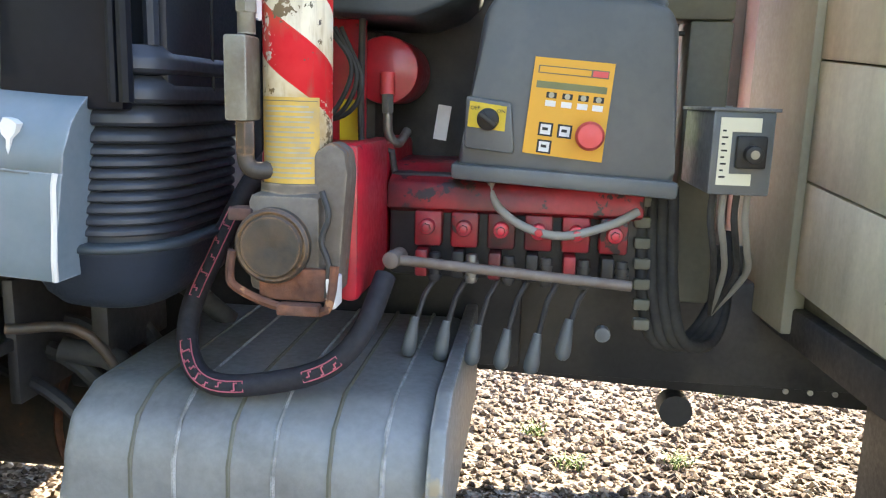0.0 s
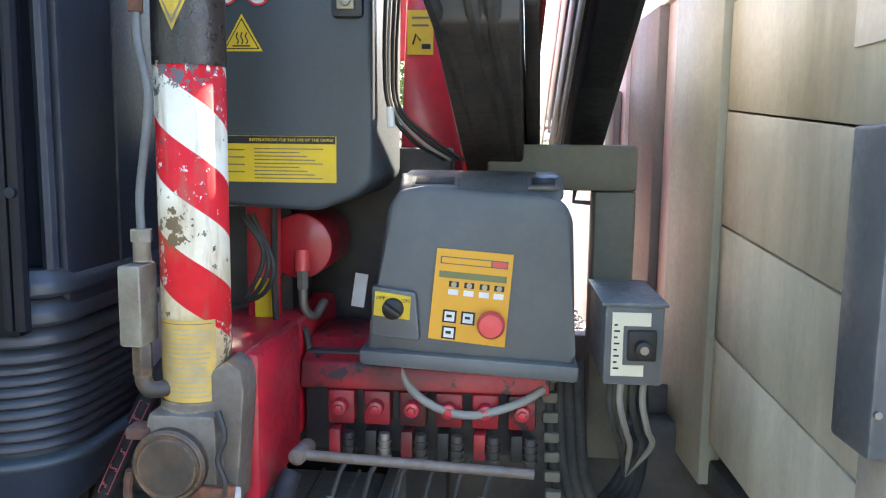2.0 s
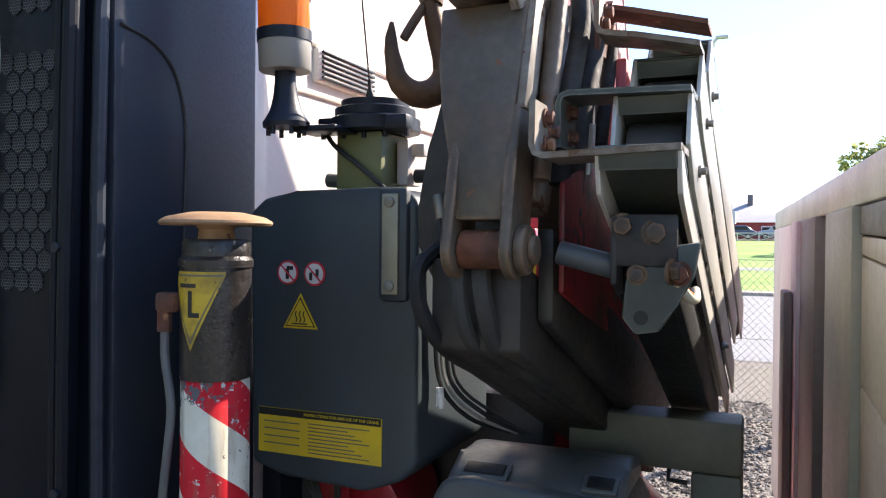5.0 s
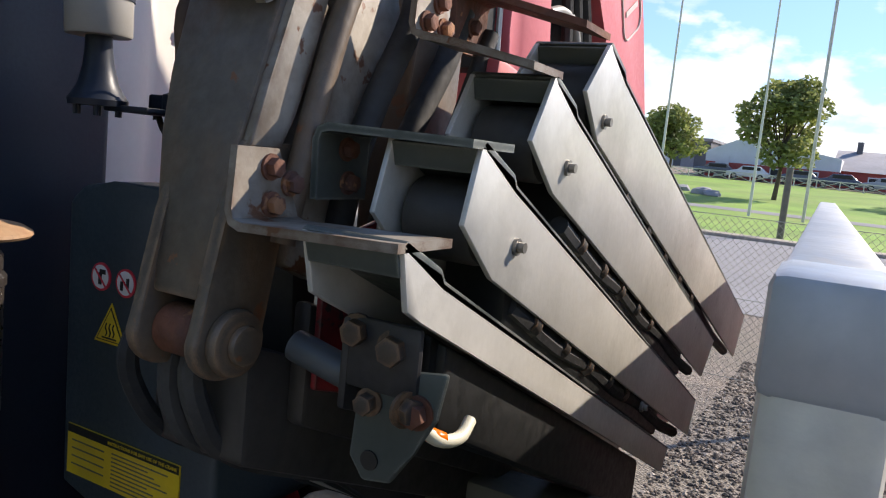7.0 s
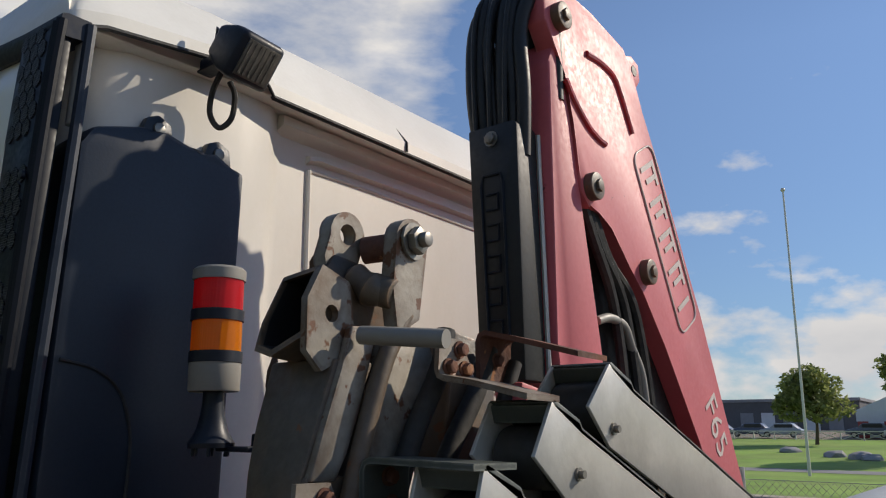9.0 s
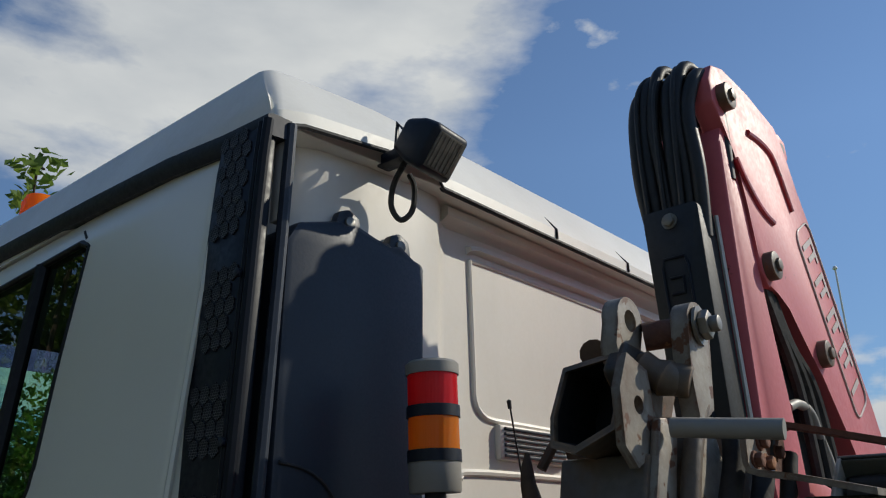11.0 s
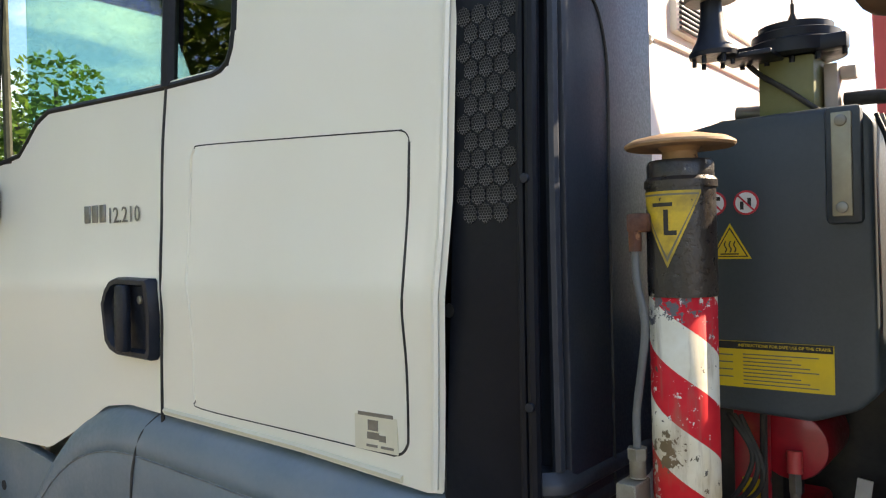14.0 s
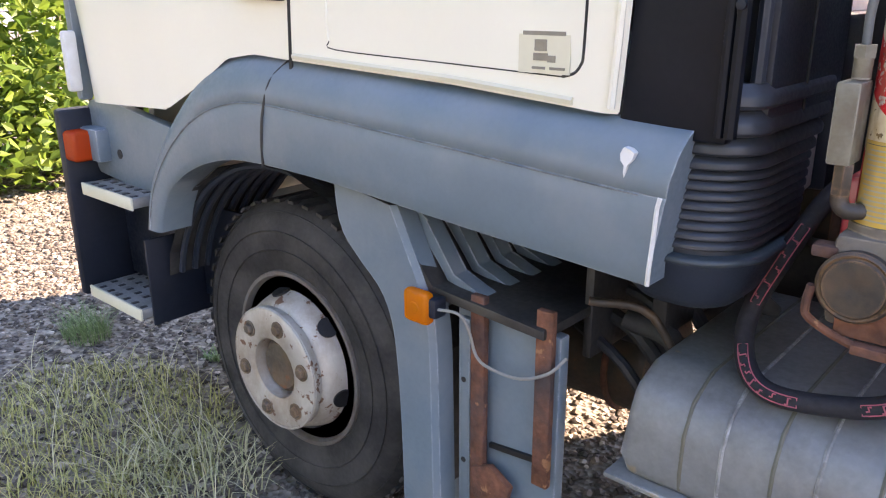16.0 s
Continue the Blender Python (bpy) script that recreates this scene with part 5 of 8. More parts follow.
bm = lathe(B(), (LX, LY, 0), [(0.024, 1.63), (0.022, 1.645), (0.028, 1.651), (0.069, 1.650), (0.0715, 1.653), (0.0705, 1.656), (0.062, 1.661), (0.034, 1.667), (0.0, 1.668)], n=44)
part("foot_plate", bm, M_DISC, leg, "ochre rusted domed foot plate")


def curved_patch(name, z0, z1, mid, half, r, material, parent, pts=None, label=""):
    bm = B()
    n = 16
    rows = []
    for i in range(n + 1):
        f = i / n
        t = radians(mid - half + 2 * half * f)
        lo, hi = (z0, z1) if pts is None else pts(f)
        rows.append([bm.verts.new((LX + r * math.cos(t), LY + r * math.sin(t), z)) for z in (lo, hi)])
    for a, b in zip(rows, rows[1:]):
        bm.faces.new((a[0], b[0], b[1], a[1]))
    return part(name, bm, material, parent, label)


ylab = curved_patch("rating_label", 1.032, 1.142, -92, 54, 0.0448, M_WORNYEL, leg, label="worn yellow instruction label")
for k in range(15):
    curved_patch("print_bar", 1.043 + 0.0062 * k, 1.0452 + 0.0062 * k, -92 - (k * 5) % 4, 45 - (k * 7) % 9, 0.0451, M_BRASSY, ylab)
for z in (1.036, 1.137):
    curved_patch("border_line", z, z + 0.001, -92, 50, 0.0451, M_OLIVE_DARK, ylab)
tri_lab = curved_patch("warning_label", 0, 0, -92, 56, 0.0458, M_SCUFYEL, leg, lambda f: (1.592 - 0.095 * (1 - abs(2 * f - 1)) - 0.004, 1.592), "yellow triangular leg warning label")
curved_patch("label_border", 0, 0, -92, 52, 0.0460, M_OLIVE_DARK, tri_lab, lambda f: (1.5885 - 0.086 * (1 - abs(2 * f - 1)) - 0.002, 1.5885))
curved_patch("label_field", 0, 0, -92, 50, 0.0462, M_SCUFYEL, tri_lab, lambda f: (1.586 - 0.078 * (1 - abs(2 * f - 1)) - 0.001, 1.586))
curved_patch("warning_mark", 1.535, 1.568, -93, 4, 0.0465, M_INK, tri_lab)
curved_patch("crane_mark", 1.572, 1.577, -100, 18, 0.0465, M_INK, tri_lab)
curved_patch("warning_mark", 1.535, 1.541, -86, 10, 0.0465, M_INK, tri_lab)
bm = B()
box(bm, -0.243, -0.214, 1.10, 1.150, 1.112, 1.213, 0.004)
cyl(bm, (-0.224, 1.13, 1.215), (-0.224, 1.13, 1.24), 0.011, n=12)
cyl(bm, (-0.224, 1.13, 1.24), (-0.224, 1.13, 1.255), 0.0135, n=6)
valve = part("check_valve", bm, M_BLOCK, leg, "dirty zinc hydraulic valve block")
bm = cyl(B(), (-0.226, 1.125, 1.112), (-0.226, 1.125, 1.072), 0.0125, n=6, bevel=0.001)
tube(bm, [(-0.226, 1.125, 1.08), (-0.225, 1.125, 1.062), (-0.215, 1.125, 1.052), (-0.195, 1.14, 1.052)], 0.011, 10, smooth_steps=3)
part("valve_elbow", bm, M_GRIME, valve, "rusty pipe elbow")
bm = B()
tube(bm, [(-0.224, 1.13, 1.25), (-0.224, 1.13, 1.30), (-0.214, 1.127, 1.36), (-0.208, 1.127, 1.42), (-0.218, 1.127, 1.48), (-0.219, 1.127, 1.525)], 0.0055, 10, smooth_steps=4)
part("steel_pipe", bm, M_BOXGREY, leg, "bent grey steel pipe")
bm = B()
cyl(bm, (-0.219, 1.127, 1.515), (-0.219, 1.127, 1.55), 0.009, n=6)
box(bm, -0.228, -0.198, 1.118, 1.137, 1.54, 1.565, 0.004)
part("pipe_union", bm, M_RUSTY, leg)
bm = B()
box(bm, -0.222, -0.128, 1.112, 1.235, 0.90, 1.025, 0.012)
cyl(bm, (LX, LY, 1.01), (LX, LY, 1.036), 0.0475, n=32)
housing_ob = part("leg_housing", bm, M_HOUSING, leg, "dusty brown grey leg housing")
bm = B()
prism(bm, [(-0.165, 0.892), (-0.112, 0.895), (-0.100, 1.05), (-0.104, 1.078), (-0.122, 1.09), (-0.15, 1.07)], "y", 1.135, 1.19, 0.005)
part("side_plate", bm, M_HOUSING, housing_ob)
part("worn_corner", box(B(), -0.119, -0.106, 1.100, 1.136, 0.886, 0.925, 0.003), M_PAPER, housing_ob, "bare pale corner")
part("locking_stub", box(B(), -0.246, -0.214, 1.11, 1.14, 0.990, 1.006, 0.003), M_RUSTY, housing_ob)
part("rust_plate", box(B(), -0.205, -0.118, 1.104, 1.116, 0.893, 0.935, 0.004), M_RUSTY, housing_ob)
part("thin_pipe", tube(B(), [(-0.128, 1.118, 1.03), (-0.118, 1.112, 1.0), (-0.126, 1.108, 0.97), (-0.116, 1.106, 0.94), (-0.118, 1.104, 0.90)], 0.004, 7, smooth_steps=4), M_CHASSIS, housing_ob)
bm = B()
lathe(bm, (-0.186, 1.112, 0.962), [(0.047, 0.0), (0.047, 0.012), (0.043, 0.016), (0.040, 0.014), (0.037, 0.019), (0.010, 0.020), (0.003, 0.018), (0.0, 0.018)], (0, -1, 0), 36)
part("pivot_cap", bm, M_GRIME, leg, "round grimy pivot cap")
bm = B()
tube(bm, [(-0.236, 1.10, 0.955), (-0.240, 1.10, 0.925), (-0.232, 1.10, 0.908), (-0.184, 1.10, 0.888), (-0.125, 1.10, 0.882), (-0.112, 1.10, 0.90), (-0.108, 1.105, 0.94)], 0.0058, 8, smooth_steps=3)
box(bm, -0.178, -0.125, 1.088, 1.11, 0.878, 0.892, 0.003)
part("locking_clip", bm, M_RUSTY, leg, "rusty locking frame")

# ---- crane base: red stabiliser beam, valve bank, slewing column ----
base = thing("crane_base", (0.1, 2.0, 0.80), "red crane base with stabiliser beam and valve bank", "crane base")
bm = B()
box(bm, -0.25, -0.105, 1.24, 3.2, 0.88, 1.075, 0.012)
beam = part("stabiliser_beam", bm, M_RED, base, "red stabiliser beam")
bm = B()
box(bm, -0.125, -0.098, 1.19, 1.40, 0.872, 1.085, 0.010)
part("beam_flange", bm, M_RED, beam)
bm = B()
box(bm, -0.10, 0.31, 1.425, 1.60, 0.86, 1.03, 0.010)
bank = part("valve_bank", bm, M_CHASSIS, base, "dark hydraulic valve bank with red painted sections")
bm = B()
prism(bm, [(1.395, 0.975), (1.405, 1.015), (1.47, 1.042), (1.60, 1.045), (1.60, 0.97), (1.44, 0.962)], "x", -0.10, 0.30, 0.006)
part("valve_cover", bm, M_REDG, bank, "grimy red valve cover")
for k in range(6):
    x = -0.055 + 0.058 * k
    bm = B()
    box(bm, x, x + 0.044, 1.40, 1.43, 0.915, 0.972, 0.005)
    section = part("valve_section", bm, M_REDG, bank)
    bm = B()
    cyl(bm, (x + 0.022, 1.402, 0.948), (x + 0.022, 1.380, 0.948), 0.0125, n=14, bevel=0.003)
    cyl(bm, (x + 0.022, 1.381, 0.948), (x + 0.022, 1.374, 0.948), 0.007, n=6, bevel=0.001)
    part("valve_cap", bm, M_RED, section)
    bm = B()
    box(bm, x + 0.004, x + 0.024, 1.385, 1.43, 0.868, 0.912, 0.004)
    part("spool_end", bm, M_REDG if k % 2 == 0 else M_INK, section)
    bm = B()
    cyl(bm, (x + 0.036, 1.39, 0.862), (x + 0.036, 1.39, 0.908), 0.0095, n=10, bevel=0.002)
    for j in range(3):
        cyl(bm, (x + 0.036, 1.39, 0.868 + 0.012 * j), (x + 0.036, 1.39, 0.873 + 0.012 * j), 0.0115, n=12)
    part("spring_cap", bm, M_STEELG if k == 1 else M_CHASSIS, section)
bm = B()
tube(bm, [(-0.056, 1.255, 0.921), (0.273, 1.288, 0.893)], 0.0075, 12)
cyl(bm, (-0.064, 1.24, 0.922), (-0.058, 1.29, 0.921), 0.0125, n=14, bevel=0.003)
part("guard_bar", bm, M_BARSTEEL, base, "worn brownish grey guard bar")
for k, x in enumerate((-0.048, 0.002, 0.052, 0.098, 0.145, 0.192)):
    bm = B()
    z = 0.785 - 0.004 * k + (0.03 if k == 5 else 0)
    tube(bm, [(x + 0.03, 1.40, 0.865), (x + 0.015, 1.385, 0.84), (x, 1.365, z)], 0.0045, 8)
    lever = part("control_lever", bm, M_CHASSIS, base)
    bm = B()
    lathe(bm, (x, 1.365, z + 0.005), [(0.006, 0.018), (0.0085, 0.005), (0.0125, -0.03), (0.0115, -0.04), (0.006, -0.046), (0.0, -0.047)], (0.15, 0.2, 1), 14)
    part("lever_grip", bm, M_BOXGREY, lever, "worn grey lever grip")
bm = B()
cyl(bm, (0.245, 1.37, 0.80), (0.245, 1.35, 0.80), 0.012, n=16, bevel=0.003)
part("end_knob", bm, M_BOXGREY, base)
bm = B()
box(bm, -0.06, 0.32, 1.88, 2.5, 0.55, 0.86, 0.01)
part("base_frame", bm, M_CHASSIS, base)
bm = B()
lathe(bm, (0.09, 2.05, 0), [(0.22, 0.86), (0.22, 1.05), (0.15, 1.12), (0.09, 1.30), (0.068, 1.72)], n=32)
part("slewing_column", bm, M_RED, base, "dark red slewing column")

column_plate = part("column_plate", prism(B(), [(0.016, 1.66), (0.068, 1.66), (0.118, 1.44), (0.15, 1.20), (0.0, 1.20), (0.010, 1.44)], "y", 1.80, 1.84, 0.004), M_RED, base, "red tapered column plate")
ylabel = part("lifting_label", box(B(), 0.019, 0.071, 1.797, 1.800, 1.545, 1.632), M_YELLOW, column_plate, "yellow lifting chart label")
part("label_mark", tube(B(), [(0.030, 1.7965, 1.565), (0.036, 1.7965, 1.585), (0.046, 1.7965, 1.572)], 0.0022, 5), M_INK, ylabel)
part("label_mark", box(B(), 0.048, 0.066, 1.7962, 1.797, 1.556, 1.566), M_INK, ylabel)
for z in (1.600, 1.615):
    part("label_bar", box(B(), 0.028, 0.062, 1.7962, 1.797, z, z + 0.004), M_OLIVE_DARK, ylabel)
part("back_plate", box(B(), -0.36, 0.12, 1.69, 1.775, 0.62, 1.36, 0.01), M_CHASSIS, base)
part("pump_block", box(B(), -0.28, -0.14, 1.52, 1.66, 1.02, 1.26, 0.02), M_CHASSIS, base)

# red filter pot with hose
bm = B()
cyl(bm, (-0.125, 1.50, 1.19), (-0.125, 1.66, 1.19), 0.056, n=32, bevel=0.004)
pot = part("filter_pot", bm, M_RED, base, "red round filter housing")
bm = B()
tube(bm, [(-0.118, 1.49, 1.185), (-0.117, 1.485, 1.15)], 0.012, 12)
part("hose_cap", bm, M_STOP, pot)
bm = B()
tube(bm, [(-0.117, 1.485, 1.15), (-0.116, 1.483, 1.12)], 0.0105, 6)
tube(bm, [(-0.116, 1.483, 1.12), (-0.114, 1.486, 1.085), (-0.10, 1.50, 1.07), (-0.09, 1.53, 1.09)], 0.008, 10, smooth_steps=4)
part("hose_elbow", bm, M_STEELG, pot)
bm = B()
tube(bm, [(-0.19, 1.44, 1.27), (-0.15, 1.44, 1.268), (-0.152, 1.44, 1.15), (-0.15, 1.44, 1.07), (-0.10, 1.44, 1.06), (-0.09, 1.44, 1.0)], 0.006, 8)
part("steel_pipe", bm, M_CHASSIS, base)
bm = B()
box(bm, -0.205, -0.15, 1.46, 1.48, 1.05, 1.27, 0.004)
part("red_bracket", bm, M_RED, base)
bm = B()
box(bm, -0.19, -0.155, 1.455, 1.459, 1.075, 1.14, 0.0)
part("arrow_label", bm, M_YELLOW, base, "small yellow arrow label")
bm = B()
box(bm, -0.045, -0.022, 1.56, 1.565, 1.075, 1.135, 0.0, (0, 8, 0))
part("data_plate", bm, M_PAPER, base, "small white data plate")

# ---- oil tank ----
oil = thing("oil_tank", (-0.1, 1.5, 1.25), "black moulded oil tank with warning signs", "oil tank")
bm = B()
prism(bm, [(-0.26, 1.285), (-0.2, 1.268), (-0.06, 1.262), (0.0, 1.285), (0.025, 1.31), (0.025, 1.685), (0.015, 1.70), (-0.03, 1.712), (-0.18, 1.708), (-0.24, 1.698), (-0.268, 1.675)], "y", 1.362, 1.66, 0.014, 3)
shell = part("tank_shell", bm, M_SHELL, oil, "black moulded plastic shell")
bm = B()
box(bm, -0.036, 0.012, 1.352, 1.37, 1.545, 1.71, 0.008)
part("clamp_pad", bm, M_SHELL, shell)
bm = B()
box(bm, -0.026, 0.000, 1.346, 1.354, 1.556, 1.70, 0.002)
strap = part("clamp_plate", bm, M_BRASSY, shell, "weathered brass clamp plate with two screws")
for z in (1.568, 1.688):
    bm = B()
    cyl(bm, (-0.013, 1.346, z), (-0.013, 1.3425, z), 0.008, n=16, bevel=0.001)
    part("clamp_screw", bm, M_STEELG, strap)
bm = B()
box(bm, -0.245, -0.030, 1.3595, 1.3615, 1.305, 1.374)
plate = part("instruction_plate", bm, M_YELLOW, shell, "yellow instruction plate with black heading")
bm = B()
box(bm, -0.244, -0.031, 1.3587, 1.3595, 1.3625, 1.3735)
part("heading_bar", bm, M_INK, plate)
words("plate_heading", "INSTRUCTIONS FOR SAFE USE OF THE CRANE", 0.0062, pose(-0.098, 1.3583, 1.368, 90, 0, 0), M_YELLOW, plate)
for k in range(9):
    bm = B()
    z = 1.355 - 0.0055 * k
    box(bm, -0.155, -0.05 - 0.012 * ((k * 7) % 4), 1.3588, 1.3596, z - 0.0008, z + 0.0008)
    part("print_bar", bm, M_OLIVE_DARK, plate)
for k in range(4):
    bm = B()
    z = 1.353 - 0.011 * k
    box(bm, -0.235, -0.17, 1.3588, 1.3596, z - 0.0009, z + 0.0009)
    part("print_bar", bm, M_OLIVE_DARK, plate)


def round_sign(x, z, foot):
    bm = B()
    cyl(bm, (x, 1.362, z), (x, 1.360, z), 0.0185, n=28)
    s = part("prohibition_sign", bm, M_SIGNRED, shell, "round red and white prohibition sign")
    bm = B()
    cyl(bm, (x, 1.3605, z), (x, 1.3595, z), 0.0155, n=28)
    part("sign_field", bm, M_PAPER, s)
    bm = B()
    if foot:
        for dx, dz in ((-0.006, -0.002), (0.005, 0.003)):
            lathe(bm, (x + dx, 1.3597, z + dz), [(0.0028, -0.0006), (0.0028, 0.0004)], (0, -1, 0), 10)
            box(bm, x + dx - 0.0025, x + dx + 0.0025, 1.3588, 1.3595, z + dz - 0.008, z + dz + 0.004)
    else:
        box(bm, x - 0.003, x + 0.003, 1.3588, 1.3595, z - 0.010, z + 0.006)
        box(bm, x - 0.001, x + 0.010, 1.3588, 1.3595, z + 0.004, z + 0.010)
    part("sign_mark", bm, M_INK, s)
    bm = B()
    box(bm, x - 0.0165, x + 0.0165, 1.3582, 1.3588, z - 0.0012, z + 0.0012, 0, (0, 45, 0))
    part("sign_bar", bm, M_SIGNRED, s)


round_sign(-0.194, 1.583, False)
round_sign(-0.146, 1.582, True)


def tri_sign(x, z0, z1, half, y, material, name, parent, label=""):
    bm = B()
    prism(bm, [(x - half, z0), (x + half, z0), (x, z1)], "y", y, y + 0.001)
    return part(name, bm, material, parent, label)


warn = tri_sign(-0.171, 1.498, 1.552, 0.031, 1.3608, M_YELLOW, "hot_surface_sign", shell, "yellow triangular hot surface sign")
tri_sign(-0.171, 1.501, 1.546, 0.0265, 1.3602, M_INK, "sign_border", warn)
tri_sign(-0.171, 1.5025, 1.5425, 0.0238, 1.3596, M_YELLOW, "sign_field", warn)
for k in range(3):
    bm = B()
    x = -0.178 + 0.007 * k
    tube(bm, [(x, 1.3592, 1.508), (x + 0.002, 1.3592, 1.513), (x - 0.001, 1.3592, 1.519), (x + 0.001, 1.3592, 1.525)], 0.0010, 5, smooth_steps=3)
    part("heat_wave", bm, M_INK, warn)
bm = B()
box(bm, -0.185, -0.158, 1.3588, 1.3595, 1.5045, 1.5065)
part("heat_bar", bm, M_INK, warn)

# ---- control box ----
ctrl = thing("control_box", (0.18, 1.46, 1.03), "slate grey control box with an orange keypad and red stop button", "control box")
bm = B()
prism(bm, [(0.012, 1.045), (0.020, 1.09), (0.046, 1.27), (0.062, 1.295), (0.10, 1.303), (0.28, 1.292), (0.312, 1.282), (0.325, 1.255), (0.334, 1.05), (0.334, 1.03)], "y", 1.368, 1.56, 0.016, 3)
case = part("case", bm, M_BOXGREY, ctrl, "slate grey glassfibre case")
bm = B()
prism(bm, [(1.372, 1.278), (1.40, 1.303), (1.45, 1.318), (1.50, 1.324), (1.545, 1.314), (1.555, 1.28)], "x", 0.058, 0.312, 0.014, 3)
hump = part("case_top", bm, M_BOXGREY, case)
for x0, x1 in ((0.085, 0.145), (0.262, 0.298)):
    part("slot_rim", box(B(), x0 - 0.006, x1 + 0.006, 1.386, 1.420, 1.3035, 1.3095, 0.002, (24, 0, 0)), M_BOXGREY, hump)
    part("vent_slot", box(B(), x0, x1, 1.391, 1.414, 1.304, 1.312, 0.002, (24, 0, 0)), M_INK, hump)
bm = B()
prism(bm, [(0.004, 1.052), (0.006, 1.028), (0.338, 1.010), (0.340, 1.036)], "y", 1.352, 1.562, 0.006)
part("bottom_lip", bm, M_BOXGREY, case)
Fy = 1.3625
bm = B()
prism(bm, [(0.123, 1.210), (0.238, 1.202), (0.227, 1.060), (0.110, 1.071)], "y", Fy, Fy + 0.004)
panel = part("keypad", bm, M_ORANGE, ctrl, "orange keypad panel")
def on_panel(name, u0, u1, v0, v1, material, parent, d=0.001, label=""):
    """A rectangle in the slanted keypad's own 0 to 1 places, v downwards."""
    def at(u, v):
        a, b = Vector((0.123, 1.210)).lerp(Vector((0.238, 1.202)), u), Vector((0.110, 1.071)).lerp(Vector((0.227, 1.060)), u)
        return tuple(a.lerp(b, v))
    bm = B()
    prism(bm, [at(u0, v0), at(u1, v0), at(u1, v1), at(u0, v1)], "y", Fy - d, Fy + 0.001)
    return part(name, bm, material, parent, label)
on_panel("title_strip", 0.06, 0.94, 0.08, 0.16, M_OLIVE_DARK, panel, 0.0007)
on_panel("title_field", 0.075, 0.72, 0.09, 0.15, M_ORANGE, panel)
on_panel("title_field", 0.74, 0.93, 0.09, 0.15, M_STOP, panel)
on_panel("display_strip", 0.06, 0.94, 0.24, 0.31, M_MAST, panel)
for u in (0.20, 0.40, 0.60, 0.79):
    on_panel("indicator", u, u + 0.13, 0.345, 0.405, M_INK, panel, 0.0006)
    bm = B()
    a = Vector((0.123, 1.210)).lerp(Vector((0.238, 1.202)), u + 0.065)
    b = Vector((0.110, 1.071)).lerp(Vector((0.227, 1.060)), u + 0.065)
    c = a.lerp(b, 0.375)
    cyl(bm, (c.x, Fy - 0.0006, c.y), (c.x, Fy - 0.003, c.y), 0.0042, n=12)
    part("lamp", bm, M_BRASSY, panel)
    on_panel("soft_key", u + 0.0, u + 0.13, 0.43, 0.49, M_PAPER, panel)
for u, v in ((0.16, 0.66), (0.40, 0.66), (0.17, 0.84)):
    on_panel("key_border", u, u + 0.18, v, v + 0.14, M_INK, panel, 0.001)
    on_panel("key", u + 0.025, u + 0.155, v + 0.018, v + 0.122, M_PAPER, panel, 0.002)
    on_panel("key_mark", u + 0.05, u + 0.12, v + 0.05, v + 0.08, M_INK, panel, 0.0025)
bm = B()
lathe(bm, (0.206, Fy, 1.099), [(0.014, 0.0), (0.014, 0.012), (0.0205, 0.016), (0.021, 0.024), (0.017, 0.031), (0.0, 0.033)], (0, -1, 0), 32)
part("stop_button", bm, M_STOP, panel, "faded red mushroom stop button")
# rotary switch
bm = B()
prism(bm, [(0.024, 1.152), (0.092, 1.143), (0.099, 1.068), (0.024, 1.075)], "y", 1.352, 1.37, 0.006)
switch = part("rotary_switch", bm, M_BOXGREY, ctrl, "rotary main switch on a yellow plate")
bm = B()
prism(bm, [(0.031, 1.144), (0.085, 1.137), (0.083, 1.101), (0.028, 1.107)], "y", 1.350, 1.353)
yplate = part("switch_plate", bm, M_YELLOW, switch)
bm = B()
lathe(bm, (0.058, 1.351, 1.118), [(0.0165, 0.0), (0.0155, 0.01), (0.012, 0.012), (0.0, 0.013)], (0, -1, 0), 28)
box(bm, 0.043, 0.073, 1.326, 1.342, 1.1145, 1.1225, 0.002, (0, 35, 0))
part("switch_knob", bm, M_INK, switch)
words("switch_word", "OFF", 0.008, pose(0.039, 1.3495, 1.134, 90, 0, 0), M_INK, yplate)
words("switch_word", "ON", 0.008, pose(0.077, 1.3495, 1.13, 90, 0, 0), M_INK, yplate)
bm = B()
tube(bm, [(0.06, 1.42, 1.03), (0.075, 1.40, 0.985), (0.12, 1.385, 0.955), (0.18, 1.38, 0.945), (0.25, 1.385, 0.965), (0.29, 1.40, 0.985)], 0.007, 10, smooth_steps=5)
part("cable", bm, M_GREYP, ctrl, "grey looped cable")

# ---- support frame ----
frame_post = thing("support_frame", (0.32, 1.62, 0.85), "dark olive angled steel support frame", "support frame")
bm = B()
box(bm, 0.378, 0.450, 1.585, 1.66, 0.80, 1.287, 0.006)
part("frame_post", bm, M_OLIVE_DARK, frame_post)
bm = B()
box(bm, 0.19, 0.450, 1.583, 1.662, 1.288, 1.368, 0.006)
part("frame_beam", bm, M_OLIVE_DARK, frame_post)
part("beam_hanger", tube(B(), [(0.345, 1.60, 1.288), (0.343, 1.60, 1.268), (0.372, 1.60, 1.266)], 0.004, 6), M_CHASSIS, frame_post)

# ---- junction box ----
jb = thing("junction_box", (0.41, 1.35, 1.03), "grey steel junction box with a cream label and key switch", "junction box")
bm = B()
box(bm, 0.368, 0.451, 1.303, 1.50, 1.026, 1.142, 0.004)
part("box_body", bm, M_BOXGREY, jb)
bm = B()
box(bm, 0.363, 0.456, 1.300, 1.505, 1.1405, 1.1455, 0.001)
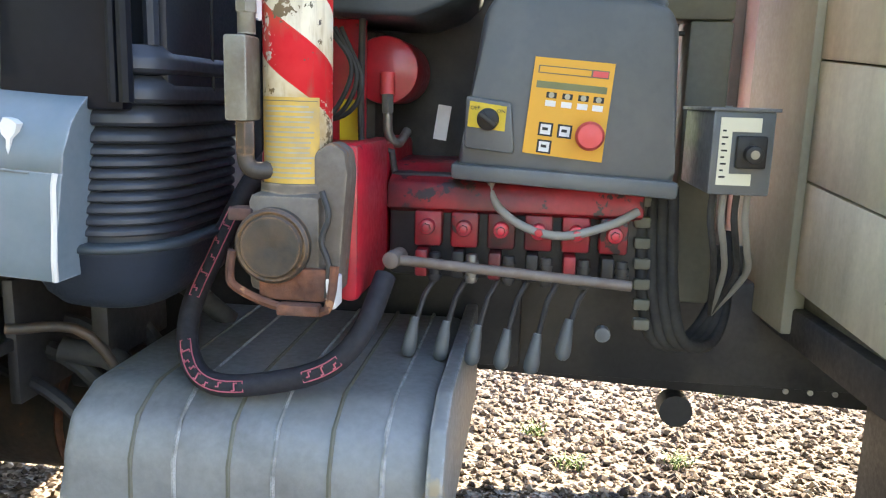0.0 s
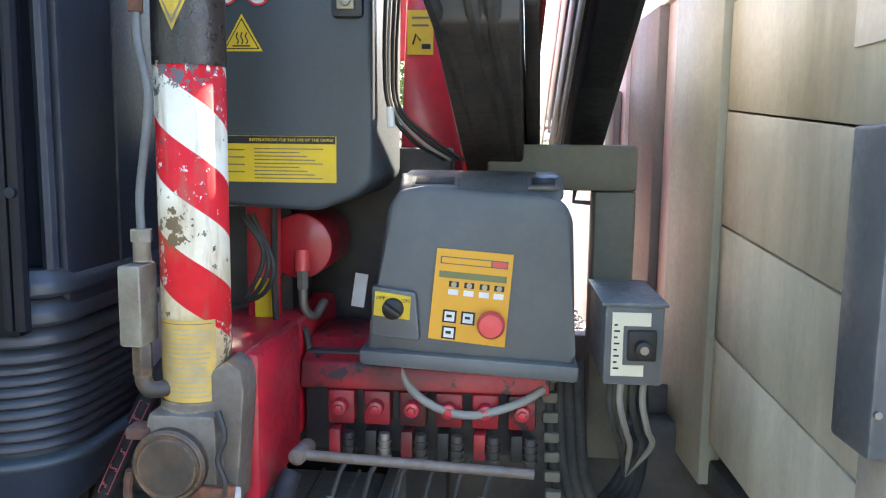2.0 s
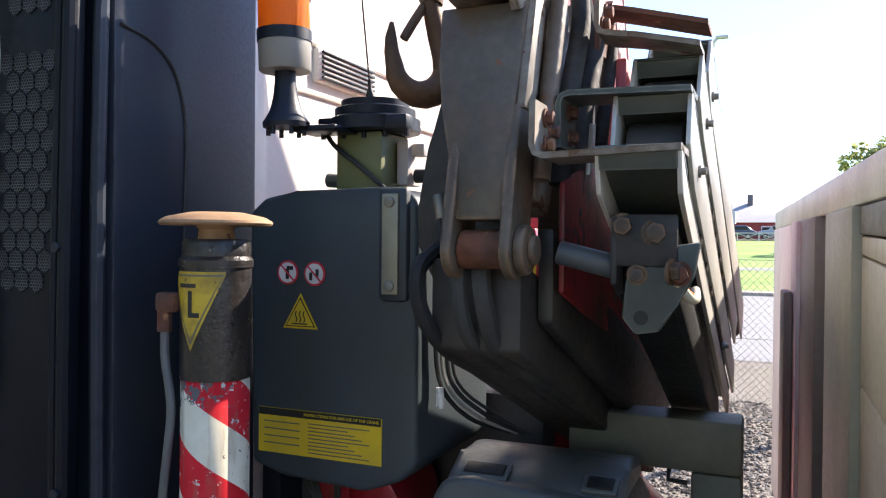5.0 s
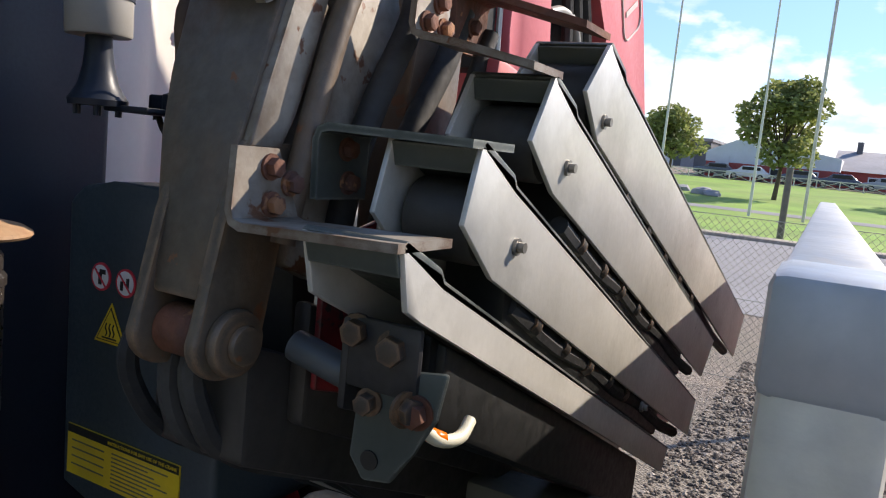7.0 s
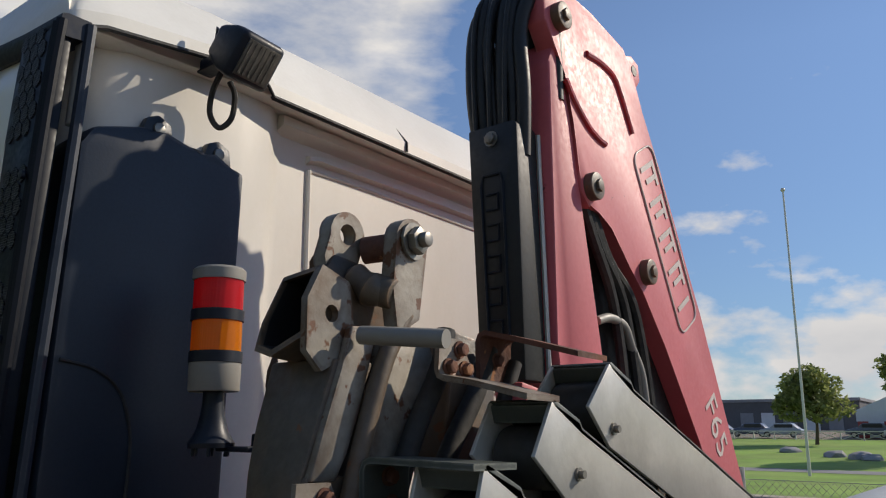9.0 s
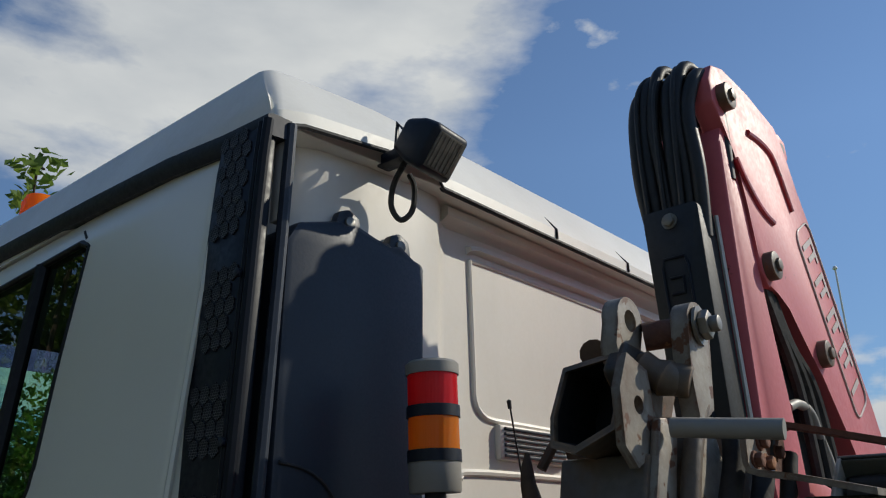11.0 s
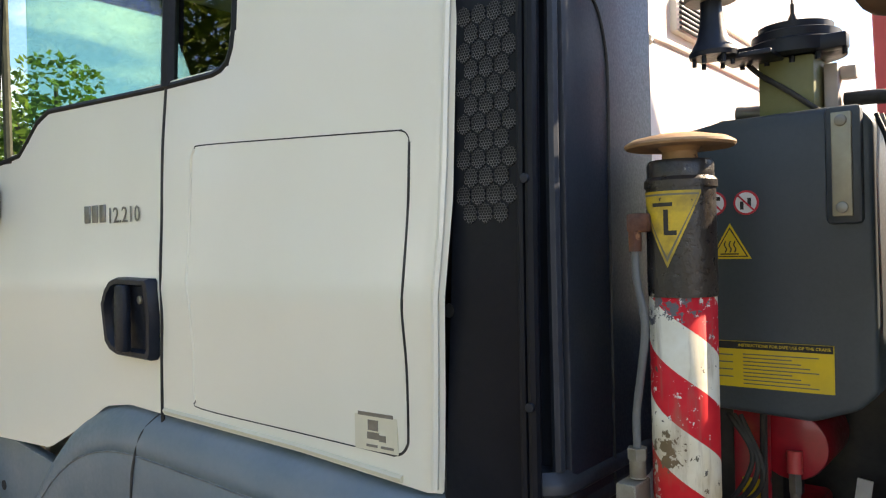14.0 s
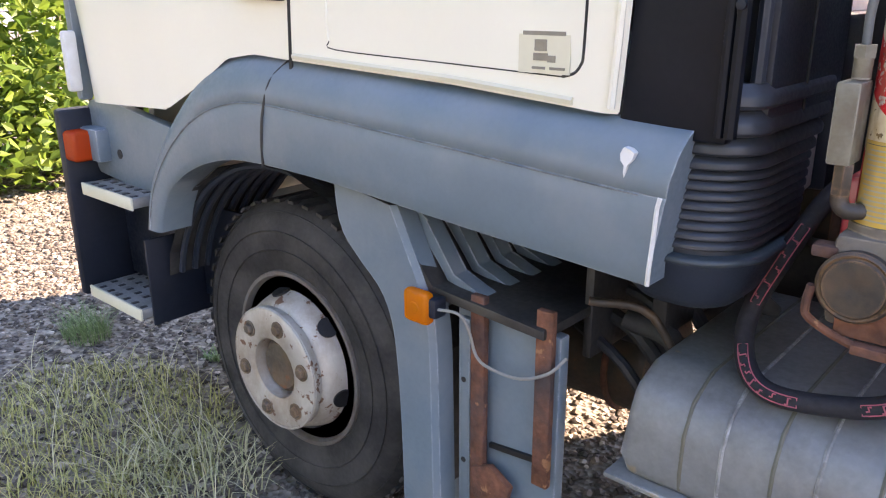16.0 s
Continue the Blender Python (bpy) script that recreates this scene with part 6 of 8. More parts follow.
cyl(bm, (0.405, 1.38, 1.145), (0.405, 1.38, 1.148), 0.005, n=10)
part("box_lid", bm, M_BOXGREY, jb)
bm = B()
box(bm, 0.378, 0.394, 1.3008, 1.3028, 1.040, 1.132)
box(bm, 0.394, 0.432, 1.3008, 1.3028, 1.113, 1.132)
box(bm, 0.394, 0.424, 1.3008, 1.3028, 1.040, 1.056)
lab = part("scale_label", bm, M_CREAM, jb, "cream scale label")
bm = B()
box(bm, 0.400, 0.440, 1.292, 1.3028, 1.064, 1.108, 0.003)
cyl(bm, (0.420, 1.292, 1.084), (0.420, 1.276, 1.084), 0.012, n=20, bevel=0.002)
part("key_switch", bm, M_INK, jb)
bm = B()
cyl(bm, (0.420, 1.2765, 1.084), (0.420, 1.2745, 1.084), 0.006, n=14)
part("key_face", bm, M_STEELG, jb)
for k in range(8):
    bm = B()
    box(bm, 0.381, 0.386 if k % 2 else 0.389, 1.3002, 1.3008, 1.050 + 0.009 * k, 1.0525 + 0.009 * k)
    part("scale_mark", bm, M_INK, lab)
for k, x in enumerate((0.385, 0.40, 0.418, 0.433)):
    bm = B()
    tube(bm, [(x, 1.34, 1.03), (x - 0.002, 1.335, 0.99), (x + 0.012, 1.36, 0.94), (x + 0.03, 1.42, 0.89), (0.44, 1.52, 0.80)], 0.005, 8, smooth_steps=5)
    part("cable", bm, M_GREYP if k % 2 else M_RUBBER, jb)

# hose bundle hanging beside the control box
bm = B()
hoses = thing("hose_bundle", (0.33, 1.5, 0.75), "dirty hanging hydraulic hoses in a link sleeve", "hose bundle")
for k in range(4):
    bm = B()
    dx = 0.016 * k
    tube(bm, [(0.30 + dx, 1.45, 1.02), (0.302 + dx, 1.43, 0.94), (0.312 + dx, 1.43, 0.84), (0.34 + dx, 1.46, 0.765), (0.40 + dx, 1.53, 0.745), (0.46 + dx * 0.5, 1.60, 0.80), (0.49, 1.66, 0.92)], 0.010, 10, smooth_steps=6)
    part("hose", bm, M_RUBBER, hoses)
for k in range(7):
    bm = B()
    z = 0.99 - 0.033 * k
    box(bm, 0.286 + 0.002 * k, 0.312 + 0.002 * k, 1.415, 1.435, z, z + 0.018, 0.004)
    part("sleeve_link", bm, M_OLIVE_DARK, hoses)

# ---- signal tower light on the mast box ----
mast = thing("mast_box", (-0.1, 1.45, 1.71), "olive green box with a black cap on the oil tank", "mast box")
bm = B()
box(bm, -0.137, -0.058, 1.405, 1.50, 1.708, 1.80, 0.004)
part("mast_body", bm, M_MAST, mast, "olive green body")
bm = B()
box(bm, -0.055, -0.035, 1.45, 1.50, 1.72, 1.79, 0.003)
box(bm, -0.035, -0.012, 1.46, 1.48, 1.765, 1.785, 0.003)
part("side_bracket", bm, M_PINK, mast)
bm = B()
lathe(bm, (-0.093, 1.45, 0), [(0.062, 1.80), (0.072, 1.803), (0.072, 1.822), (0.064, 1.826), (0.064, 1.838), (0.054, 1.842), (0.054, 1.851), (0.0, 1.853)], n=40)
box(bm, -0.165, -0.012, 1.395, 1.42, 1.800, 1.822, 0.003)
part("cap", bm, M_BLACK, mast, "black round cap")
for k in range(5):
    part("cap_screw", cyl(B(), (-0.16 + 0.036 * k, 1.405, 1.80), (-0.16 + 0.036 * k, 1.405, 1.79), 0.004, n=8), M_BLACK, mast)
bm = B()
tube(bm, [(-0.15, 1.40, 1.795), (-0.13, 1.395, 1.775), (-0.09, 1.397, 1.745), (-0.06, 1.40, 1.72), (-0.05, 1.402, 1.712)], 0.004, 8, smooth_steps=5)
part("cable", bm, M_RUBBER, mast)
bm = B()
tube(bm, [(-0.19, 1.47, 1.732), (-0.13, 1.47, 1.728)], 0.012, 12)
part("hose_stub", bm, M_STEELG, mast, "grey hose fitting")
part("hose_stub", tube(B(), [(-0.03, 1.47, 1.735), (0.03, 1.47, 1.732), (0.06, 1.49, 1.715)], 0.011, 12, smooth_steps=3), M_RUBBER, mast)

light = thing("signal_light", (-0.18, 1.345, 1.80), "signal tower light with red and orange lenses", "signal light")
BX, BY = -0.181, 1.335
TL = (-0.02, -0.02, 1)
def tower(name, prof, mat, label=""):
    return part(name, lathe(B(), (BX, BY, 1.80), prof, TL, 40), mat, light, label)
tower("foot", [(0.034, 0.0), (0.035, 0.007), (0.031, 0.013), (0.0235, 0.026), (0.0185, 0.046), (0.016, 0.066), (0.0155, 0.084)], M_BLACK)
tower("base_body", [(0.0370, 0.083), (0.0385, 0.085), (0.039, 0.126)], M_GREYP, "grey base body")
tower("lower_ring", [(0.0405, 0.126), (0.0405, 0.143)], M_BLACK)
tower("orange_lens", [(0.038, 0.143), (0.038, 0.190)], M_BEACON_O, "orange lens")
tower("middle_ring", [(0.0405, 0.190), (0.0405, 0.207)], M_BLACK)
tower("red_lens", [(0.038, 0.207), (0.038, 0.254)], M_BEACON_R, "red lens")
tower("top_cap", [(0.0405, 0.254), (0.041, 0.258), (0.041, 0.270), (0.037, 0.274), (0.0, 0.275)], M_GREYP, "grey top cap")
bm = B()
box(bm, -0.178, -0.10, 1.34, 1.41, 1.795, 1.803, 0.002)
part("bracket", bm, M_BLACK, light)
for k in range(6):
    bm = B()
    t = radians(60 * k + 20)
    cyl(bm, (BX + 0.027 * math.cos(t), BY + 0.027 * math.sin(t), 1.80), (BX + 0.027 * math.cos(t), BY + 0.027 * math.sin(t), 1.788), 0.0035, n=8)
    part("foot_screw", bm, M_BLACK, light)

ant = thing("antenna", (-0.094, 1.43, 1.853), "thin black whip antenna", "antenna")
bm = B()
lathe(bm, (-0.092, 1.432, 1.853), [(0.008, 0.0), (0.007, 0.008), (0.003, 0.016), (0.003, 0.03)], (0.03, -0.2, 1), 14)
tube(bm, [(-0.092, 1.43, 1.87), (-0.086, 1.39, 2.005)], 0.0014, 6)
lathe(bm, (-0.086, 1.39, 2.0), [(0.003, 0.0), (0.0035, 0.012), (0.0, 0.014)], (0.03, -0.2, 1), 10)
part("whip", bm, M_INK, ant)

# ---- work lamp on the cab ----
lamp = thing("work_lamp", (-0.28, 1.38, 2.45), "black square work lamp on the cab roof edge", "work lamp")
m_lamp = pose(-0.242, 1.385, 2.483, 0, 36, 5)
bm = B()
prism(bm, [(-0.045, -0.03), (-0.045, 0.03), (0.0, 0.045), (0.04, 0.045), (0.04, -0.045), (0.0, -0.045)], "y", -0.048, 0.048, 0.012, 3)
bmesh.ops.transform(bm, verts=bm.verts, matrix=m_lamp)
part("lamp_housing", bm, M_BLACK, lamp)
bm = box(B(), 0.039, 0.0425, -0.037, 0.037, -0.034, 0.034, 0.001)
bmesh.ops.transform(bm, verts=bm.verts, matrix=m_lamp)
M_SMOKE = mk("dull lamp glass", (0.10, 0.094, 0.082), 0.18, var=0.15, scale=30, bump=0.1, dirt=(0.2, 0.18, 0.15), amount=0.4, dscale=30)
lens = part("lamp_lens", bm, M_SMOKE, lamp, "ribbed lamp lens")
for k in range(6):
    bm = box(B(), 0.0425, 0.044, -0.032 + 0.011 * k, -0.026 + 0.011 * k, -0.03, 0.03)
    bmesh.ops.transform(bm, verts=bm.verts, matrix=m_lamp)
    part("lens_rib", bm, M_SMOKE, lens)
bm = B()
box(bm, -0.36, -0.27, 1.36, 1.395, 2.475, 2.50, 0.006)
tube(bm, [(-0.315, 1.37, 2.49), (-0.312, 1.37, 2.555), (-0.275, 1.38, 2.505)], 0.005, 8)
part("lamp_bracket", bm, M_BLACK, lamp)
bm = B()
tube(bm, [(-0.30, 1.38, 2.475), (-0.335, 1.385, 2.44), (-0.345, 1.39, 2.40), (-0.335, 1.405, 2.375), (-0.32, 1.42, 2.395), (-0.315, 1.42, 2.44), (-0.32, 1.41, 2.465)], 0.0055, 8, smooth_steps=6)
part("lamp_cable", bm, M_RUBBER, lamp)

# ---- loader crane booms ----
crane = thing("loader_crane", (0.1, 2.0, 1.1), "folded loader crane with faded red boom and grimy steel arms", "crane")
# main boom: side plate seen from the rear
bm = B()
prism(bm, [(1.845, 2.70), (1.868, 2.742), (1.93, 2.762), (2.05, 2.756), (2.215, 2.738), (2.262, 2.69), (2.30, 2.60), (2.39, 2.48), (2.51, 2.285), (2.605, 2.137), (2.842, 1.70), (2.97, 1.46), (2.80, 1.44), (2.55, 1.81), (2.37, 2.03), (2.26, 2.145), (2.20, 2.19), (2.115, 2.27), (2.06, 2.292), (2.015, 2.29), (1.985, 2.315), (1.975, 2.36), (1.962, 2.46), (1.93, 2.56), (1.885, 2.61), (1.85, 2.65)], "x", 0.06, 0.105, 0.005)
boom = part("main_boom", bm, M_FADED, crane, "sun faded red main boom")
bm = B()
prism(bm, [(1.872, 2.57), (1.90, 2.63), (1.95, 2.48), (2.06, 1.99), (2.12, 1.60), (1.97, 1.55), (1.885, 1.99)], "x", -0.058, 0.098, 0.005)
part("inner_boom", bm, M_FADED, crane, "faded red inner boom")
for y, z in ((1.90, 2.675), (2.02, 2.335), (2.272, 2.195)):
    bm = B()
    cyl(bm, (0.085, y, z), (0.125, y, z), 0.03, n=26, bevel=0.004)
    cyl(bm, (0.12, y, z), (0.132, y, z), 0.014, n=6, bevel=0.002)
    part("boom_pin", bm, M_ARM, boom)
for pts in ([(0.1055, 2.02, 2.643), (0.1055, 2.09, 2.648), (0.1055, 2.15, 2.638), (0.1055, 2.185, 2.60), (0.1055, 2.205, 2.57), (0.1055, 2.235, 2.524)], [(0.1055, 1.925, 2.545), (0.1055, 1.96, 2.51), (0.1055, 2.015, 2.473), (0.1055, 2.06, 2.458), (0.1055, 2.095, 2.454)]):
    part("weld_seam", tube(B(), pts, 0.0075, 8, smooth_steps=4), M_RED, boom, "dark red weld seam")
lug = part("boom_lug", prism(B(), [(2.20, 2.72), (2.285, 2.752), (2.325, 2.742), (2.33, 2.70), (2.30, 2.665), (2.26, 2.65)], "x", 0.068, 0.092, 0.004), M_FADED, boom)
part("lug_hole", cyl(B(), (0.0915, 2.295, 2.715), (0.0935, 2.295, 2.715), 0.014, n=16), M_INK, lug)
# Black infill sheet stands in for the dark open gap of the boom.
bm = B()
prism(bm, [(1.93, 2.52), (1.98, 2.45), (2.04, 2.32), (2.30, 2.15), (2.56, 1.84), (2.72, 1.55), (2.10, 1.55), (2.05, 2.0), (1.96, 2.45)], "x", 0.050, 0.062, 0.0)
part("boom_gap_shade", bm, M_HOSE, boom)
bd = Vector((0, 0.503, -0.864)).normalized()
bn = Vector((0, 0.864, 0.503))
bp = lambda s, w: Vector((0.1062, 2.297, 2.505)) + bd * s + bn * w


def stroke(a, b, wide):
    """A flat painted stroke on the boom between two places."""
    d = (b - a).normalized()
    n = Vector((1, 0, 0)).cross(d) * wide / 2
    bm = B()
    lo = [bm.verts.new(p) for p in (a - n, b - n, b + n, a + n)]
    hi = [bm.verts.new(p + Vector((0.0008, 0, 0))) for p in (a - n, b - n, b + n, a + n)]
    bm.faces.new(lo[::-1])
    bm.faces.new(hi)
    for i in range(4):
        bm.faces.new((lo[i], lo[(i + 1) % 4], hi[(i + 1) % 4], hi[i]))
    return bm


bm = B()
outline = []
for s0, w0, a0 in ((0.03, -0.042, -180), (0.43, -0.040, -90), (0.43, 0.022, 0), (0.03, 0.020, 90)):
    outline += [bp(s0 + 0.032 * math.cos(radians(a0 + 18 * k)), w0 + 0.032 * math.sin(radians(a0 + 18 * k))) for k in range(6)]
tube(bm, outline, 0.0028, 6, closed=True)
part("marking_frame", bm, M_PINK, boom, "pale rounded marking outline")
for k in range(4):
    s0 = 0.035 + 0.088 * k
    part("marking_shape", stroke(bp(s0, 0.028), bp(s0 + 0.064, 0.028), 0.013), M_PINK, boom)
    part("marking_shape", stroke(bp(s0 + 0.007, 0.022), bp(s0 + 0.007, -0.050), 0.013), M_PINK, boom)
    part("marking_shape", stroke(bp(s0 + 0.040, 0.022), bp(s0 + 0.040, -0.036), 0.013), M_PINK, boom)
part("marking_shape", stroke(bp(0.402, 0.032), bp(0.402, -0.050), 0.013), M_PINK, boom)
turn = Matrix(((0, 0, 1), (bd.y, bn.y, 0), (bd.z, bn.z, 0))).to_4x4()
words("type_figures", "F65", 0.115, Matrix.Translation(bp(0.745, -0.012)) @ turn, M_PINK, boom, "pale type figures")
# hose guard and hoses
bm = B()
prism(bm, [(-0.050, 2.425), (0.060, 2.425), (0.068, 2.415), (0.082, 1.92), (-0.018, 1.92)], "y", 1.797, 1.868, 0.005)
guard_box = part("hose_guard", bm, M_HOSE, crane, "black plastic hose guard")
part("guard_bolt", bolt(B(), (0.008, 1.797, 2.395), (0, -1, 0), 0.012, 0.010), M_STEELG, guard_box)
bm = B()
tube(bm, [(-0.012, 1.796, 2.32), (0.030, 1.796, 2.32), (0.036, 1.796, 2.30), (0.050, 1.796, 1.98), (0.004, 1.796, 1.98), (-0.016, 1.796, 2.30)], 0.003, 6, closed=True)
emb = part("embossed_frame", bm, M_BLACK, guard_box)
for k in range(5):
    z = 2.28 - 0.062 * k
    x = -0.002 + 0.0025 * k
    part("embossed_bar", tube(B(), [(x, 1.796, z), (x + 0.026, 1.796, z), (x + 0.026, 1.796, z - 0.032), (x, 1.796, z - 0.032)], 0.003, 6), M_BLACK, emb)
part("guard_edge", tube(B(), [(0.072, 1.868, 2.41), (0.078, 1.87, 2.2), (0.086, 1.872, 1.93)], 0.005, 6), M_INOX, guard_box)
for k in range(6):
    x = -0.058 + 0.025 * k
    top = 2.690 + 0.010 * ((k * 2) % 5)
    bm = B()
    tube(bm, [(x * 0.8 + 0.005, 1.835, 2.36), (x, 1.825, 2.50), (x - 0.004 * (k % 3), 1.822 + 0.004 * (k % 2), 2.62), (x + 0.004, 1.835, top), (x + 0.012, 1.862, top + 0.035), (x + 0.020, 1.895, top + 0.020), (x + 0.024, 1.91, top - 0.06), (x + 0.02, 1.92, 2.50)], 0.0135 + 0.002 * (k % 2), 10, smooth_steps=5)
    part("hose", bm, M_HOSE, crane)
for k in range(3):
    part("thin_hose", tube(B(), [(-0.04 + 0.035 * k, 1.812, 2.40), (-0.045 + 0.04 * k, 1.808, 2.60), (-0.04 + 0.04 * k, 1.82, 2.71), (-0.02 + 0.03 * k, 1.86, 2.755), (0.0 + 0.03 * k, 1.90, 2.70)], 0.006, 8, smooth_steps=5), M_HOSE, crane)
part("bent_pipe", tube(B(), [(0.084, 2.07, 2.06), (0.088, 2.12, 2.072), (0.088, 2.188, 2.062), (0.088, 2.22, 2.02), (0.088, 2.263, 1.967), (0.088, 2.28, 1.90)], 0.010, 10, smooth_steps=5), M_GREYP, crane, "grey bent hydraulic pipe")
for k in range(3):
    part("boom_hose", tube(B(), [(0.083, 1.99 + 0.03 * k, 2.36 - 0.02 * k), (0.086, 2.06 + 0.035 * k, 2.24 - 0.02 * k), (0.086, 2.14 + 0.05 * k, 2.12), (0.086, 2.18 + 0.06 * k, 1.95), (0.086, 2.19 + 0.07 * k, 1.75)], 0.012, 8, smooth_steps=5), M_RUBBER, crane)
bm = B()
tube(bm, [(0.06, 1.915, 2.47), (0.07, 1.93, 2.43), (0.075, 1.95, 2.20), (0.08, 1.985, 1.95)], 0.008, 8, smooth_steps=4)
part("steel_pipe", bm, M_INOX, crane)

# outer arm with hexagonal tip, hanging near the stabiliser
def slab(rows_):
    """A solid through upright stations: height, two x, two y."""
    bm = B()
    R = [[bm.verts.new(p) for p in ((x0, y0, z), (x1, y0, z), (x1, y1, z), (x0, y1, z))] for z, x0, x1, y0, y1 in rows_]
    for a, c in zip(R, R[1:]):
        for i in range(4):
            bm.faces.new((a[i], a[(i + 1) % 4], c[(i + 1) % 4], c[i]))
    bm.faces.new(R[0][::-1])
    bm.faces.new(R[-1])
    bevelled(bm, list(bm.faces), 0.004)
    return bm


arm = part("outer_arm", slab([(1.655, 0.178, 0.230, 1.124, 1.19), (1.72, 0.165, 0.234, 1.135, 1.195), (1.78, 0.150, 0.236, 1.148, 1.20), (1.83, 0.140, 0.237, 1.163, 1.215), (1.90, 0.134, 0.238, 1.185, 1.245)]), M_ARM, crane, "grimy brown outer arm")
# Thin slab carries the sunlit tone of the arm's +x side.
part("arm_plate", prism(B(), [(1.150, 1.775), (1.186, 1.775), (1.198, 1.80), (1.213, 1.84), (1.228, 1.895), (1.240, 1.94), (1.200, 1.935), (1.188, 1.89), (1.168, 1.83)], "x", 0.236, 0.246, 0.002), M_LIT, arm, "worn side plate in a sunlit tone")
part("arm_edge", tube(B(), [(0.256, 1.275, 1.955), (0.257, 1.243, 1.905), (0.257, 1.226, 1.86), (0.256, 1.208, 1.80), (0.256, 1.196, 1.755), (0.255, 1.185, 1.70)], 0.0105, 10, smooth_steps=4), M_ARM, arm, "rusty rounded plate edge")
part("rear_plate", prism(B(), [(0.112, 1.83), (0.20, 1.86), (0.22, 1.58), (0.10, 1.575), (0.074, 1.63), (0.076, 1.67), (0.09, 1.75)], "y", 1.25, 1.285, 0.006), M_CHASSIS, arm, "black rear plate")
part("arm_hose", tube(B(), [(0.116, 1.235, 1.665), (0.122, 1.225, 1.64), (0.14, 1.22, 1.60), (0.16, 1.24, 1.55), (0.19, 1.30, 1.50)], 0.008, 8, smooth_steps=4), M_RUBBER, arm)
part("hose_fitting", cyl(B(), (0.112, 1.235, 1.69), (0.118, 1.233, 1.655), 0.009, n=10, bevel=0.002), M_STEELG, arm)
part("folded_link", prism(B(), [(1.235, 1.86), (1.262, 1.935), (1.325, 1.945), (1.345, 1.90), (1.30, 1.77), (1.25, 1.66), (1.20, 1.68), (1.205, 1.77)], "x", 0.222, 0.246, 0.004), M_LIT, crane, "worn folded boom link in a sunlit tone")
part("folded_link", prism(B(), [(1.36, 1.80), (1.38, 1.95), (1.47, 1.94), (1.46, 1.60), (1.36, 1.60)], "x", 0.20, 0.245, 0.004), M_ARM, crane, "grimy folded boom link")
for pts, r in (([(0.258, 1.345, 1.945), (0.262, 1.332, 1.90), (0.262, 1.29, 1.83), (0.260, 1.265, 1.77), (0.258, 1.25, 1.70)], 0.0125), ([(0.262, 1.43, 1.93), (0.264, 1.40, 1.875), (0.264, 1.345, 1.80), (0.262, 1.32, 1.74), (0.26, 1.30, 1.66)], 0.0125), ([(0.275, 1.47, 1.915), (0.276, 1.43, 1.84), (0.276, 1.39, 1.76)], 0.010)):
    part("arm_hose", tube(B(), pts, r, 10, smooth_steps=4), M_RUBBER, crane)
# Pale strip added where sun catches the plate behind.
part("sunlit_strip", prism(B(), [(1.285, 1.775), (1.30, 1.777), (1.292, 1.725), (1.27, 1.712)], "x", 0.285, 0.290, 0.001), M_GALV, crane, "pale strip in place of a sunlit bit")
for x0, x1 in ((0.166, 0.178), (0.231, 0.243)):
    bm = B()
    pts = [(1.145 + 0.036 * math.cos(radians(a)), 1.624 + 0.032 * math.sin(radians(a))) for a in range(180, 361, 15)]
    prism(bm, pts + [(1.200, 1.72), (1.205, 1.78), (1.150, 1.78), (1.134, 1.72), (1.122, 1.67)], "x", x0, x1, 0.004)
    part("fork_plate", bm, M_ARM, arm)
bm = B()
cyl(bm, (0.179, 1.145, 1.624), (0.230, 1.145, 1.624), 0.021, n=28, bevel=0.003)
part("pivot_roller", bm, M_RUSTY, arm, "rusty pivot roller")
bm = B()
cyl(bm, (0.243, 1.145, 1.624), (0.256, 1.145, 1.624), 0.027, n=28, bevel=0.005)
cyl(bm, (0.256, 1.145, 1.624), (0.264, 1.145, 1.624), 0.016, n=20, bevel=0.003)
part("pivot_boss", bm, M_ARM, arm)
bm = B()
HX = Vector((0.181, 0.0, 1.955))
n7 = [(-0.040, -0.012), (-0.036, 0.040), (0.018, 0.048), (0.040, 0.030), (0.036, -0.030), (-0.004, -0.050), (-0.033, -0.042)]
hexv = lambda y, s, dz=0.0: [bm.verts.new((HX.x + x * s, y + 0.42 * z * s, HX.z + z * s + dz)) for x, z in n7]
o, ob2, i1, i2 = hexv(1.170, 1.08), hexv(1.275, 1.08, -0.01), hexv(1.168, 0.93), hexv(1.255, 0.93)
for i in range(7):
    j = (i + 1) % 7
    bm.faces.new((o[i], o[j], ob2[j], ob2[i]))
    bm.faces.new((o[i], i1[i], i1[j], o[j]))
    bm.faces.new((i1[i], i2[i], i2[j], i1[j]))
bm.faces.new(i2)
bm.faces.new(ob2[::-1])
tip = part("hex_tip", bm, M_ARM, crane, "open chamfered boom tip", smooth=20)
# Black inner skin puts the hollow's shade into the colour.
bm = B()
l1, l2 = hexv(1.175, 0.925), hexv(1.25, 0.925)
for i in range(7):
    bm.faces.new((l1[i], l2[i], l2[(i + 1) % 7], l1[(i + 1) % 7]))
bm.faces.new(l2)
part("tip_shade", bm, M_INK, tip, "black skin for the shaded hollow", smooth=20)


